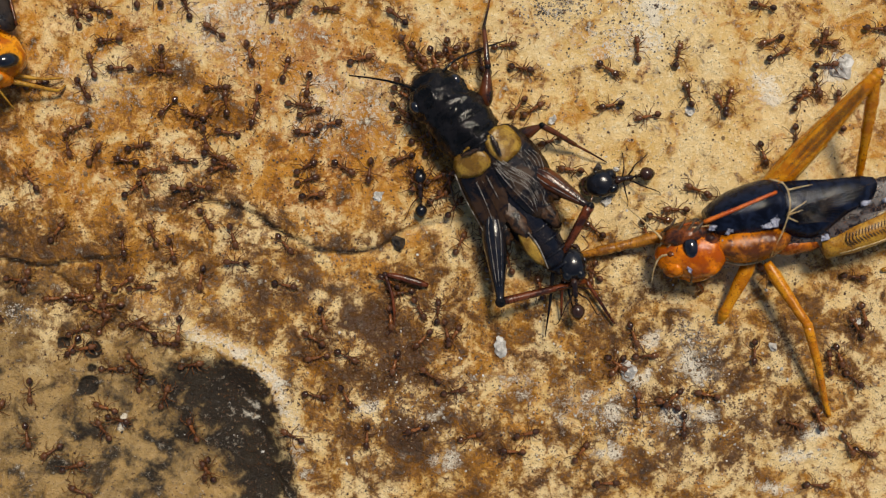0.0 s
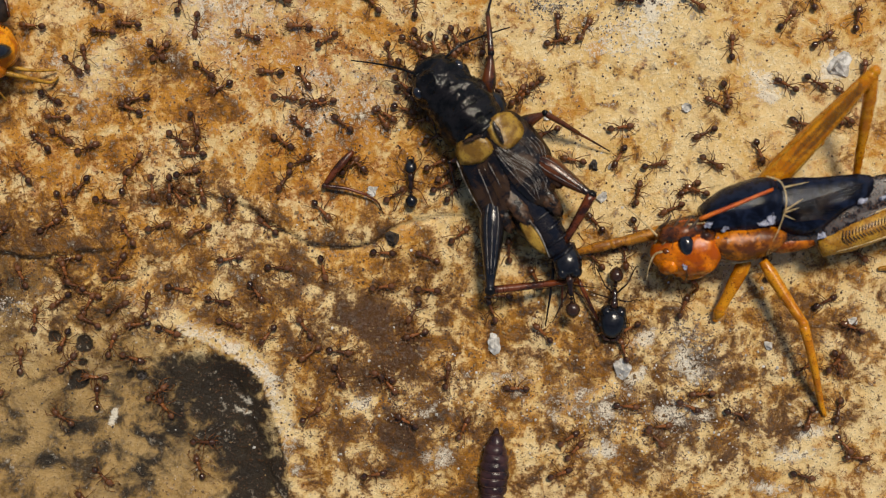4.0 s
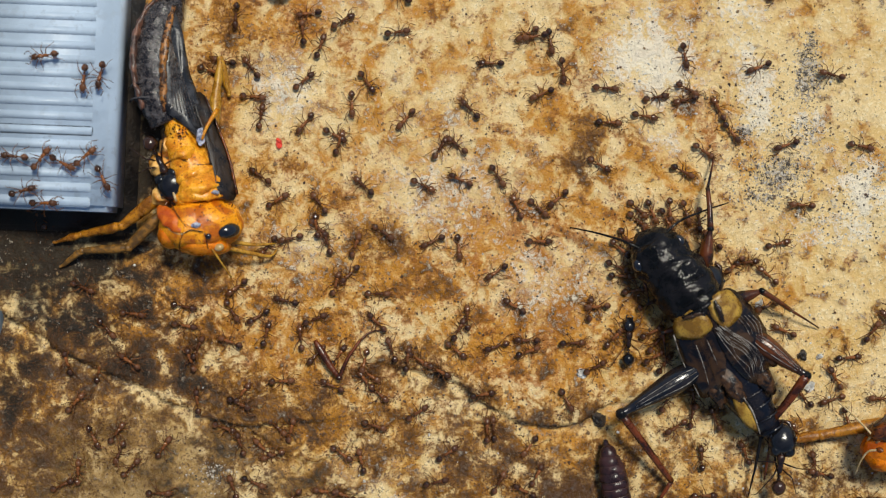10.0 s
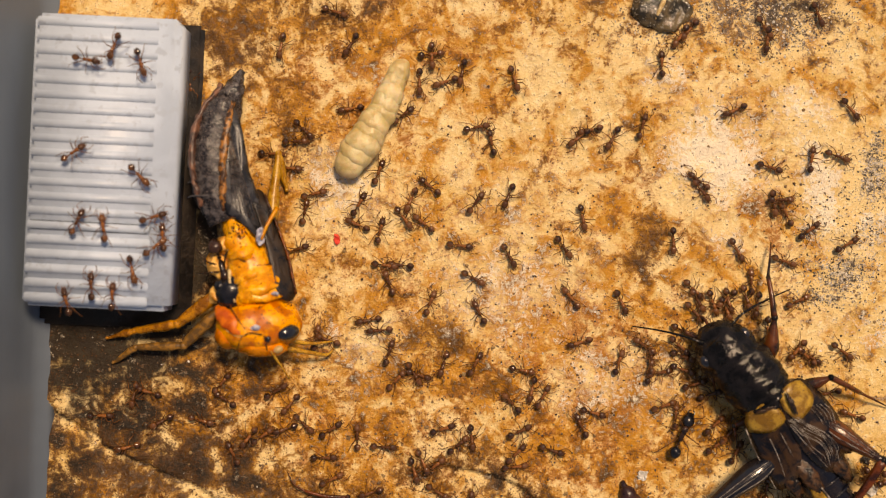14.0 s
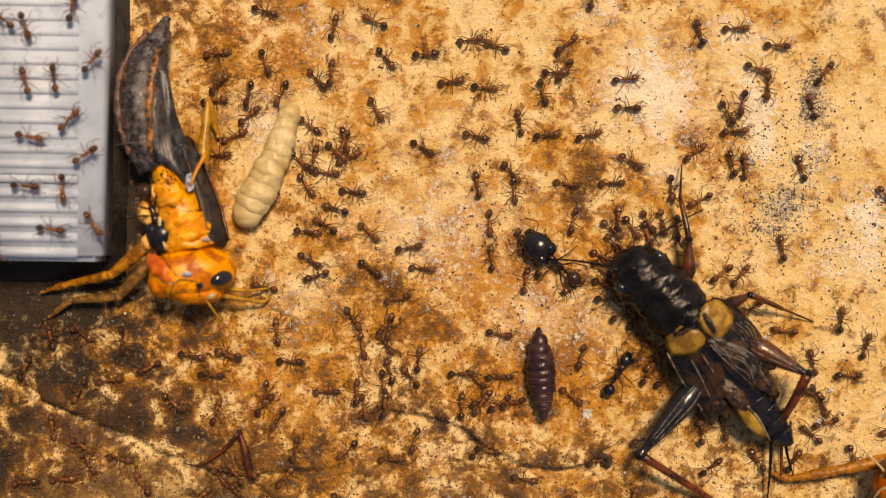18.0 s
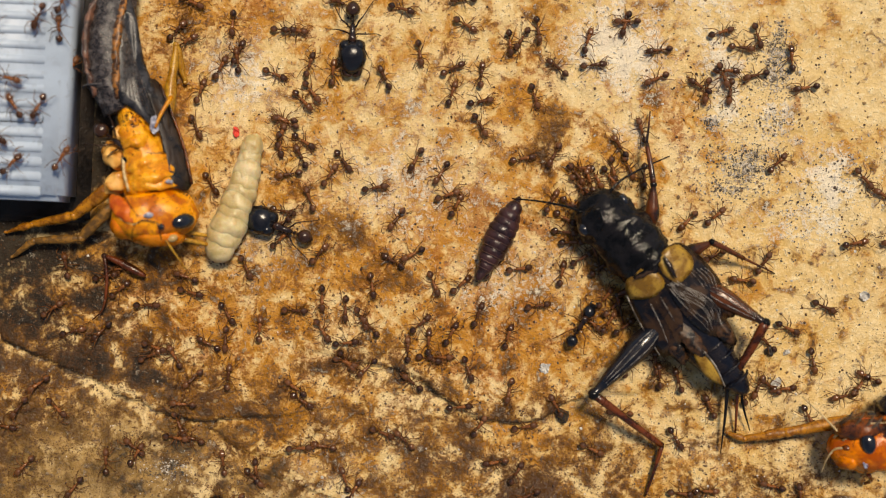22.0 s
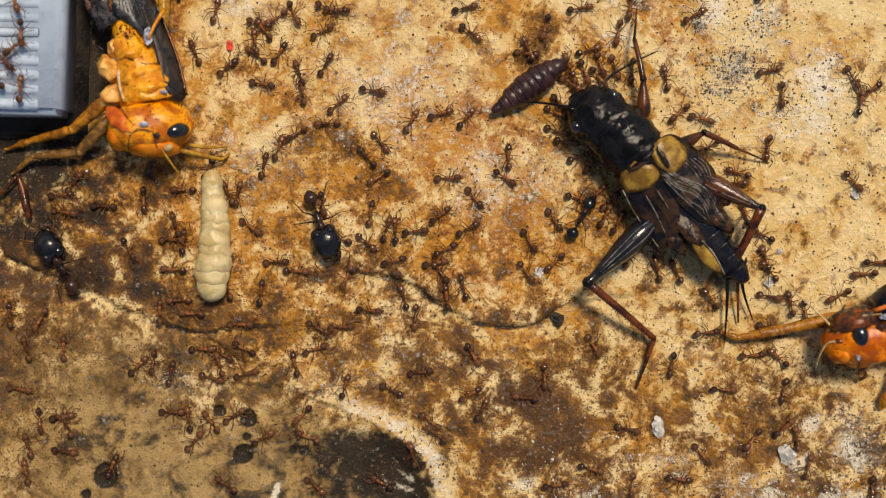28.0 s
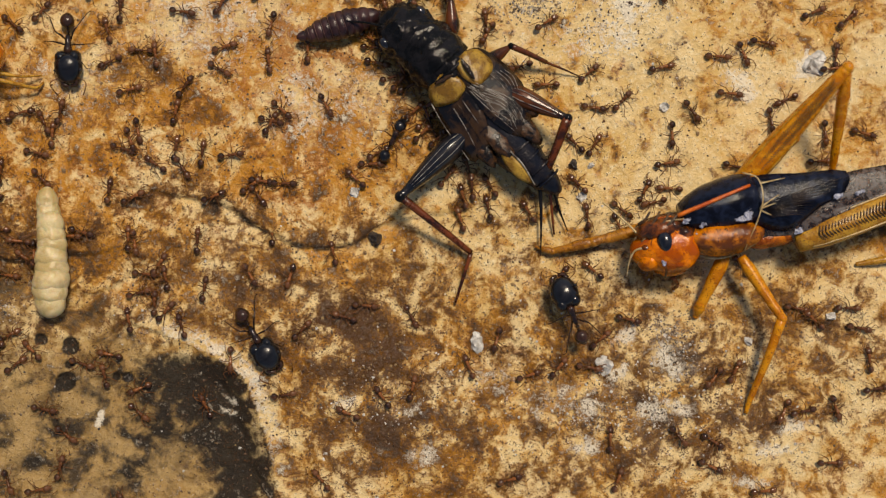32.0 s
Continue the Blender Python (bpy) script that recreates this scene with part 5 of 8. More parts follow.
    part("abdomen_edge", rough(sweep(bmesh.new(), [st(-40.0, 22.5, 5.8, 0.4, 0.9), st(-41.0, 26, 5.8, 0.5, 1.2), st(-41.3, 30, 5.6, 0.5, 1.2), st(-40.4, 34, 4.8, 0.4, 0.9), st(-38.4, 37.2, 3.9, 0.3, 0.5)], 12, 8), 0.3, 0.7), ABDOMEN_PINK, t, "pinkish pleated edge")
    part("abdomen_stripe", rough(sweep(bmesh.new(), [st(-37.4, 22.2, 6.6, 0.4, 0.4), st(-37.5, 25, 7.15, 0.5, 0.4), st(-37.5, 28.5, 7.15, 0.5, 0.4), st(-37.2, 32, 6.5, 0.4, 0.3), st(-36.8, 35, 5.2, 0.25, 0.2)], 12, 8), 0.25, 0.6), SPECKLED, t, "orange stripe with black speckles")
    for k in range(8):
        y = 23.6 + 1.75 * k
        x = -39.3 + (0.05 * k * k if k > 3 else 0) * 0.6
        r = 2.9 - (0.04 * k * k if k > 2 else 0)
        part("abdomen_ring", tube([q(x - r, y, 4.2), q(x - 0.6 * r, y + 0.15, 4.1 + 0.85 * r), q(x, y + 0.2, 4.1 + 1.05 * r), q(x + 0.6 * r, y + 0.15, 4.1 + 0.85 * r), q(x + r, y, 4.2)], 0.13, sides=5), ABDOMEN_DARK, t)
    part("wing", rough(sheet([q(-36.9, 34.6, 5.2), q(-35.6, 31.6, 5.6), q(-34.6, 27.0, 5.6), q(-33.0, 22.4, 5.4), q(-32.6, 18.9, 5.4), q(-33.8, 19.4, 6.6), q(-35.6, 21.0, 7.0), q(-37.3, 22.6, 7.2), q(-37.3, 27.0, 7.4), q(-37.2, 31.0, 6.6)], 0.2, 0.3), 0.15, 1.0), WING_GREY, t, "grey-black ribbed wing")
    for k in range(7):
        a = k / 6
        part("vein", tube([q(-36.9 + 0.3 * a, 31.5 - 1.4 * a, 6.9 - 0.3 * a), q(-36.5 + 1.0 * a, 26.6 + 0.4 * a, 7.6 - 0.6 * a), q(-36.2 + 2.8 * a, 22.6 - 1.8 * a, 7.45 - 0.9 * a)], 0.06, 0.04, 4), ABDOMEN_GREY, t)
    part("wing_base", tube([q(-31.2, 22.6, 6.0), q(-32.2, 20.6, 6.8), q(-32.8, 18.8, 7.2)], 0.3, 0.15), OCHRE_LEG, t)

    def limb(name, pts, radii, skin_a):
        ob = new(name)
        ob.parent = t
        o = Vector(q(*pts[0]))
        ob.matrix_basis = pose(o[0] * MM, o[1] * MM, o[2] * MM)
        for i, (nm, a, b) in enumerate(zip(("femur", "tibia", "tarsus"), pts, pts[1:])):
            a, b = Vector(q(*a)) - o, Vector(q(*b)) - o
            r, e = radii[i], radii[i + 1]
            part(nm, rough(sweep(bmesh.new(), [(*a, r * 0.7, r * 0.7), (*a.lerp(b, 0.3), r, r), (*a.lerp(b, 0.8), e * 1.05, e * 1.05), (*b, e * 0.8, e * 0.8)], 12, 6), 0.14, 0.9, i), skin_a, ob)
            part("joint", blob(b, (e * 0.95,) * 3, u=10, v=8), skin_a, ob)

    # the two legs by the block have its shade put into their colour
    limb("fore_leg", [(-38.2, 12.2, 4.8), (-43.2, 8.5, 3.4), (-48.8, 7.4, 1.4), (-52.4, 6.4, 0.5)], [0.85, 0.62, 0.45, 0.22], OCHRE_DIM)
    limb("mid_leg", [(-38.4, 10.0, 3.4), (-42.6, 5.8, 2.5), (-48.6, 5.4, 1.4), (-51.6, 3.4, 0.4)], [0.75, 0.58, 0.42, 0.22], CHEVRON)
    limb("hind_leg", [(-32.4, 19.6, 3.2), (-31.8, 29.4, 1.4), (-30.8, 25.0, 0.6)], [0.75, 0.45, 0.3], OCHRE_PALE)
    return t


make_grasshopper_side()


# ---- grub, pupa and severed leg that ants carry ----
def make_larva():
    t = thing("larva", 0, 0, 0, 0, "fat cream beetle larva with ringed body", "larva")
    rng = random.Random(12)
    for k in range(10):
        y = 6.3 - k * 1.36
        r = (1.35, 1.5, 1.65, 1.8, 1.9, 2.05, 2.15, 2.2, 2.2, 1.9)[k] * rng.uniform(0.96, 1.04)
        part("segment", rough(blob((0.3 * math.sin(k * 0.5) + rng.uniform(-0.1, 0.1), y, r * 0.82), (r, 2.05 + rng.uniform(-0.1, 0.12), r * 0.85), (0, 0, rng.uniform(-6, 6)), u=24, v=16), 0.2, 1.1, k), LARVA, t)
    part("head", rough(blob((0, 7.5, 1.1), (0.85, 0.85, 0.75)), 0.08, 0.6), LARVA_HEAD, t, "tan head")
    return t


def make_pupa():
    t = thing("pupa", 0, 0, 0, 0, "dark purple-brown ringed pupa dragged by ants", "pupa")
    for k in range(10):
        y = 3.7 - k * 0.92
        r = (1.05, 1.4, 1.62, 1.76, 1.8, 1.76, 1.6, 1.36, 1.02, 0.62)[k]
        part("segment", rough(blob((0.04 * (-1) ** k, y, 1.6), (r, 1.25, r * 0.9), u=22, v=16), 0.08, 0.8, k), PUPA, t)
        if 1 < k < 9:
            part("ring", tube([(-0.97 * r, y - 0.46, 1.6), (-0.62 * r, y - 0.5, 1.6 + 0.68 * r), (0, y - 0.52, 1.6 + 0.86 * r), (0.62 * r, y - 0.5, 1.6 + 0.68 * r), (0.97 * r, y - 0.46, 1.6)], 0.05, sides=4, steps=3), PUPA_RING, t, "paler seam between the rings")
    part("tip", tube([(0, 4.2, 1.5), (0, 5.0, 1.3), (0.1, 5.5, 1.1)], 0.6, 0.25), PUPA, t)
    return t


def make_severed_leg():
    t = thing("insect_leg", 0, 0, 0, 0, "severed reddish-brown insect leg dragged by ants", "insect leg")
    part("femur", sweep(bmesh.new(), [(-3.0, 5.6, 0.9, 0.25, 0.25), (-3.2, 4.2, 1.0, 0.5, 0.5), (-3.5, 2.2, 1.0, 0.46, 0.46), (-3.6, 0.2, 1.0, 0.28, 0.28)], 9), CRICKET_RED, t)
    part("knee", blob((-3.6, 0.1, 1.0), (0.36, 0.4, 0.34)), CRICKET_LEG, t)
    part("tibia", tube([(-3.6, 0.1, 1.0), (-1.2, 1.3, 1.05), (1.3, 2.0, 0.95)], 0.27, 0.18), CRICKET_RED, t)
    part("tarsus", tube([(1.3, 2.0, 0.95), (2.9, 2.0, 0.7), (4.3, 1.2, 0.3)], 0.17, 0.06), CRICKET_LEG, t)
    for k in range(4):
        part("spine", tube([(-2.3 + 0.9 * k, 0.75 + 0.33 * k, 1.0), (-1.7 + 0.9 * k, 0.95 + 0.33 * k + (0.6 if k % 2 else -0.6), 0.9)], 0.07, 0.02, 4, 1), CRICKET_LEG, t)
    return t


LARVA_THING, PUPA_THING, LEG_THING = make_larva(), make_pupa(), make_severed_leg()


# ---- ants ----
def make_ant(name, size, head_r, body, waist, label, group, spread=1.0, jaw=0.07, big_head=False, limb=1.0):
    t = thing(name, 0, 0, 0, 0, label, "ant", group)
    s = size
    hw, hl = head_r
    if big_head:
        # a heart-shaped head: wide lobes behind, blunt in front
        y0 = 0.95 * s
        shape = sweep(bmesh.new(), [(0, y0, 0.62 * s, 0.35 * hw, 0.3 * hw), (0, y0 + 0.3 * hl, 0.66 * s, 0.8 * hw, 0.62 * hw), (0, y0 + 0.8 * hl, 0.68 * s, hw, 0.78 * hw), (0, y0 + 1.35 * hl, 0.64 * s, 0.92 * hw, 0.7 * hw), (0, y0 + 1.8 * hl, 0.56 * s, 0.7 * hw, 0.48 * hw), (0, y0 + 2 * hl, 0.5 * s, 0.45 * hw, 0.25 * hw)], 20, 4)
        for d in (-1, 1):
            blob((d * 0.48 * hw, y0 + 0.28 * hl, 0.68 * s), (0.46 * hw, 0.5 * hl, 0.58 * hw), (0, 0, -d * 14), shape, 16, 12)
        head = part("head", rough(shape, 0.06, 0.8), MAJOR_BODY, t, "glossy black head")
        for d in (-1, 1):
            part("eye", blob((d * 0.86 * hw, y0 + 1.2 * hl, 0.85 * s), (0.13 * hw, 0.16 * hw, 0.12 * hw), u=8, v=6), EYE, head)
    else:
        part("head", sweep(bmesh.new(), [(0, 0.93 * s, 0.64 * s, 0.35 * hw, 0.32 * hw), (0, 0.95 * s + 0.4 * hl, 0.67 * s, 0.93 * hw, 0.74 * hw), (0, 0.95 * s + hl, 0.64 * s, hw, 0.78 * hw), (0, 0.95 * s + 1.6 * hl, 0.55 * s, 0.75 * hw, 0.55 * hw), (0, 0.95 * s + 2 * hl, 0.48 * s, 0.35 * hw, 0.26 * hw)], 10, 3), body, t)
    part("thorax", sweep(bmesh.new(), [(0, 0.98 * s, 0.66 * s, 0.13 * s, 0.13 * s), (0, 0.74 * s, 0.72 * s, 0.27 * s, 0.27 * s), (0, 0.36 * s, 0.66 * s, 0.19 * s, 0.2 * s), (0, 0.1 * s, 0.62 * s, 0.2 * s, 0.22 * s), (0, -0.14 * s, 0.57 * s, 0.17 * s, 0.17 * s), (0, -0.3 * s, 0.54 * s, 0.06 * s, 0.06 * s)], 8, 3), waist, t)
    part("petiole", blob((0, -0.42 * s, 0.57 * s), (0.14 * s, 0.11 * s, 0.2 * s), bm=blob((0, -0.62 * s, 0.56 * s), (0.13 * s, 0.1 * s, 0.15 * s), u=8, v=6), u=8, v=6), waist, t)
    part("gaster", sweep(bmesh.new(), [(0, -0.66 * s, 0.58 * s, 0.12 * s, 0.12 * s), (0, -0.84 * s, 0.64 * s, 0.38 * s, 0.36 * s), (0, -1.08 * s, 0.66 * s, 0.45 * s, 0.43 * s), (0, -1.34 * s, 0.62 * s, 0.36 * s, 0.33 * s), (0, -1.56 * s, 0.54 * s, 0.12 * s, 0.12 * s), (0, -1.62 * s, 0.52 * s, 0.03 * s, 0.03 * s)], 10, 3), body, t)
    yh = 0.95 * s + 2 * hl
    for d in (-1, 1):
        part("mandible", tube([(d * 0.5 * hw, yh - 0.15 * s, 0.55 * s), (d * 0.45 * hw, yh + 0.14 * s, 0.5 * s), (d * 0.05 * s, yh + 0.22 * s, 0.48 * s)], jaw * s, 0.5 * jaw * s, 4, 2), waist, t)
        part("antenna", tube([(d * 0.45 * hw, yh - 0.3 * s, 0.75 * s), (d * (0.6 * hw + 0.5 * s), yh + 0.0 * s, 0.95 * s), (d * (0.6 * hw + 0.55 * s), yh + 0.3 * s, 0.75 * s), (d * (0.5 * hw + 0.35 * s), yh + 0.8 * s, 0.4 * s)], 0.036 * s * limb, 0.05 * s * limb, 4, 2), ANT_LEG, t)
        for i, (y0, kx, ky, fx, fy) in enumerate(((0.75, 0.85, 1.35, 1.15, 1.95), (0.4, 1.0, 0.35, 1.65, 0.2), (0.05, 0.85, -0.55, 1.4, -1.55))):
            sw = spread * (0.12 if (i + (d > 0)) % 2 else -0.12)
            name_i = ("fore_leg", "mid_leg", "hind_leg")[i]
            hip = Vector((d * 0.16 * s, y0 * s, 0.5 * s))
            line = [(d * kx * 0.45 * s, (0.5 * ky + 0.5 * y0 + 0.5 * sw) * s, 0.84 * s), (d * kx * 0.82 * s, (ky + sw) * s, 0.98 * s), (d * fx * 0.86 * s, (fy + sw) * s, 0.28 * s), (d * fx * 1.04 * s, (fy + 1.6 * sw) * s, 0.02 * s)]
            stations = [(0, 0, 0, 0.05, 0.05)] + [(*(Vector(p) - hip), r, r) for p, r in zip(line, (0.072, 0.05, 0.034, 0.022))]
            ob = part(name_i, sweep(bmesh.new(), [(x, y, z, r * s * limb, r * s * limb) for x, y, z, r, _ in stations], 4, 2), ANT_LEG if not big_head else waist, t)
            ob.matrix_basis = Matrix.Translation(hip * MM)
    return t


WORKER = make_ant("ant", 0.95, (0.40, 0.46), ANT_BODY, ANT_THORAX, "small dark brown worker ant walking on the plaster", "worker ants")
WORKER_B = make_ant("ant", 0.95, (0.40, 0.46), ANT_BODY, ANT_THORAX, "small dark brown worker ant walking on the plaster", "worker ants", -1.6)
MAJOR = make_ant("soldier_ant", 2.0, (1.75, 1.75), MAJOR_BROWN, MAJOR_BROWN, "large soldier ant with a huge glossy black head and brown abdomen", "soldier ants", 1.0, 0.2, True, 0.8)
MEDIUM = make_ant("soldier_ant", 1.7, (0.75, 0.85), MAJOR_BODY, MAJOR_BROWN, "glossy black middle-sized ant with a round abdomen", "soldier ants", limb=0.8)


# ---- crumbs, chips and grit ----
def scatter(name, material, count, size, regions, label, seed):
    """Loose grit on the plaster: x, y, half width, half height of each region it lies in."""
    rng = random.Random(seed)
    verts, faces = [], []
    ico = bmesh.new()
    bmesh.ops.create_icosphere(ico, subdivisions=1, radius=1.0)
    iv, itri = [v.co.copy() for v in ico.verts], [[v.index for v in f.verts] for f in ico.faces]
    ico.free()
    for i in range(count):
        x, y, rx, ry = regions[rng.randrange(len(regions))]
        px, py = x + rng.gauss(0, 0.5) * rx, y + rng.gauss(0, 0.5) * ry
        r = size * rng.uniform(0.4, 1.0) ** 1.5
        s = [r * rng.uniform(0.6, 1.4), r * rng.uniform(0.6, 1.4), r * rng.uniform(0.4, 0.9)]
        z, a = ground_z(px, py) + s[2] * 0.25, rng.uniform(0, 6.28)
        ca, sa = math.cos(a), math.sin(a)
        base = len(verts)
        for v in iv:
            k = rng.uniform(0.75, 1.2)
            u, w = v.x * s[0] * k, v.y * s[1] * k
            verts.append(((px + ca * u - sa * w) * MM, (py + sa * u + ca * w) * MM, (z + v.z * s[2] * k) * MM))
        faces += [[base + j for j in f] for f in itri]
    me = bpy.data.meshes.new(name)
    me.from_pydata(verts, [], faces)
    me.materials.append(material)
    return tagged(new(name, me), label, "grit", kind="stuff")


scatter("white_grit", CRUMB_WHITE, 620, 0.19, [(44, 16, 14, 14), (48, -34, 24, 14), (24, 34, 14, 16), (20, -36, 18, 8), (50, -36, 20, 10), (10, 0, 50, 40)], "fine white grit scattered on the plaster", 1)
scatter("dark_grit", CRUMB_DARK, 1900, 0.15, [(36, 24, 8, 8), (30, 46, 16, 8), (20, -34, 18, 12), (50, -36, 24, 12), (8, 4, 24, 16), (45, 4, 24, 20), (-10, 10, 60, 50), (-10, -35, 20, 12)], "fine dark grit scattered on the plaster", 2)
scatter("grey_grit", CRUMB_GREY, 3200, 0.15, [(41.7, 28.9, 2.4, 5.0), (37.6, 17.2, 5.0, 3.4), (44, 12, 6, 4), (30, 47, 10, 5)] + [(41.7, 28.9, 1.6, 3.6), (41.7, 28.9, 1.6, 3.6), (41.1, 21.4, 2.4, 2.0), (37.6, 16.2, 4.0, 2.4), (37.6, 16.2, 4.0, 2.4), (35, 13.3, 3.4, 2), (33.5, 21.3, 1.0, 0.9), (49.9, 15.6, 4, 3.4), (53.3, -30.2, 2.8, 2.4), (50.3, -38.4, 3, 2), (42, -38, 3, 2.4), (-32.2, -22.3, 3, 1.6), (14, 46, 6, 3)], "grey crumbled grit in loose patches", 14)
scatter("brown_grit", CRUMB_BROWN, 3600, 0.17, [(45, 10, 40, 44), (10, 5, 50, 50), (20, -30, 50, 26), (-20, -20, 50, 40)], "fine dark brown grains scattered on the plaster", 9)
scatter("tan_grit", CRUMB_TAN, 1800, 0.24, [(14, -30, 26, 14), (50, -34, 26, 16), (-10, -4, 40, 20), (10, 10, 60, 50)], "fine tan plaster crumbs on the ground", 3)


def chip(name, material, x, y, rx, ry, rz, turn, label, seed):
    t = blob((0, 0, 0), (rx * 0.85, ry * 0.85, rz), (0, 0, 0), u=14, v=8)
    rough(t, min(rx, ry) * 0.6, min(rx, ry) * 0.9, seed)
    rough(t, min(rx, ry) * 0.3, min(rx, ry) * 0.35, seed + 5)
    ob = part(name, t, material, None, smooth=False)
    ob.matrix_basis = pose(x * MM, y * MM, (ground_z(x, y) + rz * 0.35) * MM, 0, 0, turn)
    return tagged(ob, label, "chip")


for x, y, rx, ry, turn, seed in ((28.3, -28.2, 0.75, 1.7, 12, 1), (72.6, -26.4, 0.8, 0.55, 0, 2), (62.2, -29.2, 0.6, 0.65, 30, 3), (71.4, 5.4, 1.8, 1.6, 20, 4),
                                 (43.2, -6.6, 0.55, 0.4, 40, 5), (52.6, 0.4, 0.7, 0.7, 0, 6), (35.6, -0.2, 0.5, 0.8, -40, 7), (44.0, -31.5, 1.1, 1.3, 20, 8), (13.6, -9.0, 0.8, 0.6, 10, 9), (41.9, -10.4, 0.9, 0.6, 30, 10)):
    chip("plaster_chip", CRUMB_WHITE, x, y, rx, ry, 0.35, turn, "white plaster chip lying on the ground", seed)
chip("dark_pebble", CRUMB_DARK, 16.0, -15.0, 0.95, 1.1, 0.7, 20, "small black angular pebble at the ledge", 3)
chip("dark_pebble", CRUMB_DARK, 41.0, -6.5, 0.6, 0.8, 0.5, 0, "small black angular pebble on cream plaster", 5)
chip("dark_pebble", CRUMB_DARK, -15.7, -31.3, 0.7, 0.7, 0.4, 0, "small black pebble in the hollow", 6)
lump = part("lump", rough(rough(blob((0, 0, 0), (3.9, 2.7, 1.1), u=40, v=24), 0.7, 1.8, 2), 0.2, 0.6), LUMP)
lump.matrix_basis = pose(14.6 * MM, 48.2 * MM, (ground_z(14.6, 48.2) + 0.2) * MM, 0, 0, -12)
tagged(lump, "dark olive glossy lump stuck on the plaster", "lump")
part("ridge", rough(sweep(bmesh.new(), [(0.2, 1.9, 0.9, 0.1, 0.1), (0.0, 0.9, 1.15, 0.3, 0.22), (-0.3, -0.4, 1.15, 0.26, 0.2), (-0.5, -1.5, 0.85, 0.1, 0.1)], 8, 4), 0.12, 0.5), SINEW, lump, "pale ridge")
chip("red_fleck", RED_MARK, -24.5, 19.2, 0.5, 0.8, 0.3, 10, "small bright red fleck on the plaster", 7)


# ---- the ants' ways: seconds, x and y in millimetres, heading in degrees ----
def ant_ways():
    yield [(0, 1.1, 14.5, 4), (6, 4.3, 18.0, -81), (9, -0.4, 17.7, -44), (13, -7.6, 23.1, -4), (16.5, -7.9, 25.2, -79), (18, 5.8, 26.2, 9), (19, 5.0, 23.8, -73), (23, 5.3, 27.3, -149), (32, 6.7, 30.0, -152)]
    yield [(0, 3.9, 14.8, -36), (2, 14.2, 1.3, -73), (6, 16.7, -0.5, -7), (13, 14.7, -0.9, 170), (16.5, 18.7, 0.6, 169), (18, 11.6, -6.8, -127), (19, 9.9, -9.3, -92), (23, 9.2, -12.5, -89), (25, 10.1, -13.5, -92), (28, 0.0, -27.3, -127), (30, -3.3, -27.2, 190), (32, -2.4, -29.2, 177)]
    yield [(0, -22.9, 14.1, 11), (2, -23.9, 13.9, -148), (4.5, -28.3, 11.7, -58), (6, -27.7, 11.9, 181), (9, -26.8, 10.6, -83), (13, -18.7, 15.8, -97), (16.5, -19.5, 16.4, -92), (18, -20.3, 19.2, -145), (19, -17.5, 19.3, -79), (23, -19.4, 18.4, -3), (25, -13.7, 21.0, -61), (32, -13.1, 19.8, -59)]
    yield [(0, -9.3, 14.8, 16), (6, -9.6, 14.6, -41), (9, 0.2, 22.7, -81), (13, -3.2, 26.0, -152), (16.5, -4.5, 22.8, -104), (18, -6.2, 23.5, -121), (19, -4.6, 22.1, -124), (23, -7.1, 27.1, 51), (25, -9.3, 28.3, 185), (32, -8.5, 32.5, 190)]
    yield [(0, -5.9, 11.9, 54), (2, -8.6, 12.1, -119), (4.5, -7.2, 12.0, 164), (6, -6.1, 11.5, 185), (9, -6.4, 13.8, -126), (13, -7.6, 14.5, -102), (16.5, -8.6, 15.7, 181), (18, -6.4, 8.8, -95), (19, -3.2, 11.1, -4), (23, -5.2, 8.3, -14), (25, -6.3, 6.3, -121), (30, -5.1, 7.7, -141), (32, -2.9, 6.9, -122)]
    yield [(0, -1.8, 9.3, 195), (2, -3.4, 11.2, -40), (6, 0.5, 9.7, -41), (9, 1.3, 13.4, -102), (13, -10.6, 18.8, -3), (16.5, -7.2, 18.4, -75), (18, -9.5, 5.1, -76), (19, -7.9, 2.2, 16), (28, -7.2, -1.9, -10), (30, -13.9, -3.8, -153), (32, -14.1, -1.5, 198)]
    yield [(0, 2.6, 6.8, -17), (2, 5.6, 7.5, -148), (4.5, 9.0, 10.1, -101), (6, 11.2, 10.3, 76), (9, 10.5, 12.9, 96), (13, 10.4, 12.0, 183), (16.5, 10.5, 13.6, -88), (18, 12.2, 14.5, 166), (19, 14.7, 2.3, -9), (25, 16.1, 2.4, -29), (28, 18.2, 0.1, -104), (30, 15.8, 1.9, -39), (32, 19.6, 4.5, -45)]
    yield [(0, 7.7, 14.3, -91), (2, 16.5, 8.2, 188), (6, 15.4, 7.9, 196), (9, 14.7, 26.6, -40), (13, 19.6, 26.2, -150), (16.5, 20.1, 26.3, -107), (18, 19.1, 21.6, -121), (19, 16.7, 21.5, -84), (23, 13.6, 15.7, -73), (32, 11.4, 20.5, -57)]
    yield [(0, 11.7, 7.9, -74), (2, 12.1, 3.8, -77), (6, 17.4, -3.6, 12), (13, 17.3, -5.6, -80), (16.5, 18.0, 7.5, -73), (19, 19.4, 11.9, -72), (23, 18.5, 14.4, -88), (25, 18.1, 14.5, -106), (32, 16.5, 18.6, -128)]
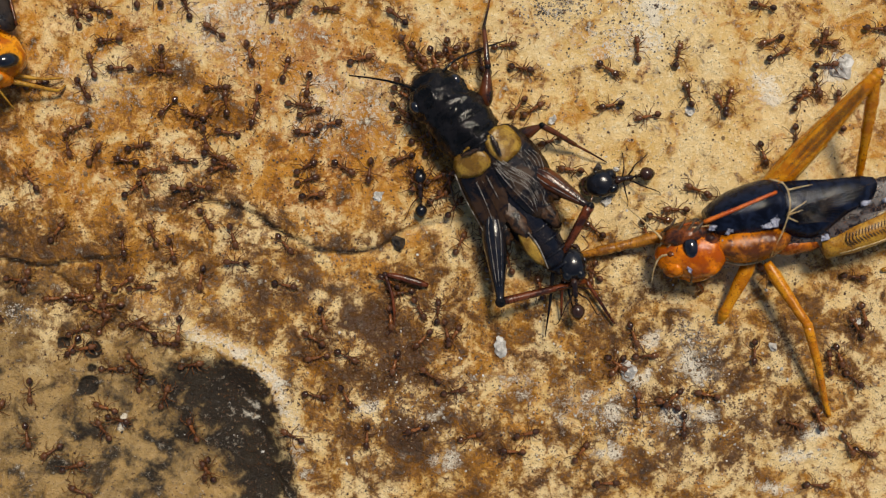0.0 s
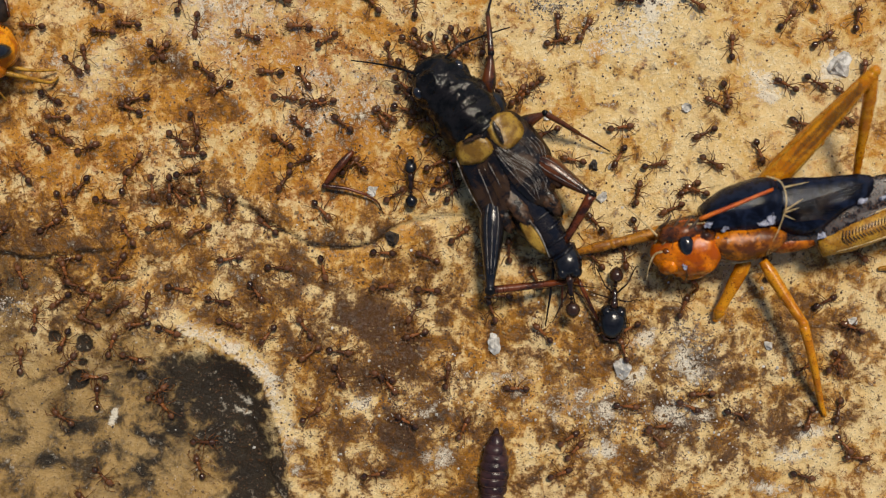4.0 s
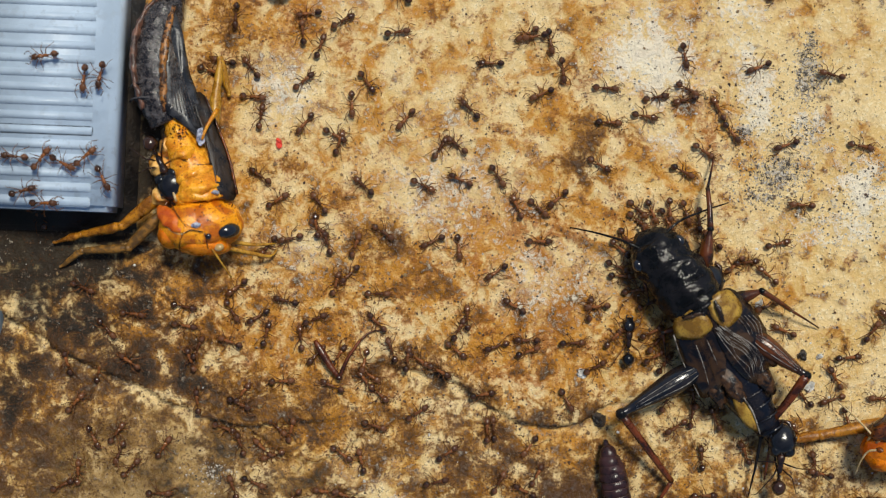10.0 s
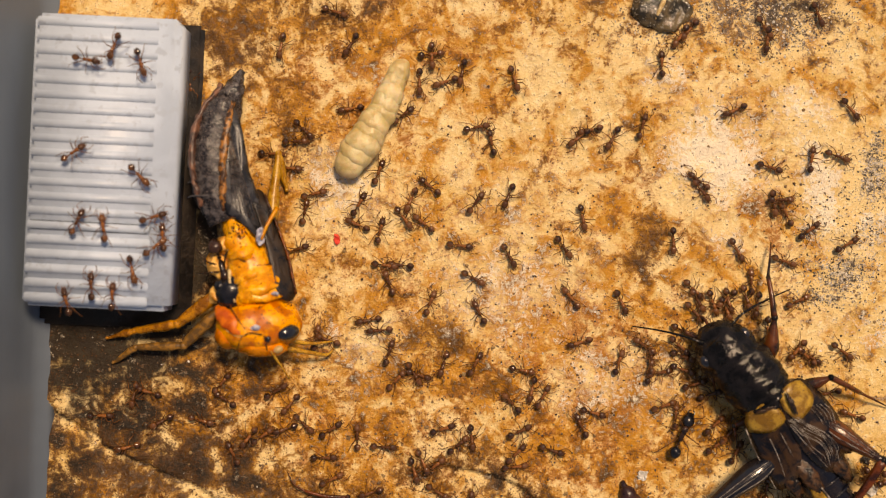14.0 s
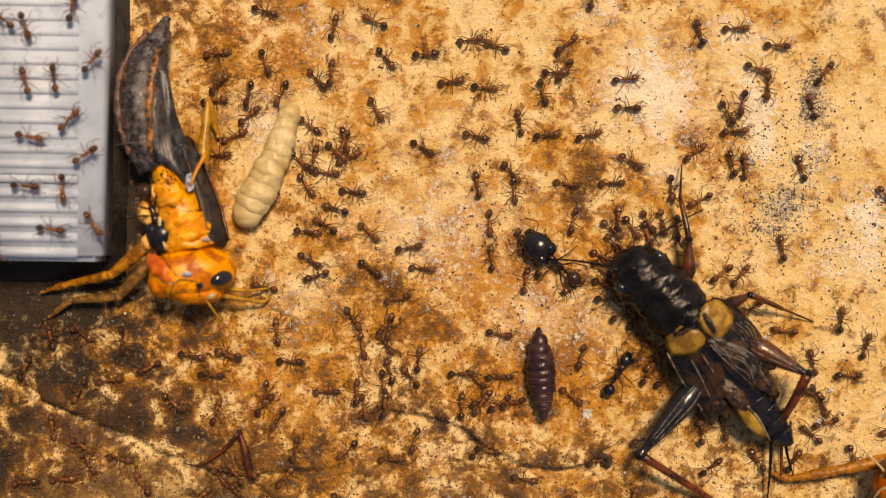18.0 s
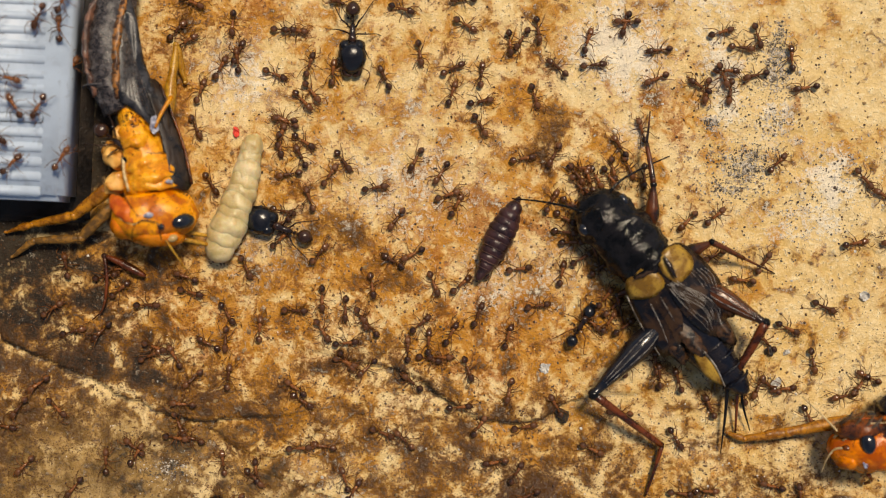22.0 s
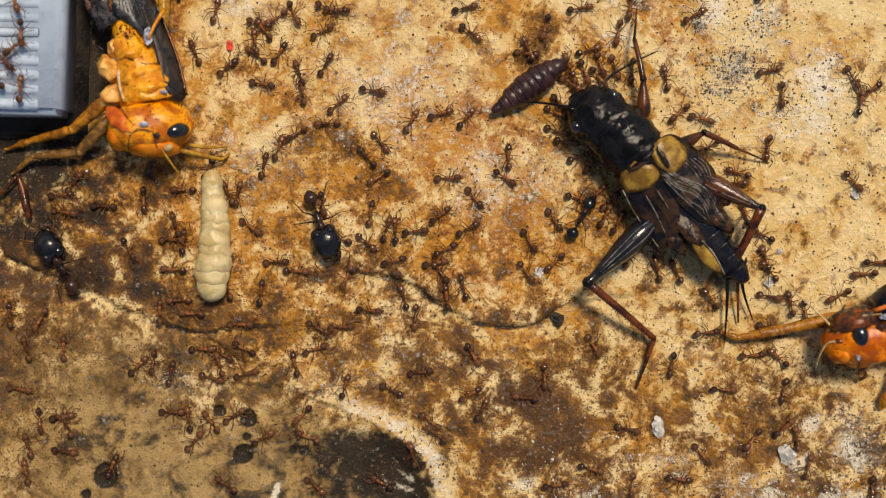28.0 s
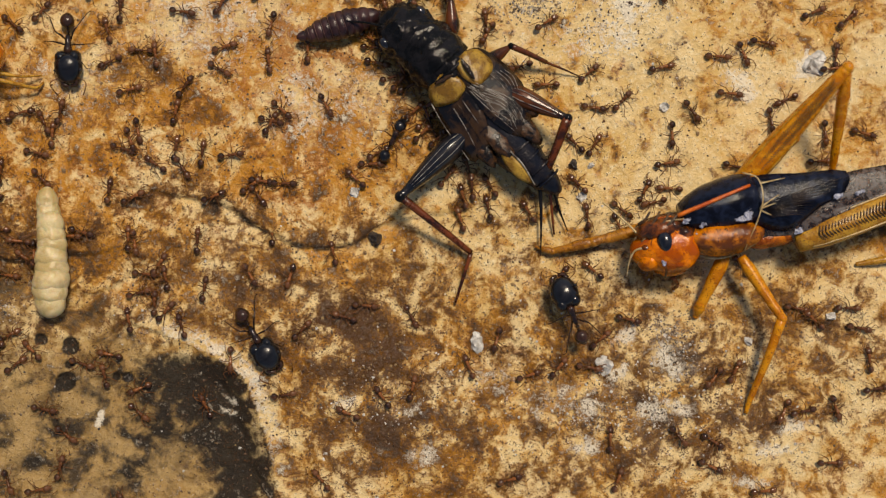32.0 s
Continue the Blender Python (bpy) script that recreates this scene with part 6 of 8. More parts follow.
    yield [(0, 16.8, 13.0, 50), (2, 19.4, 13.4, -0), (4.5, 19.5, 13.5, -10), (6, 26.5, 13.0, 4), (9, 25.6, 16.5, -141), (13, 26.2, 15.4, 5), (16.5, 26.9, 13.6, -13), (18, 24.2, 18.4, 184), (19, 24.2, 15.4, 15), (23, 21.8, 18.9, -152), (25, 20.8, 17.6, 196), (28, 19.6, 18.2, -74), (32, 18.2, 18.0, -66)]
    yield [(0, -28.4, 5.9, -76), (4.5, -25.7, 3.0, -107), (6, -27.8, 1.2, 178), (9, -19.4, -1.4, -148), (13, -34.8, 2.1, -103), (16.5, -25.0, 17.7, -82), (19, -3.8, 2.9, -60), (30, -8.3, 5.6, -31), (32, -7.2, 4.6, -37)]
    yield [(0, -22.5, 5.4, -149), (2, -24.8, 9.6, 76), (4.5, -22.5, 6.8, -101), (6, -22.2, 6.0, 174), (9, -18.0, 5.7, 74), (13, -19.2, 9.5, -45), (16.5, -22.9, 8.8, 7), (18, -20.0, 10.0, -121), (19, -18.2, 10.4, -81), (23, -19.6, 8.5, -130), (25, -22.5, 4.1, 5), (28, -20.4, 4.1, -14), (30, -18.8, -0.6, -82), (32, -15.2, -2.7, -109)]
    yield [(0, -17.6, 7.7, 89), (2, -13.6, 10.5, -127), (4.5, -16.2, 12.5, -142), (6, -20.0, 12.9, -7), (9, -17.4, 20.5, -133), (13, -19.5, 19.2, -54), (16.5, -18.8, 22.2, 91), (19, -19.6, 22.0, -81), (23, -19.0, 16.4, 172), (25, -19.5, 13.7, 162), (30, -21.4, 14.8, -40), (32, -24.8, 14.5, -43)]
    yield [(0, -13.0, 7.2, -99), (2, -11.9, 9.0, -92), (6, -12.4, 8.0, 1), (9, -17.3, 1.5, 17), (16.5, -16.8, 2.0, -97), (18, -13.6, -0.3, 190), (19, -14.7, -3.3, -80), (25, -12.7, -6.2, -93), (28, -23.6, -15.4, -91), (32, -22.3, -13.4, -94)]
    yield [(0, -6.1, 4.9, -88), (2, -6.0, 6.8, 190), (6, -7.6, 5.9, -87), (9, -19.7, -2.8, -78), (13, -20.1, -2.2, -53), (16.5, -12.7, 22.5, 173), (18, -14.8, 18.2, -97), (19, -12.8, 17.6, -91), (23, -11.1, 15.4, -13), (25, -11.6, 17.3, -88), (30, -13.4, 16.1, -0), (32, -9.5, 18.0, -16)]
    yield [(0, -4.8, 2.8, 3), (6, -4.4, 4.9, 171), (9, -4.6, 6.4, -152), (16.5, -7.9, 12.3, -118), (18, -8.0, 11.3, -82), (19, -10.0, 12.1, -75), (23, -6.9, 12.7, -89), (32, -7.3, 14.1, -101)]
    yield [(0, -1.3, 1.7, 162), (2, -1.0, -1.1, 167), (4.5, 3.6, -3.1, 171), (6, -11.7, 10.5, -97), (9, -14.2, 27.6, -135), (13, -12.5, 25.3, -16), (16.5, -14.7, 26.9, 8), (18, -15.4, 24.3, 12), (19, -15.9, 25.5, -104), (23, -15.7, 27.7, -1), (25, -13.4, 24.1, -144), (32, -11.1, 23.1, -168)]
    yield [(0, -0.9, 3.7, 170), (2, 6.2, 5.4, -33), (6, -3.0, 6.3, -107), (9, -2.1, 7.5, -37), (13, -1.7, 4.0, -89), (16.5, -1.1, 3.4, -149), (18, 2.2, 9.8, 2), (19, 2.3, 10.8, -98), (23, 2.4, 10.4, -15), (25, 2.2, 11.2, 181), (30, 0.8, 10.0, -8), (32, -2.4, 14.8, -33)]
    yield [(0, 3.9, 2.6, -98), (2, 3.3, 2.6, -97), (6, 2.8, 3.4, -87), (9, 5.9, 13.2, -127), (13, 13.4, 6.6, 88), (16.5, 13.9, 7.5, 12), (19, 10.9, 5.7, 178), (23, 15.0, 13.0, -144), (25, 23.6, 15.9, -104), (28, 29.3, 14.6, 10), (32, 30.6, 11.6, 4)]
    yield [(0, 5.3, 1.5, -75), (2, 6.1, 1.2, -92), (4.5, 6.4, 2.3, -87), (6, -0.3, 2.4, -93), (9, -4.9, -9.4, 189), (18, -0.0, -4.6, -131), (19, -0.4, -2.2, -153), (23, 4.2, 1.9, 8), (25, 5.8, -0.1, -145), (32, 4.7, 1.6, -134)]
    yield [(0, 7.7, 0.0, -80), (2, 7.5, 1.5, 18), (6, 8.7, 2.4, 187), (9, 8.1, 7.1, -79), (13, 6.5, 7.4, -104), (16.5, 3.7, 6.5, -147), (18, 6.3, 7.0, -10), (19, 10.2, 3.7, -17), (25, 9.9, 2.3, -144), (30, 9.9, 6.8, -93), (32, 8.3, 8.7, -3)]
    yield [(0, -4.6, -0.7, 78), (4.5, -12.1, -8.7, -143), (6, -9.0, 1.4, 189), (9, -12.3, -3.5, 11), (13, -10.5, -1.9, 166), (16.5, 0.3, 18.4, 76), (18, 0.6, 18.7, 9), (19, -1.1, 18.7, -104), (23, -2.9, 15.5, -73), (25, -10.3, 23.1, -99), (32, -11.7, 23.5, -77)]
    yield [(0, -16.1, -2.1, -79), (2, -24.1, -2.8, 86), (4.5, -27.6, -2.1, -91), (6, -26.1, -5.4, 10), (9, -26.0, -4.9, 4), (13, -25.5, -4.8, -101), (18, -22.6, -2.3, -93), (19, -27.7, 0.4, -80), (23, -24.6, -4.0, 7), (28, -20.8, -11.6, -8), (30, -19.6, -12.1, -82), (32, -20.7, -12.9, -108)]
    yield [(0, -17.2, -3.8, 77), (2, -19.3, -4.7, -117), (4.5, -22.8, -8.1, 177), (6, -23.6, 0.8, -120), (9, -25.7, -1.8, 6), (13, -29.7, -4.3, -106), (18, -32.2, -3.9, -93), (19, -38.7, -3.7, -77), (23, -41.0, -5.9, -107), (25, -41.0, -4.4, -104), (28, -37.2, -5.9, -150), (32, -39.3, -2.0, -153)]
    yield [(0, -14.1, -5.0, -86), (2, -15.8, -5.9, 197), (4.5, -15.5, -4.8, -18), (6, -12.4, 3.5, -5), (9, -15.5, 4.6, -103), (13, -13.0, 11.5, -4), (16.5, -13.0, 10.9, -87), (18, -12.8, 13.4, -131), (19, -13.4, 15.2, -95), (23, -13.1, 13.3, 10), (25, -15.0, 11.0, -16), (28, -11.3, 11.7, -48), (30, -11.7, 6.3, 17), (32, -10.6, 8.6, 4)]
    yield [(0, -9.9, -4.0, 77), (2, -9.3, -0.5, -138), (4.5, -17.4, 2.2, -4), (6, -18.0, 3.2, -1), (9, -19.0, 3.9, 166), (13, -21.8, 23.2, 16), (16.5, -22.6, 23.5, -150), (23, -15.6, 17.4, -95), (25, -17.1, 17.2, -81), (30, -19.3, 18.3, -6), (32, -18.4, 17.3, -22)]
    yield [(0, -6.7, -3.4, -108), (4.5, -7.8, -2.2, 4), (6, -5.5, -3.8, -4), (9, -0.3, -3.0, -49), (16.5, -3.8, 0.6, -82), (18, -6.8, -2.4, -8), (19, -2.7, -5.3, -16), (25, -3.8, -7.5, 4), (28, -4.1, -4.0, 1), (30, -6.0, -8.0, 184), (32, -8.5, -3.1, -10)]
    yield [(0, -5.7, -4.9, 103), (2, 4.3, -13.8, 61), (4.5, -6.1, -17.8, -3), (6, 9.0, -23.7, -107), (9, 7.9, -22.3, -17), (19, 10.3, -20.3, -31), (23, 7.2, -20.8, -142), (25, 6.0, -18.4, 187), (28, 4.9, -24.2, -59), (30, 5.4, -19.7, 162), (32, 0.2, -18.8, -152)]
    yield [(0, -8.6, -7.2, -100), (4.5, -6.9, -8.4, 192), (6, -2.8, -8.3, 15), (9, -2.4, -6.6, -105), (13, -2.0, -5.7, 173), (16.5, 8.5, 14.6, -101), (18, 5.6, 12.1, 187), (19, 0.3, 1.6, -50), (23, -0.3, 1.1, 182), (25, 0.3, 2.2, -1), (28, 2.2, 2.6, -88), (30, 5.0, 4.8, 167), (32, 3.4, 7.5, 4)]
    yield [(0, -10.3, -7.5, 80), (2, -9.9, -6.4, -40), (4.5, -9.3, -6.3, -93), (6, -9.4, -7.3, 179), (9, -8.4, -9.1, 86), (13, -7.6, -3.8, 87), (16.5, -7.2, -6.9, -136), (18, -10.3, -3.8, 15), (19, -5.8, -7.3, -100), (23, -8.7, -10.0, -75), (25, -7.9, -11.6, -85), (28, -7.6, -13.7, -96), (30, -7.4, -15.0, -34), (32, -10.3, -19.2, 8)]
    yield [(0, 4.7, -6.9, -73), (2, 5.2, -6.5, -141), (4.5, 2.4, -7.6, -75), (6, -4.7, 16.3, -46), (9, -4.7, 18.8, -9), (13, -3.6, 17.7, -151), (16.5, -2.4, 18.4, -91), (18, 0.3, 24.8, -105), (19, 1.6, 26.2, -74), (32, 1.1, 28.5, -54)]
    yield [(0, 9.3, -5.3, -122), (2, 10.8, -5.3, -90), (6, 10.8, -6.7, -4), (9, 11.7, -7.6, 192), (16.5, 15.3, 9.5, -99), (18, 8.9, 24.8, -84), (19, 6.4, 23.2, -85), (28, 4.4, 23.5, -77), (30, 5.1, 16.6, -30), (32, 2.4, 16.6, -29)]
    yield [(0, 12.7, -5.7, 172), (2, 9.5, -3.5, 82), (6, 13.9, -7.4, 13), (13, 14.9, 3.6, -78), (16.5, 16.0, 2.7, -76), (18, 13.0, -2.0, 164), (19, 10.6, -1.8, 175), (25, 14.4, -1.1, -60), (32, 16.6, -4.3, -63)]
    yield [(0, 17.0, -4.4, 107), (2, 11.6, -1.8, -91), (6, 9.1, 0.3, 5), (9, 7.1, -5.5, 167), (16.5, 5.4, -2.1, -79), (18, 4.4, -7.7, -73), (19, 4.5, -9.4, 197), (25, 3.8, -8.8, -140), (28, 4.3, -11.0, 15), (32, 4.7, -7.7, -94)]
    yield [(0, 17.9, -7.3, 1), (2, 13.4, -10.9, -80), (4.5, 16.9, -9.3, 5), (6, 16.3, -8.4, -146), (9, 15.2, -11.8, -136), (16.5, 13.9, 13.3, -95), (18, 16.7, 18.9, -89), (19, 18.0, 24.9, -46), (23, 13.5, 28.4, -92), (25, 16.2, 29.6, -90), (32, 13.9, 26.2, -96)]
    yield [(0, 5.3, -8.7, -84), (2, 6.8, -11.4, -125), (6, 7.3, -10.8, -151), (9, 5.7, -9.3, -130), (16.5, 12.6, 11.6, 175), (18, 7.7, 9.0, 7), (19, -0.7, 5.7, 101), (32, -8.4, 1.5, -15)]
    yield [(0, -8.0, -11.1, -146), (2, -3.0, -11.2, 13), (4.5, -4.2, -11.3, -17), (6, -3.5, -13.2, -98), (9, -7.0, -14.7, -107), (18, -7.3, -12.0, 163), (19, -5.8, -16.3, -45), (23, -6.6, -17.5, -142), (28, -11.1, -15.8, -88), (32, -13.1, -18.4, -97)]
    yield [(0, -4.6, -13.3, 196), (2, -5.8, -12.1, 190), (4.5, -8.1, -13.6, -5), (6, -10.8, -16.3, -1), (9, -12.6, -16.1, -146), (18, -10.4, -14.4, -88), (19, -10.2, -19.7, 190), (23, -14.1, -19.0, 196), (25, -24.3, -20.1, -103), (28, -27.2, -22.0, -106), (30, -27.4, -31.2, 197), (32, -27.1, -44.9, -81)]
    yield [(0, -18.2, -13.9, 187), (2, -26.4, -8.4, -98), (4.5, -24.6, -10.1, 166), (6, -29.6, -13.8, 2), (9, -33.4, -14.1, -5), (19, -40.0, -1.7, 174), (23, -38.0, 0.0, -3), (28, -45.6, 0.7, -85), (32, -47.1, 1.5, -89)]
    yield [(0, -14.4, -13.3, 17), (4.5, -12.9, -12.8, -88), (9, -11.9, -11.9, -132), (16.5, -11.3, -11.0, -94), (18, -10.2, 2.0, 168), (19, -11.7, 0.8, -49), (23, -16.6, 14.3, -126), (28, -15.5, 13.1, 8), (32, -16.5, 11.9, 12)]
    yield [(0, -12.3, -14.8, 194), (4.5, -17.1, -13.8, -6), (6, -36.2, -5.7, 163), (9, -37.0, -3.6, -95), (13, -33.8, -4.1, -83), (16.5, -36.9, -8.2, -94), (19, -36.6, -6.4, -150), (23, -33.5, -7.5, -96), (25, -32.7, -9.8, -14), (28, -33.4, -14.0, -2), (32, -31.6, -15.7, -10)]
    yield [(0, 1.7, -14.5, -142), (2, 0.4, -12.7, 175), (4.5, 0.9, -13.4, 4), (6, 10.4, -14.3, -123), (9, 11.3, -12.1, 194), (18, 15.0, -15.0, -75), (19, 16.1, -15.5, -92), (25, 14.2, -12.1, -120), (28, 11.9, -8.9, -143), (30, 13.2, -6.1, -48), (32, 15.6, -5.6, -92)]
    yield [(0, -4.0, -16.8, 85), (2, -1.5, -17.9, 96), (4.5, 2.5, -18.3, -79), (6, 9.7, -17.8, -84), (9, 3.3, -16.7, -17), (19, 0.0, -13.1, -94), (23, -3.2, -10.6, -95), (25, -3.7, -11.6, -103), (28, -3.1, -12.3, 15), (32, -6.2, -14.7, -4)]
    yield [(0, -8.6, -18.4, 168), (2, -9.6, -20.8, 130), (4.5, -11.0, -20.5, -85), (6, -10.5, -21.9, -106), (9, -13.3, -9.8, 178), (18, -11.0, -7.9, -7), (19, -12.7, -6.0, -1), (23, -10.1, -9.3, -129), (25, -10.7, -7.5, -105), (28, -8.3, -8.8, -93), (30, -9.8, -10.4, -37), (32, -14.2, -8.9, -65)]
    yield [(0, 1.5, -19.7, -103), (2, 0.2, -21.1, -8), (4.5, -1.3, -21.0, 191), (6, -1.8, -17.0, -80), (9, -3.4, -20.6, -91), (19, -1.4, -7.0, 1), (23, -0.5, -5.7, -7), (25, -0.4, -3.3, -57), (32, 3.3, -0.3, -33)]
    yield [(0, -30.6, -18.5, -16), (2, -30.9, -7.5, 75), (4.5, -17.0, -9.9, -105), (6, -24.9, 7.1, -97), (9, -25.0, 7.1, -74), (13, -27.3, 4.4, -88), (16.5, -25.7, 12.9, -6), (18, -20.3, 13.4, -98), (19, -23.0, 7.0, -0), (23, -23.4, 9.4, 175), (25, -25.2, 4.7, -74), (28, -23.6, 0.6, -14), (30, -24.3, 1.9, -84), (32, -22.7, 1.9, -16)]
    yield [(0, -23.7, -20.4, 83), (2, -26.0, -18.9, 9), (4.5, -23.8, -18.1, 16), (6, -21.6, -16.2, -75), (9, -22.4, -16.9, -12), (18, -23.4, -16.7, -41), (19, -21.5, -9.5, -74), (23, -21.2, -3.6, -91), (25, -21.7, -4.2, -85), (28, -22.2, -3.2, -125), (30, -24.4, -1.9, -81), (32, -23.8, -0.9, -6)]
    yield [(0, -16.7, -19.6, -86), (4.5, -18.2, -17.2, -87), (6, -15.0, -17.7, -13), (9, -16.8, -10.9, 13), (16.5, -20.9, -12.3, -52), (18, -22.0, -13.2, -14), (19, -19.8, -11.2, 165), (23, -14.9, -14.2, -127), (28, -13.9, -15.8, -118), (30, -12.7, -27.1, 1), (32, -11.8, -22.3, -4)]
    yield [(0, -22.3, -22.2, -108), (2, -21.9, -23.6, -84), (4.5, -22.1, -22.3, 3), (6, -25.2, -23.2, -87), (9, -23.9, -10.6, -87), (16.5, -25.0, -10.3, -17), (18, -23.9, 1.2, 5), (19, -22.3, 2.9, 7), (23, -17.9, 7.1, -95), (30, -18.7, 5.7, -3), (32, -14.2, 4.5, -76)]
    yield [(0, -17.8, -24.1, -84), (4.5, -18.7, -22.4, -58), (6, -41.2, -21.0, -141), (9, -42.1, -22.6, -103), (18, -47.3, -14.3, -146), (19, -47.9, -11.6, -1), (23, -51.2, -15.9, 1), (25, -49.5, -16.2, -138), (28, -49.9, -18.5, 15), (32, -48.6, -17.9, 23)]
    yield [(0, -11.6, -24.6, 174), (2, -10.8, -26.0, 187), (4.5, -12.5, -25.6, -95), (19, -15.7, -12.2, 172), (23, -16.9, -12.1, 16), (28, -16.6, -8.8, -92), (30, -16.8, -11.8, -90), (32, -14.8, -14.1, -3)]
    yield [(0, -13.7, -26.6, -97), (2, -5.8, -21.9, -83), (4.5, -5.9, -22.3, -119), (6, -7.1, -24.7, -145), (9, -5.5, -24.9, -108), (19, 3.7, -2.5, -125), (23, 5.6, -2.9, -2), (30, 4.2, -4.0, -77), (32, 3.3, 0.2, -105)]
    yield [(0, -23.9, -27.0, -79), (2, -25.7, -30.1, 100), (4.5, -29.1, -22.8, -133), (6, -34.3, -28.0, -13), (9, -38.3, -19.4, -76), (19, -40.7, -17.1, -8), (23, -28.5, -18.8, -81), (25, -28.5, -18.1, -0), (28, -28.5, -18.5, -89), (32, -30.3, -18.0, -99)]
    yield [(0, -20.5, -29.6, -91), (2, -17.9, -28.2, -91), (4.5, -16.8, -29.3, -121), (6, -20.3, -30.2, 98), (9, -34.1, -11.3, -93), (13, -38.5, 1.2, -7), (16.5, -37.9, 0.6, -124), (18, -30.1, -1.5, -106), (19, -31.2, 0.1, -87), (23, -29.4, -0.6, -108), (30, -26.4, 5.4, -103), (32, -27.6, 2.1, -82)]
    yield [(0, -17.0, -31.4, -7), (4.5, -14.2, -22.1, -5), (6, -12.3, -22.6, 191), (9, -19.7, -7.4, 91), (13, -18.6, -6.3, -95), (18, -18.2, -6.1, -89), (19, -18.1, -4.0, -83), (23, -17.1, -2.5, -103), (28, -19.1, -7.7, -88), (30, -20.9, -8.6, -96), (32, -17.0, -8.1, -11)]
    yield [(0, -30.3, -31.8, 179), (6, -30.1, -28.1, -119), (9, -29.4, -24.7, -8), (19, -34.5, -21.1, 1), (23, -36.8, -19.2, -92), (25, -36.1, -17.4, -31), (28, -32.1, -26.2, -91), (30, -31.5, -25.9, -77), (32, -29.3, -29.3, -56)]
    yield [(0, -30.8, -37.3, 187), (2, -31.6, -40.1, -18), (6, -40.5, -27.3, 83), (9, -39.6, -28.6, -100), (25, -39.8, -20.2, 2), (28, -45.7, -26.8, -81), (32, -44.3, -23.8, -92)]
    yield [(0, -27.7, -39.5, 119), (2, -26.6, -39.5, 2), (6, -44.0, -23.1, -12), (9, -40.4, -24.7, -99), (23, -21.3, -22.8, -147), (25, -22.2, -21.4, -143), (28, -23.0, -21.7, -74), (30, -24.6, -35.4, -99), (32, -23.4, -38.0, -128)]
    yield [(0, -25.7, -41.7, -73), (2, -21.8, -42.1, 81), (4.5, -20.6, -43.8, -99), (28, -20.9, -29.7, -58), (30, -15.5, -27.8, -106), (32, -18.4, -31.2, 13)]
    yield [(0, -19.9, -35.9, -107), (23, -26.4, -25.3, -105), (25, -29.8, -23.6, -89), (28, -32.1, -21.6, -13), (32, -33.2, -22.7, 10)]
    yield [(0, -10.7, -29.5, -81), (2, -5.5, -25.4, -7), (4.5, -4.2, -24.8, -118), (6, -2.9, -26.8, 11), (9, 3.6, -23.1, -81), (19, 0.4, -21.7, -103), (23, -4.5, -17.1, -72), (25, -1.6, -13.7, -147), (28, -1.7, -14.4, 176), (30, -5.0, -16.1, -12), (32, -13.9, -20.8, -76)]
    yield [(0, 14.8, -19.8, 57), (2, 14.0, -14.8, -128), (4.5, 14.7, -16.9, -88), (6, 13.5, -15.7, -83), (9, 1.1, -11.8, -76), (16.5, 1.0, -13.7, -83), (18, 1.3, -13.5, -101), (19, 1.7, -14.2, -106), (25, 4.6, -13.9, -135), (28, 2.2, -12.3, 5), (32, 3.1, -14.0, -2)]
    yield [(0, 18.2, -23.0, -152), (2, 21.6, -19.2, -136), (4.5, 20.2, -17.0, -148), (6, 19.4, -15.8, -2), (9, 26.1, -15.9, 175), (18, 20.5, -12.3, -77), (19, 22.3, -14.8, -3), (25, 23.9, -14.1, 174), (28, 44.5, -13.2, 13), (30, 49.5, -13.5, -107), (32, 46.7, -12.2, -129)]
    yield [(0, 21.6, -25.9, 190), (2, 29.1, -25.8, 95), (4.5, 28.0, -24.1, -4), (23, 30.6, -24.0, -96), (28, 34.1, -16.6, -83), (30, 34.1, -18.2, -94), (32, 27.1, -10.2, 13)]
    yield [(0, 20.6, -23.8, -5), (2, 22.6, -20.7, -124), (4.5, 30.5, -22.7, -2), (9, 28.6, -20.1, 16), (19, 28.5, -15.4, -87), (25, 30.8, -18.9, -104), (28, 29.9, -20.4, 168), (30, 29.9, -12.2, -100), (32, 30.2, -11.7, 11)]
    yield [(0, 14.7, -24.0, 183), (2, 9.7, -20.6, 5), (4.5, 15.6, -21.0, 4), (6, 17.7, -22.7, -73), (23, 19.5, -18.6, -133), (28, 20.2, -18.0, -148), (32, 26.7, -13.0, 15)]
    yield [(0, 15.2, -29.6, 162), (4.5, 15.0, -33.1, -104), (6, 18.3, -30.4, 198), (32, 20.0, -33.8, -16)]
    yield [(0, 8.8, -33.6, -151), (2, 4.7, -22.2, 183), (4.5, -0.4, -27.3, 184), (6, 0.9, -25.4, -78), (9, 2.3, -27.3, -82), (23, -10.6, -24.4, -74), (25, -17.4, -25.5, 190), (28, -16.7, -20.6, 11), (30, -18.3, -25.0, -91), (32, -15.0, -24.3, 7)]
    yield [(0, 4.9, -33.5, -101), (2, 6.7, -26.5, 187), (4.5, 9.5, -32.7, -153), (6, 10.3, -30.3, 98), (9, 9.3, -29.4, -75), (25, 10.5, -20.4, -132), (28, -1.3, -21.4, -83), (30, -4.3, -19.6, -0), (32, -5.5, -20.7, -12)]
    yield [(0, 2.3, -38.6, 61), (6, 6.8, -35.5, -151), (28, -2.1, -31.8, 10), (30, 1.5, -31.8, -78), (32, 3.9, -34.0, -83)]
    yield [(0, -9.0, -42.5, 169), (28, -4.8, -23.5, -117), (30, -9.9, -24.4, 10), (32, -8.4, -25.2, 16)]
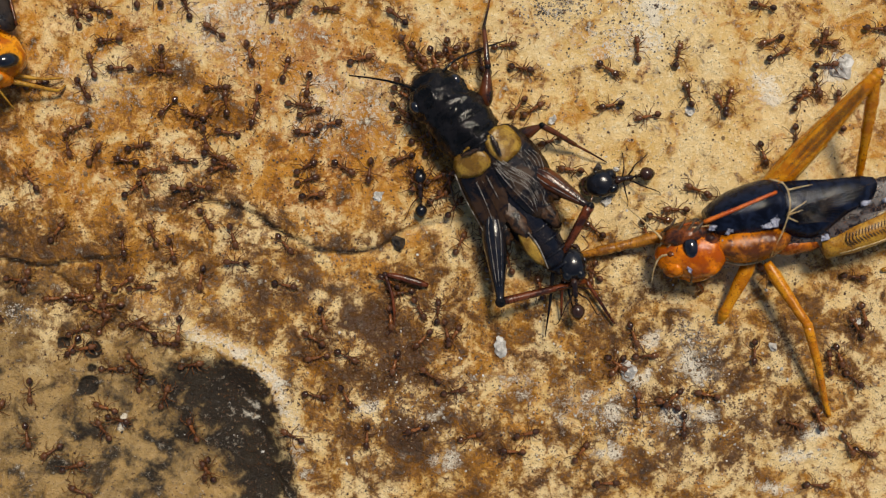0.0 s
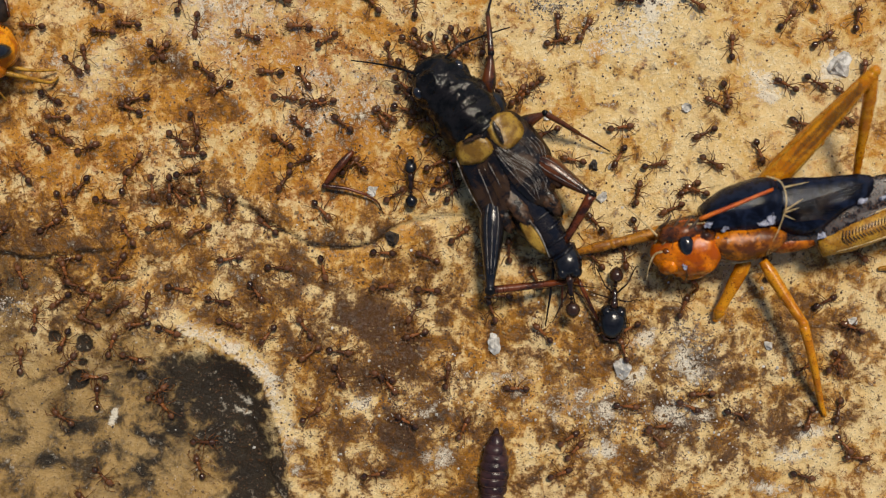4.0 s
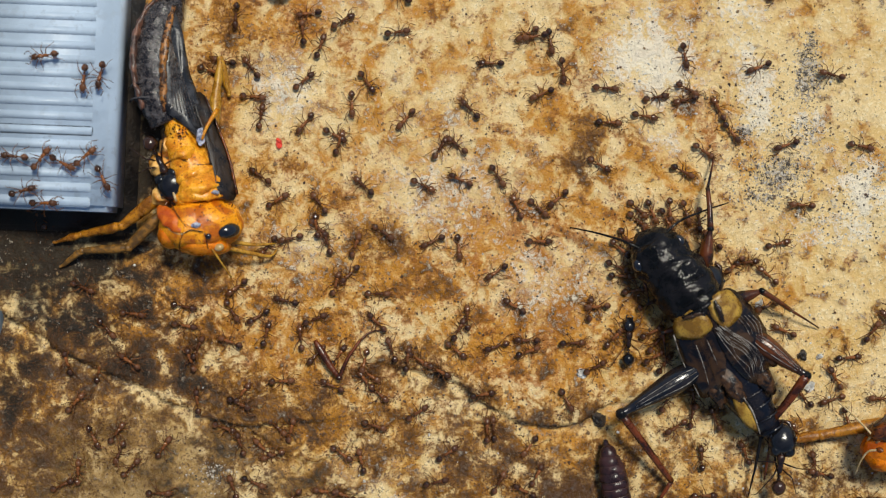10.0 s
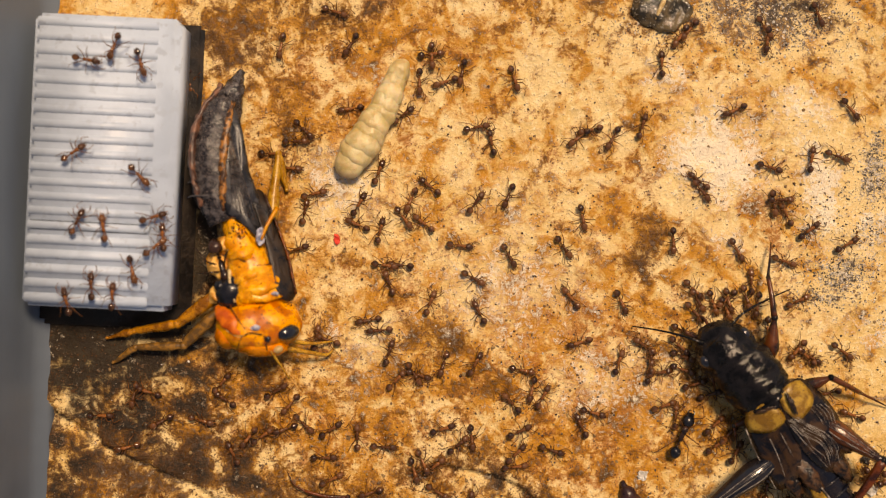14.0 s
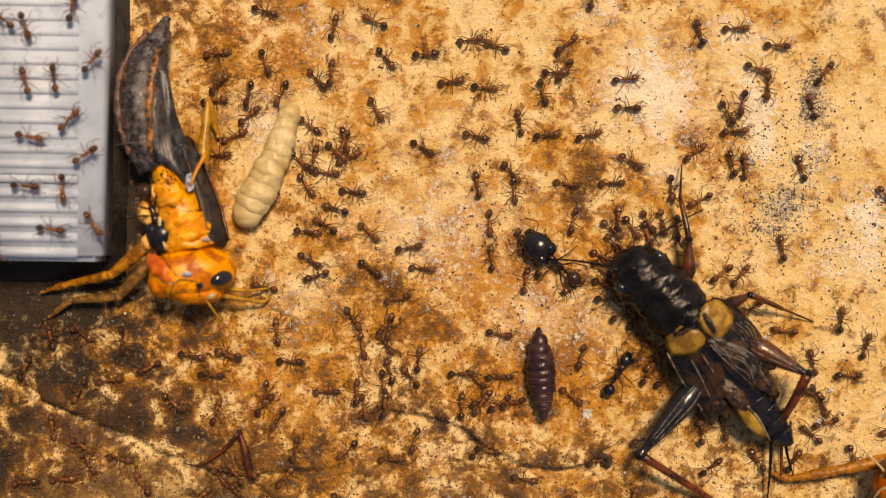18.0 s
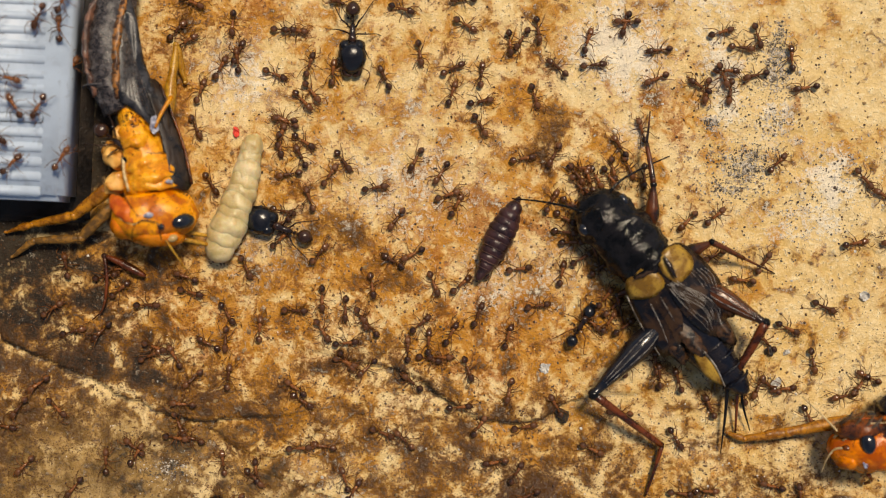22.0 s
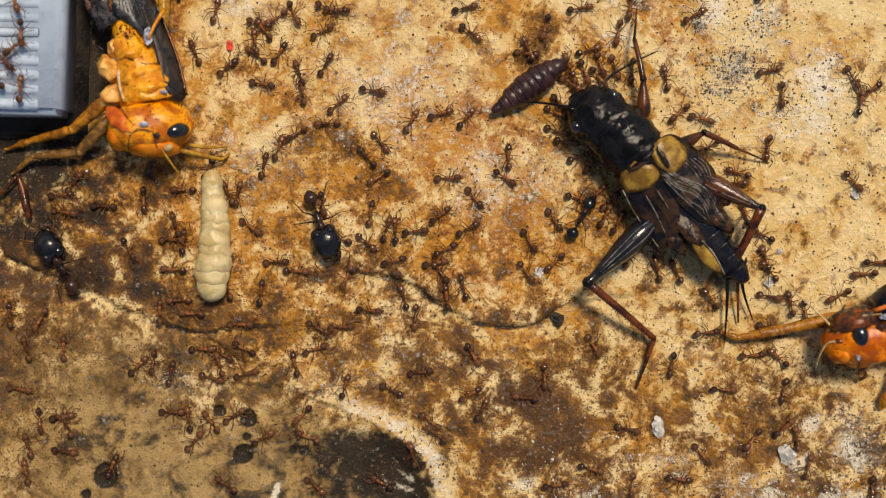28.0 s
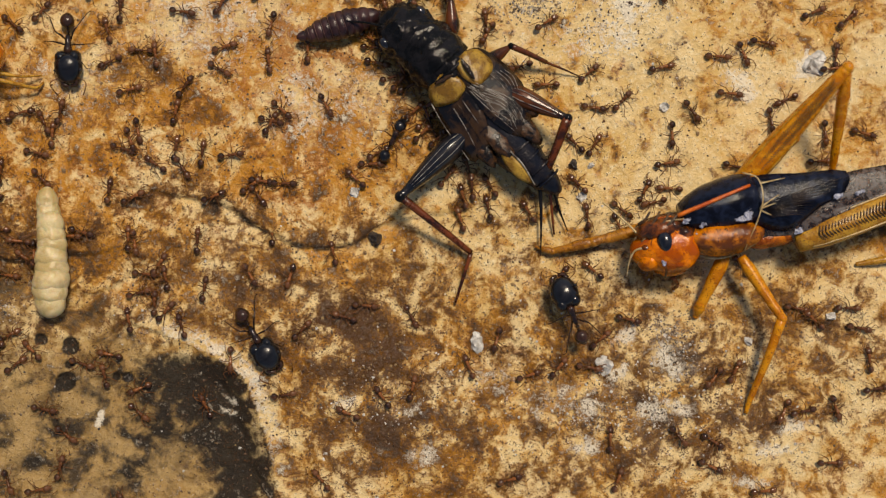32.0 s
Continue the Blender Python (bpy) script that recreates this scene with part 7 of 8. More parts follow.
    yield [(0, 22.1, -33.6, -81), (2, 21.8, -35.0, 35), (6, 22.8, -29.7, 12), (28, 24.3, -28.4, -105), (30, 23.5, -28.2, 179), (32, 20.1, -24.6, 206)]
    yield [(0, 17.8, -38.0, 105), (28, 15.3, -35.3, -82), (30, 13.7, -33.7, 12), (32, 16.4, -34.8, 33)]
    yield [(0, 24.0, -39.3, -74), (28, 25.0, -35.3, 175), (30, 25.5, -31.4, 5), (32, 27.2, -31.4, 20)]
    yield [(0, 29.6, -41.2, 84), (2, 37.1, -40.4, -86), (30, 34.5, -38.1, -79), (32, 31.6, -45.4, -75)]
    yield [(0, 11.4, -38.6, 175), (2, 13.9, -44.2, -91), (4.5, 12.0, -43.8, -76), (6, 3.3, -32.0, -128), (9, 7.2, -25.9, 89), (19, 2.4, -5.9, -94), (23, 1.9, -5.0, -17), (32, 1.9, -7.3, -100)]
    yield [(0, 46.3, 8.0, 1), (2, 30.6, 2.2, 5), (6, 32.7, 2.2, -45), (9, 30.2, 24.2, 51), (13, 31.1, 22.5, -89), (16.5, 29.7, 25.2, -132), (18, 27.0, 22.5, -54), (19, 29.3, 27.7, -132), (23, 25.9, 26.2, -101), (25, 25.2, 25.2, -131), (32, 24.7, 22.0, -144)]
    yield [(0, 42.4, 6.0, -125), (2, 37.7, 6.2, -130), (4.5, 36.7, 11.7, -98), (6, 36.2, 12.3, -86), (9, 39.7, 20.0, -150), (13, 36.5, 18.9, -97), (16.5, 41.3, 21.8, -53), (18, 40.0, 20.3, 15), (19, 43.4, 25.0, -126), (23, 43.0, 30.5, -99), (25, 41.3, 29.9, -106), (32, 42.8, 32.6, -80)]
    yield [(0, 51.2, 7.1, -14), (2, 47.9, -7.1, -123), (4.5, 48.5, -6.1, -54), (6, 49.3, -1.3, 120), (9, 50.0, -4.2, -98), (18, 44.6, 1.8, -7), (19, 44.1, 2.4, -130), (23, 47.0, -10.7, 2), (25, 44.5, -6.6, -106), (28, 41.4, -7.6, 16), (30, 45.4, -3.0, -45), (32, 43.5, -4.3, -33)]
    yield [(0, 43.0, 1.4, 99), (2, 43.9, 2.2, 192), (4.5, 44.3, -7.1, 3), (6, 45.9, -5.1, 176), (9, 46.5, -6.7, -84), (18, 45.2, -4.7, -91), (19, 44.9, -3.7, -152), (23, 42.7, -3.5, -103), (25, 44.5, -2.5, -97), (28, 39.0, -2.1, 16), (30, 56.0, 5.0, -92), (32, 53.4, -2.9, 178)]
    yield [(0, 47.5, -0.1, 101), (2, 45.2, -1.7, -95), (4.5, 43.4, -1.9, -75), (6, 39.6, 0.8, -106), (16.5, 31.7, 7.5, -107), (18, 32.3, 7.4, -40), (19, 31.1, 7.2, -78), (25, 36.4, 11.9, 162), (28, 33.5, 9.8, -107), (32, 38.0, 11.3, -60)]
    yield [(0, 52.5, 2.2, 13), (2, 56.4, -2.1, -73), (6, 53.5, -3.4, 93), (9, 52.1, -2.4, 6), (19, 46.9, -1.3, -85), (23, 47.5, -0.4, -137), (25, 43.7, 1.3, -54), (28, 37.6, 1.8, -90), (30, 58.1, 3.6, -52), (32, 55.9, -0.1, -146)]
    yield [(0, 57.3, 1.4, -17), (2, 58.3, 2.4, 193), (4.5, 56.6, 2.0, 197), (6, 37.5, 0.1, -104), (13, 24.2, 13.2, 176), (16.5, 22.1, 12.3, 13), (18, 14.0, 24.7, -74), (19, 12.9, 23.9, -50), (23, 11.5, 24.3, 176), (25, 19.0, 23.1, -86), (32, 17.2, 24.4, -79)]
    yield [(0, 63.1, 8.9, 106), (2, 58.4, 7.3, 8), (4.5, 58.1, 7.5, -3), (9, 53.5, 0.4, -149), (23, 50.9, 7.2, -106), (25, 51.3, 6.9, -81), (28, 52.1, 2.1, -138), (30, 51.1, 2.9, 9), (32, 52.2, 5.3, -80)]
    yield [(0, 62.2, 13.1, 75), (2, 57.9, 12.7, -91), (6, 34.5, 14.7, -148), (9, 31.6, 21.4, -105), (13, 32.6, 20.8, 163), (16.5, 35.1, 22.8, -76), (18, 32.9, 28.6, 168), (19, 35.5, 27.7, 187), (23, 34.8, 27.6, -74), (25, 34.5, 27.4, -91), (32, 30.7, 28.9, -94)]
    yield [(0, 69.4, 8.4, -96), (2, 68.7, 12.8, 7), (30, 66.3, 16.8, -13), (32, 75.7, 10.6, -50)]
    yield [(0, 69.3, 5.6, -86), (2, 72.6, 1.3, 16), (30, 64.4, 3.5, 3), (32, 65.0, 8.1, -103)]
    yield [(0, 67.5, 2.1, 105), (2, 66.3, 2.2, 187), (6, 63.9, 3.5, -92), (28, 54.2, 13.1, -59), (30, 55.0, 14.8, -16), (32, 43.6, 0.6, -101)]
    yield [(0, 70.9, 0.7, -6), (2, 71.1, -0.7, 102), (4.5, 71.8, -1.1, -90), (30, 60.1, 1.4, -82), (32, 60.6, 1.8, -99)]
    yield [(0, 61.4, -5.0, 195), (2, 61.5, -5.7, 196), (4.5, 61.3, -5.0, 197), (6, 62.2, -6.2, 189), (23, 51.4, -10.3, 169), (25, 49.4, -9.7, -28), (28, 54.8, -8.0, -91), (30, 52.3, -11.4, -106), (32, 49.6, -10.2, -31)]
    yield [(0, 65.6, -3.0, 182), (2, 67.6, -3.1, 168), (4.5, 66.2, -2.4, -142), (30, 66.4, 1.4, -81), (32, 65.8, -1.5, 187)]
    yield [(0, 75.7, 9.9, -97), (30, 61.4, 15.8, -33), (32, 74.2, 6.0, -8)]
    yield [(0, 76.3, 4.3, -7), (2, 74.8, 4.4, 8), (4.5, 74.3, 4.0, -8), (30, 59.2, 9.5, -47), (32, 59.3, 6.5, -96)]
    yield [(0, 55.6, -10.4, -102), (2, 54.8, -8.0, 91), (4.5, 55.4, -5.9, -90), (6, 55.6, -4.5, -151), (9, 54.9, -4.2, -84), (19, 40.8, -8.5, -107), (23, 39.4, -11.5, -95), (28, 41.7, -12.1, -102), (30, 34.5, -13.7, 5), (32, 38.7, -10.9, -3)]
    yield [(0, 48.2, -12.7, -105), (2, 46.3, -12.3, -102), (4.5, 46.3, -9.9, -1), (6, 47.6, -11.7, -121), (9, 45.4, -13.0, 179), (18, 41.1, -3.3, 12), (19, 37.3, 0.0, 194), (25, 43.0, 8.5, -14), (28, 41.8, 6.3, 170), (30, 48.3, 4.3, 183), (32, 47.2, 1.2, -44)]
    yield [(0, 32.9, 1.0, -58), (2, 32.3, 0.7, 40), (4.5, 41.9, 12.3, 17), (6, 43.5, 14.7, -48), (9, 43.9, 12.0, -87), (13, 31.8, 12.8, -75), (16.5, 33.1, 12.3, -4), (19, 33.1, 25.7, 175), (23, 32.8, 24.9, 169), (25, 32.8, 22.2, -76), (32, 32.5, 23.3, -57)]
    yield [(0, 29.6, 9.1, -83), (2, 36.4, 8.0, -126), (4.5, 36.7, 9.0, -73), (6, 38.3, 5.3, 78), (9, 37.6, 7.4, -54), (13, 37.6, 6.8, -105), (16.5, 37.9, 8.5, 192), (19, 37.3, 12.0, -97), (23, 42.8, 17.8, 163), (25, 47.0, 19.9, -16), (28, 43.5, 12.8, 180), (30, 45.2, 12.8, -38), (32, 43.1, 4.8, -50)]
    yield [(0, 22.6, 8.6, -72), (2, 16.9, 10.3, -92), (6, 20.2, 8.2, -16), (9, 20.7, 23.1, -103), (13, 22.8, 22.2, -88), (16.5, 29.0, 11.6, -86), (19, 15.7, -0.4, 9), (23, 20.1, -4.1, 12), (25, 16.9, -6.6, -11), (30, 15.0, -8.3, 192), (32, 10.7, -16.7, 10)]
    yield [(0, 31.6, 6.3, -102), (2, 33.4, 2.8, -34), (4.5, 33.8, 3.5, -49), (6, 34.1, 3.6, -41), (9, 33.8, 4.5, -76), (13, 33.5, 6.0, -97), (16.5, 34.8, 6.1, 180), (19, 29.6, 30.4, -149), (23, 26.2, 29.9, -121), (25, 26.2, 30.4, -42), (32, 25.0, 28.5, -42)]
    yield [(0, 40.0, -19.1, 164), (2, 44.7, -19.2, 190), (4.5, 44.4, -17.5, 184), (6, 43.4, -18.7, 167), (9, 43.0, -20.4, -29), (19, 38.1, -14.7, -77), (23, 38.0, -10.8, -105), (28, 41.7, -15.9, -104), (30, 42.4, -17.2, 6), (32, 42.5, -13.1, 6)]
    yield [(0, 44.7, -26.9, 198), (2, 39.6, -28.2, -129), (4.5, 33.2, -26.9, -100), (23, 33.4, -23.6, -103), (25, 35.7, -24.3, -85), (28, 36.1, -23.6, -92), (30, 38.2, -22.1, -98), (32, 52.5, -6.7, -82)]
    yield [(0, 46.0, -29.8, -89), (2, 42.9, -33.5, -80), (4.5, 48.8, -41.5, -78), (28, 45.1, -29.8, 3), (30, 40.2, -31.9, 11), (32, 41.9, -31.7, -103)]
    yield [(0, 59.7, -29.5, 177), (2, 52.3, -24.3, -85), (25, 44.0, -24.3, -78), (28, 43.7, -23.6, 166), (30, 45.1, -26.0, -108), (32, 47.0, -25.9, -105)]
    yield [(0, 72.1, -20.7, -99), (2, 69.1, -22.0, -132), (4.5, 68.9, -24.2, -47), (30, 60.1, -3.5, 175), (32, 61.0, -7.3, -108)]
    yield [(0, 71.8, -33.3, -132), (4.5, 70.4, -37.4, 173), (32, 68.4, -38.1, -79)]
    yield [(0, 73.4, -25.3, 192), (2, 59.0, -7.4, -44), (4.5, 51.2, -10.0, -149), (6, 54.2, -11.1, -7), (9, 45.8, -9.5, -38), (16.5, 40.6, -8.9, -4), (18, 42.4, -10.5, -74), (19, 41.5, -10.3, -80), (23, 42.8, -12.1, -90), (25, 41.9, -20.1, 3), (28, 39.6, -19.4, -86), (32, 38.7, -20.4, -44)]
    yield [(0, 50.7, -38.3, 178), (2, 58.5, -38.2, -82), (4.5, 57.5, -37.2, -108), (30, 54.1, -35.5, -149), (32, 57.0, -41.3, -123)]
    yield [(0, 45.1, -36.0, -3), (2, 44.8, -39.2, -85), (4.5, 48.9, -38.7, -80), (6, 43.7, -34.0, -85), (28, 46.5, -33.3, -16), (30, 49.9, -37.5, -92), (32, 63.1, -47.8, -86)]
    yield [(0, 64.0, -38.7, -106), (2, 63.2, -34.5, -62), (4.5, 67.0, -31.5, -89), (30, 60.5, -26.1, -80), (32, 68.1, -25.2, -103)]
    yield [(0, 67.5, -38.4, 15), (2, 67.3, -38.1, 78), (4.5, 66.9, -38.1, 172), (30, 57.6, -31.7, -2), (32, 60.1, -33.0, -30)]
    yield [(0, 73.0, -42.5, -107), (2, 58.7, -43.5, -92), (4.5, 67.4, -45.7, -125), (30, 54.0, -40.4, -80), (32, 52.8, -40.5, -141)]
    yield [(0, 40.7, -45.4, -90), (2, 35.6, -44.9, -106), (30, 43.6, -38.2, -107), (32, 44.4, -40.9, -2)]
    yield [(0, 31.0, -39.1, -78), (2, 33.8, -34.0, -93), (6, 28.4, -33.6, 170), (28, 30.6, -34.6, -99), (30, 31.8, -32.5, -89), (32, 30.8, -27.8, 162)]
    yield [(0, 66.9, -46.5, -95), (4.5, 73.0, -43.0, -119), (32, 71.6, -44.6, -91)]
    yield [(0, -22.4, 14.5, 72), (6, -23.5, 20.2, 82), (9, -26.2, 22.2, -11), (13, -28.0, 22.3, -0), (16.5, -30.4, 21.8, -74), (19, -31.2, 23.3, -104), (25, -28.1, 16.7, -12), (30, -29.1, 19.1, 3), (32, -30.5, 17.9, 29)]
    yield [(0, -22.0, 21.2, -116), (6, -28.7, 19.2, -102), (9, -28.3, 25.0, -99), (13, -27.3, 24.4, -76), (16.5, -29.1, 25.2, -74), (25, -28.9, 23.3, -2), (28, -26.3, 23.3, -15), (32, -27.5, 23.1, -31)]
    yield [(0, -15.5, 16.5, 1), (6, -24.2, 17.1, 18), (9, -25.4, 14.1, 80), (13, -30.5, 17.4, -81), (16.5, -27.7, 18.4, -147), (23, -27.5, 11.8, -91), (25, -26.0, 15.4, -58), (28, -24.9, 16.3, -51), (32, -28.4, 13.3, -131)]
    yield [(0, 7.2, 19.8, -103), (6, 11.3, 18.7, -81), (9, 16.1, 21.7, -100), (13, 16.6, 22.6, -59), (16.5, 17.0, 13.6, -81), (18, 17.6, 14.4, -4), (19, 17.7, 16.0, 189), (23, 17.1, 15.4, -54), (25, 16.6, 18.9, -83), (28, 14.5, 21.3, 164), (32, 16.6, 26.9, 153)]
    yield [(0, -40.2, 4.2, -99), (6, -40.3, -0.1, -76), (9, -36.3, -1.1, -100), (13, -36.7, -1.5, -105), (16.5, -40.0, 0.6, -18), (18, -42.7, 0.7, 182), (19, -41.1, 0.7, 173), (23, -40.1, 1.3, -41), (25, -40.4, 1.1, 14), (28, -40.4, -0.7, -93), (30, -40.7, -0.4, -142), (32, -36.0, -0.5, -117)]
    yield [(0, -36.6, -11.8, -148), (6, -41.0, -4.3, -133), (9, -43.0, -2.2, -86), (13, -40.8, -3.3, -105), (16.5, -42.4, -3.8, -101), (18, -44.5, -4.4, -82), (19, -44.8, -3.4, 171), (23, -47.2, -2.8, -16), (25, -46.2, -2.4, -99), (28, -45.3, -1.4, -99), (32, -44.1, 0.7, -125)]
    yield [(0, -36.6, -1.8, -91), (6, -40.4, -9.2, -90), (9, -41.5, -9.2, 76), (13, -46.2, -6.0, -99), (16.5, -57.0, -8.9, 197), (18, -51.4, -10.2, 7), (25, -42.3, -18.2, 6), (28, -45.4, -18.5, 0), (32, -42.8, -18.3, 21)]
    yield [(0, 17.6, 9.5, 209), (6, 12.6, 16.2, 195), (9, 14.0, 17.8, -95), (13, 19.0, 14.8, -135), (16.5, 19.4, 12.9, -99), (18, 11.2, 18.9, -100), (19, 9.8, 18.0, -56), (23, 10.5, 16.4, -87), (28, 12.0, 17.9, -97), (32, 15.2, 15.9, -104)]
    yield [(0, 20.0, 5.7, -77), (6, 25.1, 8.2, -50), (9, 27.7, 19.3, -1), (13, 30.3, 17.6, -82), (16.5, 30.3, 18.1, 170), (19, 26.3, 16.1, -4), (23, 24.6, 21.3, -123), (25, 22.8, 20.7, 170), (28, 23.5, 20.6, 168), (32, 23.3, 23.9, 146)]
    yield [(0, 9.2, 32.1, -1), (9, 4.4, 29.4, 7), (13, -5.4, 29.4, -9), (16.5, -6.9, 35.5, -138), (18, -5.7, 34.8, -87), (32, -2.4, 33.9, -67)]
    yield [(0, 9.1, 18.7, -68), (9, 9.4, 26.2, -58), (13, 5.1, 24.3, -73), (16.5, 6.4, 18.4, 11), (18, 5.0, 18.3, 184), (19, 3.0, 18.4, -106), (23, -0.1, 13.5, -38), (25, 5.0, 9.2, 9), (30, 4.3, 10.4, -77), (32, 3.9, 12.4, 163)]
    yield [(0, -26.6, 30.5, -67), (9, -22.0, 26.8, -75), (13, -20.5, 27.1, -16), (16.5, -18.2, 27.6, -78), (18, -19.9, 26.4, -128), (23, -20.1, 26.3, -98), (25, -19.6, 26.8, -31), (28, -21.0, 21.9, -106), (32, -18.0, 18.0, -118)]
    yield [(0, -17.5, 33.6, -83), (9, -19.9, 30.3, -88), (13, -18.7, 33.7, -72), (16.5, -18.2, 37.5, -88), (18, -16.7, 38.0, -15), (32, -16.5, 39.0, -27)]
    yield [(0, -26.6, 32.7, -121), (9, -27.3, 27.5, -131), (13, -30.0, 30.9, -105), (16.5, -30.1, 31.0, -16), (18, -30.7, 31.3, -44), (32, -32.8, 30.1, -30)]
    yield [(0, 49.6, 37.0, -171), (9, 47.0, 27.8, -149), (13, 36.7, 30.3, -145), (16.5, 36.5, 31.0, -73), (18, 36.0, 30.6, 176), (19, 36.5, 31.2, -73), (23, 36.8, 30.4, -103), (25, 35.8, 31.2, -105), (32, 32.0, 28.7, -91)]
    yield [(0, -55.3, -3.6, -88), (9, -46.1, -4.3, -96), (13, -44.9, -3.5, 87), (16.5, -46.8, -3.8, -132), (19, -48.6, -6.8, 96), (23, -42.7, -5.2, -90), (25, -46.5, -7.5, -97), (28, -45.4, -31.0, -99), (32, -45.9, -32.3, -118)]
    yield [(0, -56.1, 2.8, -120), (9, -49.0, 1.3, -95), (13, -48.8, -0.5, 164), (16.5, -48.9, 0.6, 184), (18, -47.8, 1.4, -121), (19, -44.5, 3.1, -3), (23, -44.9, 2.0, 11), (25, -43.8, 1.8, -140), (28, -43.9, 2.1, -37), (32, -44.0, -0.6, -38)]
    yield [(0, -44.5, -10.1, -98), (9, -35.5, -8.9, -86), (13, -31.2, 0.1, -9), (16.5, -33.2, 0.6, 176), (18, -34.5, -1.5, -100), (19, -34.9, -3.3, -89), (23, -35.2, -2.0, -90), (25, -34.1, -3.6, -143), (28, -31.3, -3.2, 18), (30, -23.0, -5.8, 6), (32, -25.1, -8.9, 175)]
    yield [(0, -54.6, -15.6, -127), (9, -47.5, -12.8, -136), (13, -45.0, -0.7, -79), (16.5, -51.6, 1.3, -77), (18, -51.3, 0.8, 12), (19, -49.6, 0.0, 164), (23, -35.3, 2.8, 10), (30, -35.2, -0.8, -74), (32, -36.1, 1.4, -76)]
    yield [(0, -56.3, -15.4, -34), (9, -50.0, -10.7, -12), (13, -52.5, -3.1, -87), (16.5, -54.3, -3.1, -90), (32, -57.9, -1.8, -108)]
    yield [(0, -36.6, -12.3, -123), (9, -44.3, -18.1, -94), (16.5, -45.5, -13.0, -79), (18, -43.6, -14.0, -101), (19, -44.8, -13.3, -105), (23, -31.4, -6.8, -94), (28, -32.0, -4.9, -89), (32, -26.0, -2.9, -104)]
    yield [(0, -56.4, -24.7, -171), (9, -50.6, -24.8, -143), (18, -54.9, -16.7, -85), (23, -51.9, -17.3, -94), (25, -53.3, -16.2, 190), (28, -52.0, -14.3, 3), (32, -52.2, -12.5, -3)]
    yield [(0, -45.1, -25.4, -21), (9, -48.8, -23.0, -12), (18, -50.4, -16.4, -87), (19, -46.8, -19.1, -28), (23, -50.4, -22.8, -120), (25, -46.7, -21.7, 12), (28, -51.0, -23.3, -98), (32, -52.4, -27.2, -127)]
    yield [(0, -50.5, -22.7, 12), (9, -51.3, -28.3, -12), (28, -50.0, -33.8, 9), (32, -52.1, -33.0, 8)]
    yield [(0, -54.5, 29.1, -7), (9, -49.6, 28.7, -17), (13, -55.7, 27.7, -142), (16.5, -52.6, 29.9, 11), (18, -51.4, 30.8, 15), (32, -52.0, 27.5, 18)]
    yield [(0, -45.0, 16.4, 177), (9, -46.3, 26.0, 170), (13, -47.4, 26.0, 179), (16.5, -46.4, 26.3, -13), (18, -46.6, 26.3, -44), (19, -44.3, 26.7, -104), (23, -43.2, 25.5, -10), (32, -39.8, 26.5, -0)]
    yield [(0, -48.2, 35.1, -23), (9, -44.3, 28.0, -15), (13, -45.6, 21.5, -98), (16.5, -44.8, 20.8, -57), (19, -44.9, 23.1, -56), (25, -47.0, 19.1, -8), (32, -50.0, 16.4, 2)]
    yield [(0, -42.3, 38.6, 189), (13, -49.7, 42.3, 176), (16.5, -51.3, 38.0, 196), (32, -51.9, 35.9, 203)]
    yield [(0, -50.8, 36.4, 167), (13, -47.6, 39.4, 152), (16.5, -46.1, 38.9, -37), (32, -45.6, 42.4, -35)]
    yield [(0, -44.6, 31.5, 128), (13, -43.1, 39.9, 130), (16.5, -42.5, 34.4, 7), (18, -42.6, 29.1, 11), (23, -44.2, 30.0, -3), (32, -41.2, 28.8, 1)]
    yield [(0, -49.9, 16.2, 21), (13, -55.9, 16.5, 8), (16.5, -50.0, 28.9, -4), (18, -48.1, 31.1, 7), (19, -46.9, 31.5, 147), (32, -45.5, 31.2, 164)]
    yield [(0, -54.9, 11.5, 205), (13, -50.7, 17.4, 188), (16.5, -51.6, 24.7, -61), (25, -49.0, 24.0, 197), (32, -47.9, 22.7, 196)]
    yield [(0, -51.3, 12.2, -30), (13, -45.1, 17.6, -57), (16.5, -45.1, 16.3, -39), (19, -43.0, 13.4, -105), (23, -43.7, 15.1, 18), (25, -45.6, 13.0, -36), (28, -47.7, 12.7, -4), (32, -46.0, 7.8, -30)]
    yield [(0, -55.8, 19.1, 197), (13, -47.3, 14.9, 171), (16.5, -48.7, 16.0, -99), (18, -47.3, 18.8, 183), (23, -49.0, 21.2, -28), (25, -47.6, 20.8, 171), (32, -47.5, 18.1, 188)]
    yield [(0, -58.5, 11.1, 14), (13, -52.5, 12.7, 6), (16.5, -51.9, 13.7, -8), (18, -51.8, 18.9, -95), (32, -48.8, 15.4, -67)]
    yield [(0, -56.7, 11.2, 25), (13, -49.8, 10.9, 16), (16.5, -49.7, 13.4, -61), (19, -48.5, 14.0, -102), (25, -49.9, 14.2, 10), (32, -51.0, 13.8, 38)]
    yield [(0, -46.6, 19.1, -67), (13, -43.6, 12.7, -40), (16.5, -45.1, 32.5, -8), (18, -43.9, 33.0, -39), (19, -44.0, 31.9, -91), (32, -41.9, 37.1, -104)]
    yield [(0, -28.1, 55.8, -108), (13, -25.5, 47.3, -92), (32, -27.4, 44.0, -69)]
    yield [(0, -28.5, 45.2, -87), (13, -22.6, 44.3, -73), (16.5, -25.0, 40.2, -107), (32, -25.6, 41.0, -130)]
    yield [(0, -28.1, 49.0, -92), (13, -31.6, 44.3, -108), (16.5, -32.5, 39.2, -86), (18, -31.0, 35.1, -84), (32, -28.5, 34.1, -99)]
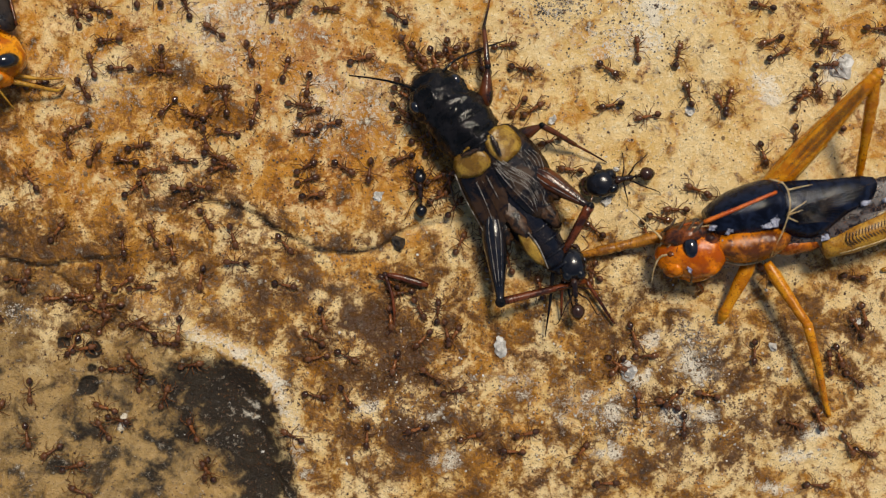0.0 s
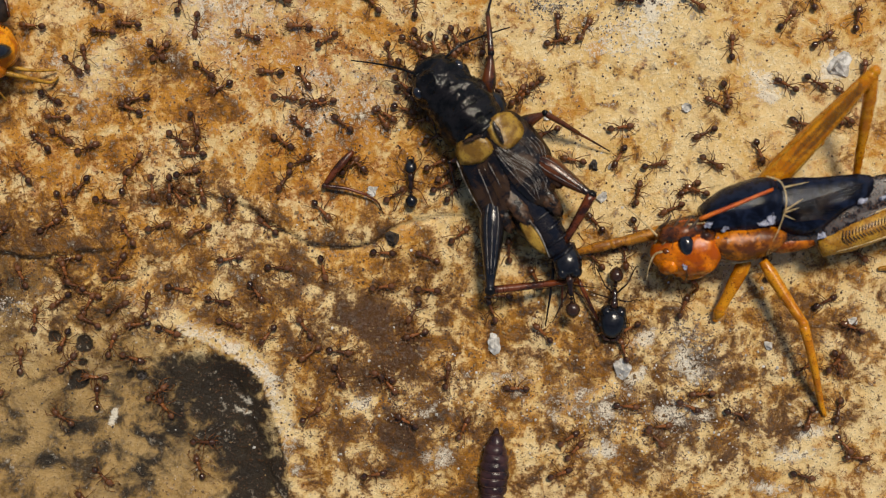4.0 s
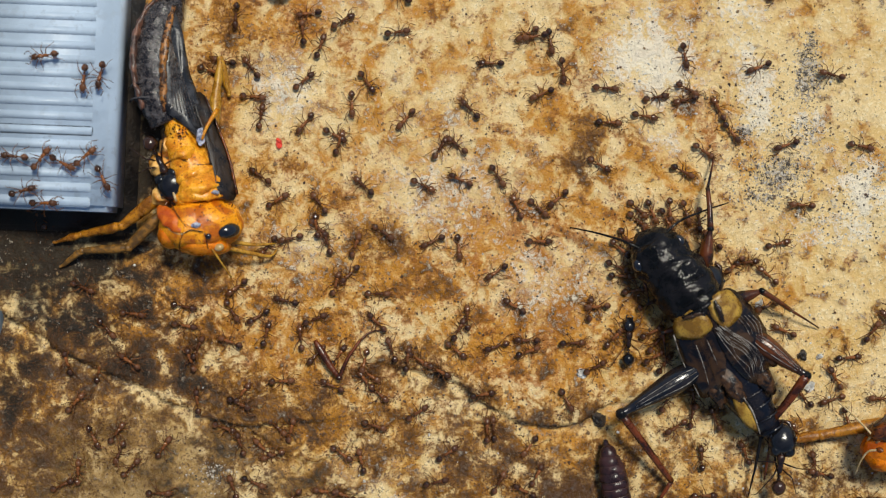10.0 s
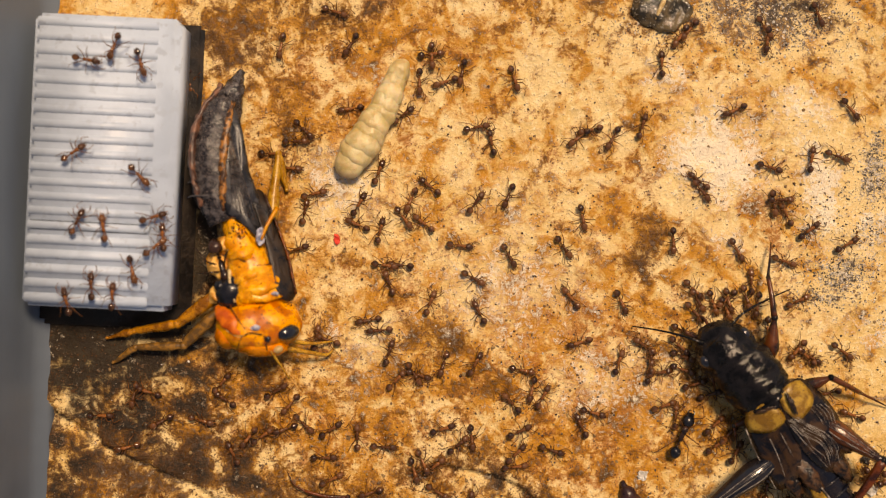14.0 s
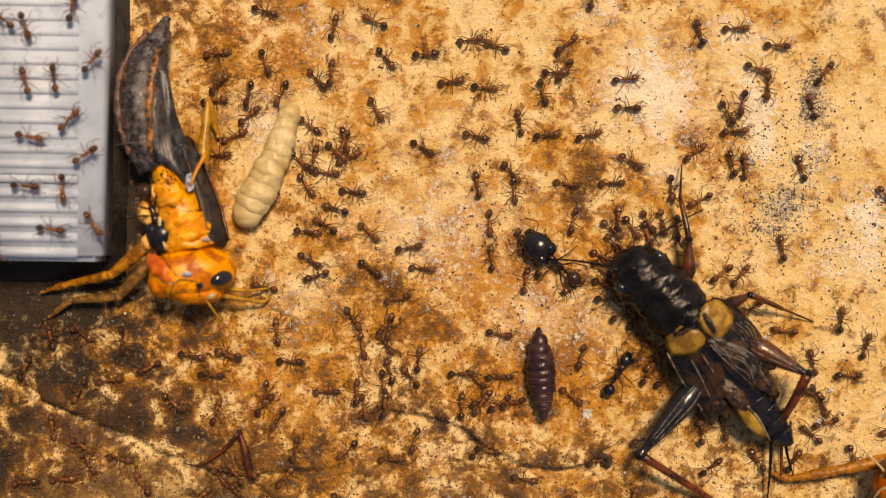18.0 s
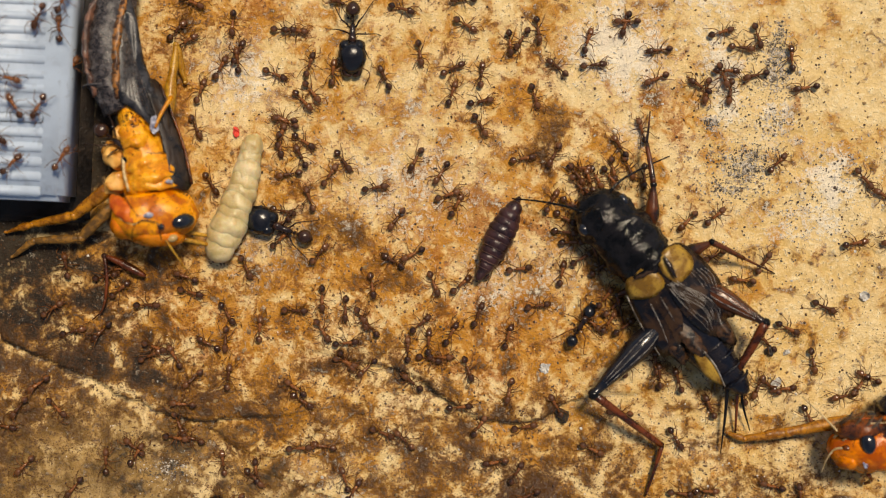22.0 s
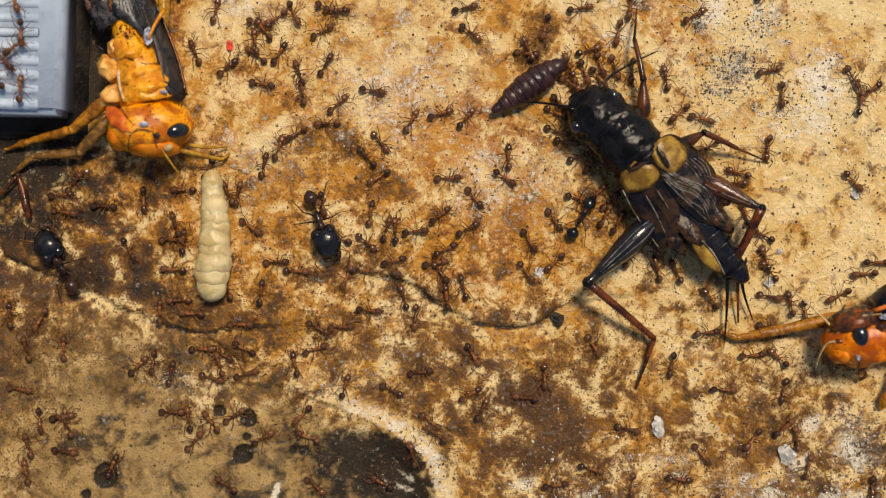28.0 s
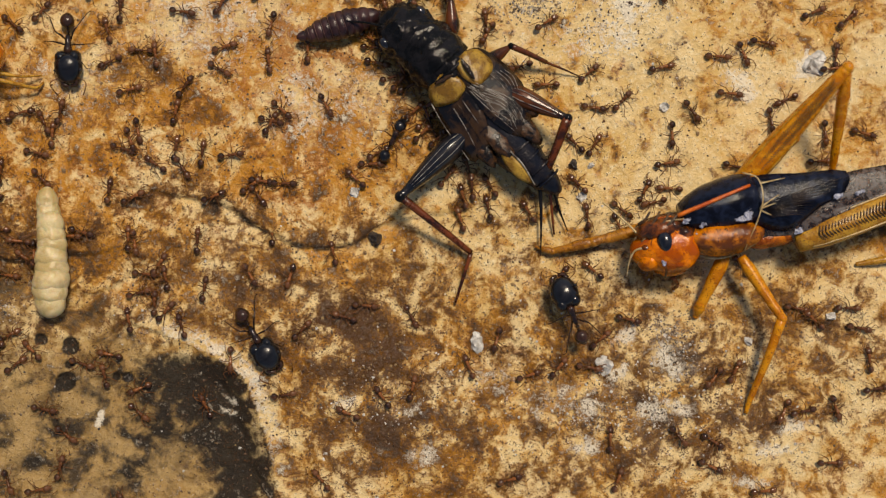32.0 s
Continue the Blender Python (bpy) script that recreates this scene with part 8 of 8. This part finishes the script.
    yield [(0, -15.8, 54.6, -152), (13, -13.7, 47.1, -151), (16.5, -12.7, 30.0, -132), (19, -11.1, 27.2, 9), (23, -13.3, 26.4, -8), (25, -13.4, 27.9, -4), (32, -10.7, 30.4, -18)]
    yield [(0, -4.0, 48.6, -14), (13, -9.3, 41.7, 10), (16.5, -10.3, 36.5, -145), (18, -10.5, 34.5, -140), (32, -15.0, 36.3, -138)]
    yield [(0, 0.4, 36.7, -66), (13, -3.8, 40.9, -93), (16.5, -2.1, 36.2, -5), (18, -0.3, 36.5, -81), (19, -0.5, 34.8, -82), (23, 4.2, 32.1, -15), (32, 9.4, 33.6, -20)]
    yield [(0, -9.3, 42.3, -77), (13, -14.9, 42.2, -106), (16.5, -14.7, 31.0, -108), (18, -17.1, 32.5, -8), (19, -17.9, 32.6, -148), (25, -17.6, 30.6, -40), (32, -18.6, 26.0, -22)]
    yield [(0, -16.4, 35.6, -90), (13, -22.2, 35.3, -88), (16.5, -25.0, 34.8, -81), (25, -25.2, 31.2, -144), (32, -20.5, 28.2, -165)]
    yield [(0, -25.8, 28.8, -101), (13, -33.1, 29.4, -89), (16.5, -31.8, 29.3, -95), (32, -29.1, 30.9, -94)]
    yield [(0, -37.6, 29.4, -114), (13, -32.0, 27.7, -140), (16.5, -27.7, 27.6, -77), (25, -26.1, 26.4, 14), (32, -28.6, 26.8, 31)]
    yield [(0, -29.9, 40.2, 51), (13, -30.1, 33.6, 75), (16.5, -26.3, 30.0, -103), (18, -27.0, 30.3, 165), (19, -26.1, 28.8, -86), (23, -23.9, 28.6, -3), (25, -23.1, 28.8, 12), (32, -22.6, 34.8, 19)]
    yield [(0, -16.3, 32.2, -51), (13, -8.3, 33.4, -61), (16.5, -7.2, 32.4, -141), (18, -2.7, 31.4, -82), (25, -2.1, 27.7, 12), (32, -4.9, 27.3, -9)]
    yield [(0, 29.8, 25.9, -147), (13, 25.2, 25.0, -142), (16.5, 40.3, 25.6, -91), (18, 41.4, 27.8, 14), (19, 41.3, 27.8, -15), (23, 38.2, 27.0, -30), (25, 37.9, 26.0, -130), (32, 42.3, 26.3, -139)]
    yield [(0, 30.1, 44.5, 195), (13, 29.5, 38.7, 195), (16.5, 10.5, 29.7, -47), (18, 8.6, 30.2, 195), (19, 8.4, 32.7, -75), (23, 8.7, 30.1, -147), (32, 10.0, 35.2, -148)]
    yield [(0, 40.9, 40.2, -63), (13, 36.8, 38.3, -86), (16.5, 41.3, 32.8, 176), (18, 42.8, 31.9, -39), (19, 47.1, 26.1, -82), (25, 43.1, 25.4, -82), (32, 41.0, 24.2, -69)]
    yield [(0, 42.3, 31.5, -51), (13, 33.3, 28.8, -77), (16.5, 33.8, 32.8, -106), (18, 34.6, 32.7, -108), (19, 34.4, 32.9, -90), (23, 34.1, 31.4, -73), (25, 22.8, 26.6, -82), (32, 22.1, 25.5, -86)]
    yield [(0, -51.1, 4.2, -3), (13, -55.0, 10.7, 14), (32, -54.9, 12.0, 16)]
    yield [(0, 29.2, 54.7, -61), (13, 26.4, 48.6, -84), (18, 31.9, 37.5, -88), (19, 31.0, 36.6, -94), (25, 38.0, 18.5, -78), (28, 41.8, 15.6, -76), (30, 56.8, 16.9, -99), (32, 59.6, 14.8, -82)]
    yield [(0, 27.9, 57.0, -104), (13, 21.5, 49.8, -126), (16.5, 10.2, 36.2, 10), (18, 11.4, 35.7, -53), (19, 25.2, 33.5, -93), (25, 21.0, 33.4, -17), (32, 15.6, 34.0, -29)]
    yield [(0, 39.1, 50.9, -62), (13, 33.2, 51.6, -87), (18, 37.0, 35.4, -94), (19, 37.8, 35.3, -74), (23, 39.2, 31.1, -86), (25, 48.2, 33.0, 5), (32, 51.2, 28.2, 19)]
    yield [(0, 33.0, 48.4, -83), (13, 27.9, 45.9, -92), (16.5, 27.6, 42.7, -48), (18, 27.8, 36.9, 17), (19, 24.1, 37.3, -88), (25, 21.4, 29.0, -149), (32, 25.1, 26.6, -176)]
    yield [(0, 15.3, 52.6, 172), (13, 18.8, 47.6, 191), (16.5, 13.3, 39.2, 16), (18, 18.5, 31.5, -82), (19, 17.3, 28.3, -150), (23, 18.3, 31.6, -121), (25, 18.2, 33.1, -32), (32, 18.8, 36.6, -39)]
    yield [(0, -54.2, 44.7, 32), (16.5, -53.5, 38.3, 6), (32, -57.4, 35.6, 32)]
    yield [(0, 12.8, 33.9, 153), (16.5, 3.7, 32.1, 178), (18, 1.4, 30.7, -97), (19, 1.3, 23.1, -14), (32, 2.8, 27.6, 1)]
    yield [(0, -34.4, -34.6, -28), (28, -29.3, -30.0, -41), (30, -29.5, -28.4, 169), (32, -31.2, -27.5, 152)]
    yield [(0, -21.2, -24.1, -29), (28, -24.4, -26.9, -56), (30, -23.9, -28.4, -104), (32, -21.3, -29.3, -109)]
    yield [(0, 72.9, -16.8, -93), (32, 74.4, -25.4, -93)]
    yield [(0, 80.2, -19.7, -79), (32, 75.8, -27.9, -104)]
    yield [(0, 83.8, -1.7, -125), (32, 77.3, -3.6, -108)]
    yield [(0, 67.6, -11.7, -100), (32, 71.6, -7.0, -88)]
    yield [(0, 70.1, -30.3, 197), (32, 72.6, -37.6, 196)]
    yield [(0, 69.0, -31.5, 2), (32, 77.0, -32.1, 4)]
    yield [(0, 83.9, -37.8, -63), (32, 77.6, -35.6, -81)]


def idle_ways():
    """More workers that mill about in the crowded places: x, y, half width, half height and how many."""
    rng = random.Random(77)
    for cx, cy, rx, ry, count in ((-8, 4, 22, 14, 22), (-30, -18, 20, 9, 16), (-24, -36, 18, 9, 9), (12, -26, 14, 10, 8), (55, 10, 18, 16, 10), (8, 38, 24, 12, 10), (55, -34, 18, 8, 8), (-20, 30, 6, 14, 5)):
        made = 0
        while made < count:
            x, y = cx + rng.uniform(-rx, rx), cy + rng.uniform(-ry, ry)
            t, h, rows = 0.0, rng.uniform(0, 360), []
            while t < 32:
                rows.append((round(t, 1), round(x, 1), round(y, 1), round(h)))
                if rng.random() < 0.45:
                    a, d = rng.uniform(0, 6.28), rng.uniform(2, 7)
                    x, y = x + d * math.cos(a), y + d * math.sin(a)
                h += rng.uniform(-50, 50)
                t += rng.uniform(2.5, 5)
            rows.append((32, rows[-1][1], rows[-1][2], rows[-1][3]))
            clear = all(math.hypot(px - 26, py - 2) > 15 and not (44 < px < 96 and -24 < py < -5) and not (px < -26 and 3 < py < 48) and -56 < px < 90 for _, px, py, _ in rows)
            if clear:
                made += 1
                yield rows


# ---- movement ----
BLOCK_TOP = 7.9


def support_z(x, y):
    """Height of what an ant walks on: the ground or the ribbed block."""
    return BLOCK_TOP if -60.5 < x < -43.2 and 10.4 < y < 44.6 else ground_z(x, y)


TAIL_LIFT = 2.4  # the soldier at the cricket's tail stands on its hind feet and abdomen


def swing(a, b):
    return (b - a + 180) % 360 - 180


def crawl(ob, rows, lift=0.0, direct=False):
    """Rows of seconds, x, y in millimetres and heading in degrees (0 looks along +y). Between two rows an ant turns to where it goes."""
    full = []
    for (t, x, y, h), (t2, x2, y2, h2) in zip(rows, rows[1:]):
        full.append((t, x, y, h))
        d = math.hypot(x2 - x, y2 - y)
        if d > 2.5 and not direct:
            way = math.degrees(math.atan2(x - x2, y2 - y))
            for f in (0.25, 0.75):
                full.append((t + (t2 - t) * f, x + (x2 - x) * f, y + (y2 - y) * f, way))
    full.append(rows[-1])
    keys, last = [], None
    for t, x, y, h in full:
        if last:
            turn = swing(last[3], h)
            parts = int(abs(turn) // 75) + 1
            for k in range(1, parts):
                f = k / parts
                keys.append((last[0] + (t - last[0]) * f, last[1] + (x - last[1]) * f, last[2] + (y - last[2]) * f, last[3] + turn * f))
            h = last[3] + turn
        last = (t, x, y, h)
        keys.append(last)
    walk(ob, [(t, pose(x * MM, y * MM, (support_z(x, y) + lift) * MM, 0, 0, h)) for t, x, y, h in keys])


def step_legs(ant, rows, phase):
    """Swings the six legs in two tripods while the ant goes, and rests them while it stands."""
    legs = [o for o in ant.children if "_leg" in o.name]
    for k, leg in enumerate(legs):
        hip, keys, n = leg.location.copy(), [], 0
        sign = 1 if (k + k // 3) % 2 else -1
        for i in range(65):
            t = i / 2
            going = 1.0
            for a, b in zip(rows, rows[1:]):
                if a[0] <= t <= b[0]:
                    going = min(1.0, math.hypot(b[1] - a[1], b[2] - a[2]) / max(b[0] - a[0], 0.1) / 1.5)
            keys.append((t, Matrix.Translation(hip) @ pose(0, 0, 0, 0, 0, going * sign * (15 if (i + phase) % 2 else -15))))
        walk(leg, keys)


def motions():
    way = [(0, 26.4, -2.5, 33), (2, 27.0, -1.7, 33), (6, 27.4, -1.4, 32), (9, 27.2, -0.1, 31.5), (13, 28.2, 1.9, 35), (16.5, 26.2, 2.7, 39), (19, 25.2, 3.8, 39),
                    (23, 25.9, 4.9, 38), (25, 26.3, 5.0, 38), (28, 26.0, 5.6, 40), (32, 26.2, 5.8, 40)]
    crawl(CRICKET, way, direct=True)
    # ants that pull at the cricket and go where it goes
    rng = random.Random(31)
    for i, (u, v) in enumerate(((-3.6, 11.2), (-1.2, 12.0), (1.2, 11.9), (3.4, 11.3), (-5.8, 8.6), (5.9, 8.2), (-6.2, 4.6), (-7.2, -0.6), (-8.4, -3.2), (7.0, -5.2), (5.2, -17.4), (2.4, -21.5), (-4.6, -19.5), (6.8, 0.8), (-6.4, 7.0), (-5.6, 2.4), (-6.9, -2.4), (-7.4, -5.0), (-6.6, -10.6), (-7.8, -12.6), (-5.8, -14.4), (-4.8, 10.2), (2.4, 10.4), (4.9, 9.9), (4.8, 5.4), (7.6, -9.6), (-9.6, -9.4), (-0.4, 13.4))):
        ob = copy_thing((WORKER, WORKER_B)[i % 2], Matrix())
        tagged(ob, "small dark brown worker ant pulling at the dead cricket")
        rows = []
        for k in range(17):
            t = 2.0 * k
            x, y, h = (float(np.interp(t, [r[0] for r in way], [r[j] for r in way])) for j in (1, 2, 3))
            a, c = radians(h), math.degrees(math.atan2(u, -v if abs(v) > abs(u) else -0.3 * v))
            du, dv = u + rng.uniform(-0.35, 0.35), v + rng.uniform(-0.35, 0.35)
            rows.append((t, x + du * math.cos(a) - dv * math.sin(a), y + du * math.sin(a) + dv * math.cos(a), h + c + rng.uniform(-14, 14)))
        crawl(ob, rows, direct=True)
        step_legs(ob, rows, i)
    for i, (x, y, h) in enumerate(((50.6, -11.6, 100), (53.4, -9.6, 80), (46.2, -14.2, 200), (62.0, -20.0, 20))):
        ob = copy_thing((WORKER, WORKER_B)[i % 2], Matrix())
        tagged(ob, "small dark brown worker ant gnawing at the orange grasshopper")
        rows = [(2.0 * k, x + rng.uniform(-0.4, 0.4), y + rng.uniform(-0.4, 0.4), h + rng.uniform(-20, 20)) for k in range(17)]
        crawl(ob, rows, direct=True)
        step_legs(ob, rows, i)
    hip = (-3.4 * MM, -7.2 * MM, 3.4 * MM)
    walk(CRICKET_HIND, [(t, pose(*hip, 0, 0, a)) for t, a in ((0, 62), (2.5, 62), (4.5, 48), (6, 14), (9, 0), (13, 0), (19, 12), (23, 8), (28, 4), (32, 4))])
    walk(GRASSHOPPER_SHIN, [(t, pose(*SHIN_PIVOT, 0, 0, a)) for t, a in ((0, 0), (9, 0), (14, -12), (24, -34), (32, -35))])
    crawl(LARVA_THING, [(0, -20, 62, -30), (10.5, -22.5, 43, -16), (12, -22.3, 38.2, -17), (13, -21.4, 36.3, -22), (14, -20.2, 33.7, -25), (16.5, -22.2, 26.5, -40), (19, -25.3, 17.9, -12), (23, -23.9, 8.7, -15), (25, -25.1, 4.0, -12),
                        (28, -26.5, -4.6, 2), (30, -24.6, -11.3, 10), (31, -24.3, -13.4, 13), (32, -24.2, -15.6, 3)], direct=True)
    crawl(PUPA_THING, [(0, 38, -64, 0), (2.5, 36, -54, 0), (4.5, 25.5, -41.5, -5), (6, 23.8, -37.9, 10), (9, 19.4, -26.0, 12), (13, 14, -16.5, 20), (16.5, 10.7, -9.3, 28), (18, 8.0, -4.0, 3), (19, 7.1, -0.1, -2), (21, 7.2, 5.0, -20),
                       (23, 8.7, 8.6, -27), (25, 11.0, 12.5, -32), (28, 12.6, 13.9, -55), (30, 13.1, 13.3, -60), (32, 12.7, 11.6, -75)], direct=True)
    crawl(LEG_THING, [(0, 13.5, -22.3, -100), (1, 11.1, -21.7, -100), (2, 3.5, -18.4, -105), (4.5, 11.6, -8.0, -20), (6, 6.0, -0.6, 0), (9, -7.3, -6.2, 12), (10.5, -16.8, -8.2, 60), (13, -24, -10, 130), (18, -32, -12, 200),
                      (19, -33.7, -9.4, 200), (23, -44.3, 1.3, 260), (25, -49.4, -1.0, 250), (28, -54, 2.0, 200), (32, -57, 0, 200)], direct=True)
    workers = list(ant_ways()) + list(idle_ways())
    ants = [WORKER, WORKER_B] + [copy_thing((WORKER, WORKER_B)[i % 2], Matrix()) for i in range(len(workers) - 2)]
    for i, (ob, rows) in enumerate(zip(ants, workers)):
        crawl(ob, rows)
        step_legs(ob, rows, i)
    majors = [MAJOR] + [copy_thing(MAJOR, Matrix()) for _ in range(4)]
    gnawer = copy_thing(MAJOR, Matrix())
    crawl(majors[0], [(0, 44.7, -7.7, 100), (1, 42.5, -7.3, 129), (2, 42.8, -12.7, 178), (4.5, 43.2, -24.5, 110), (5, 39.8, -26.8, 106), (5.5, 36.0, -28.3, 170), (6, 40.1, -36.2, 200), (9, 44, -50, 200), (32, 50, -58, 200)])
    crawl(majors[1], [(0, 37.4, -21.7, 5), (2, 37.6, -22.0, 5), (6, 37.4, -21.6, 5), (9, 37.4, -20.9, 0), (13, 37.6, -18.0, 0), (16, 38, -17.5, 0), (18.5, 46, -33, 210), (24, 48, -58, 200), (29, 48, -60, 20), (30.5, 46, -50, 20), (32, 40.2, -25.7, 20)], TAIL_LIFT)
    crawl(gnawer, [(0, -39, 15, -150), (6, -38.7, 14.9, -150), (9, -38.2, 16.5, -150), (13, -37.8, 15.9, -160), (16.5, -37.2, 15.7, -160), (19, -37.8, 16.8, -160), (23, -37.3, 17.6, -120), (25, -31.7, 26.4, -120), (32, -32, 36, -20)], 4.9, True)
    crawl(majors[2], [(0, 28, -4, 180), (13, 28.5, 0, 180), (15.2, 26, 2, 120), (16.5, 10.1, 5.5, 200), (17.5, 12.2, 7.3, 190), (19, 7.1, 11.9, 30), (20, 0.4, 11.5, 95), (21, -7.1, 7.7, 80), (22, -17.9, 7.2, 70), (23, -16.7, 4.4, 180), (25, -25.0, -8.4, 90), (28, -45.1, -8.7, 30), (32, -54, -14, 90)])
    crawl(majors[3], [(0, -12, 68, 180), (17, -12, 60, 180), (20, -10, 47, 180), (21, -10.3, 42, 180), (22, -10.5, 32, 180), (23, -10.5, 27.7, 170), (24, -16.2, 24.0, 90), (25, -18.7, 24.1, 146), (28, -13.7, -1.9, 200), (28.5, -13.9, -6.4, 190), (29, -17.8, -13.8, 150), (30, -13.6, -17.0, 190), (31, -8.3, -23.0, 200), (32, 0.4, -25.8, 210)])
    crawl(majors[4], [(0, -14, 84, 180), (17, -15, 72, 180), (28, -18, 44, 180), (30, -21, 26, 180), (32, -21.2, 11.0, 180)])
    crawl(MEDIUM, [(0, 18.9, -9.2, 0), (2, 18.4, -8.4, 0), (6, 18.7, -8.8, 0), (9, 19.3, -6.0, 0), (16.5, 17.3, -4.2, -30), (19, 17.1, -4.7, -30), (23, 17.9, -3.6, -30), (25, 18.2, -2.9, -30), (28, 18.6, -2.7, -30), (32, 18.4, -3.1, -30)], direct=True)


motions()
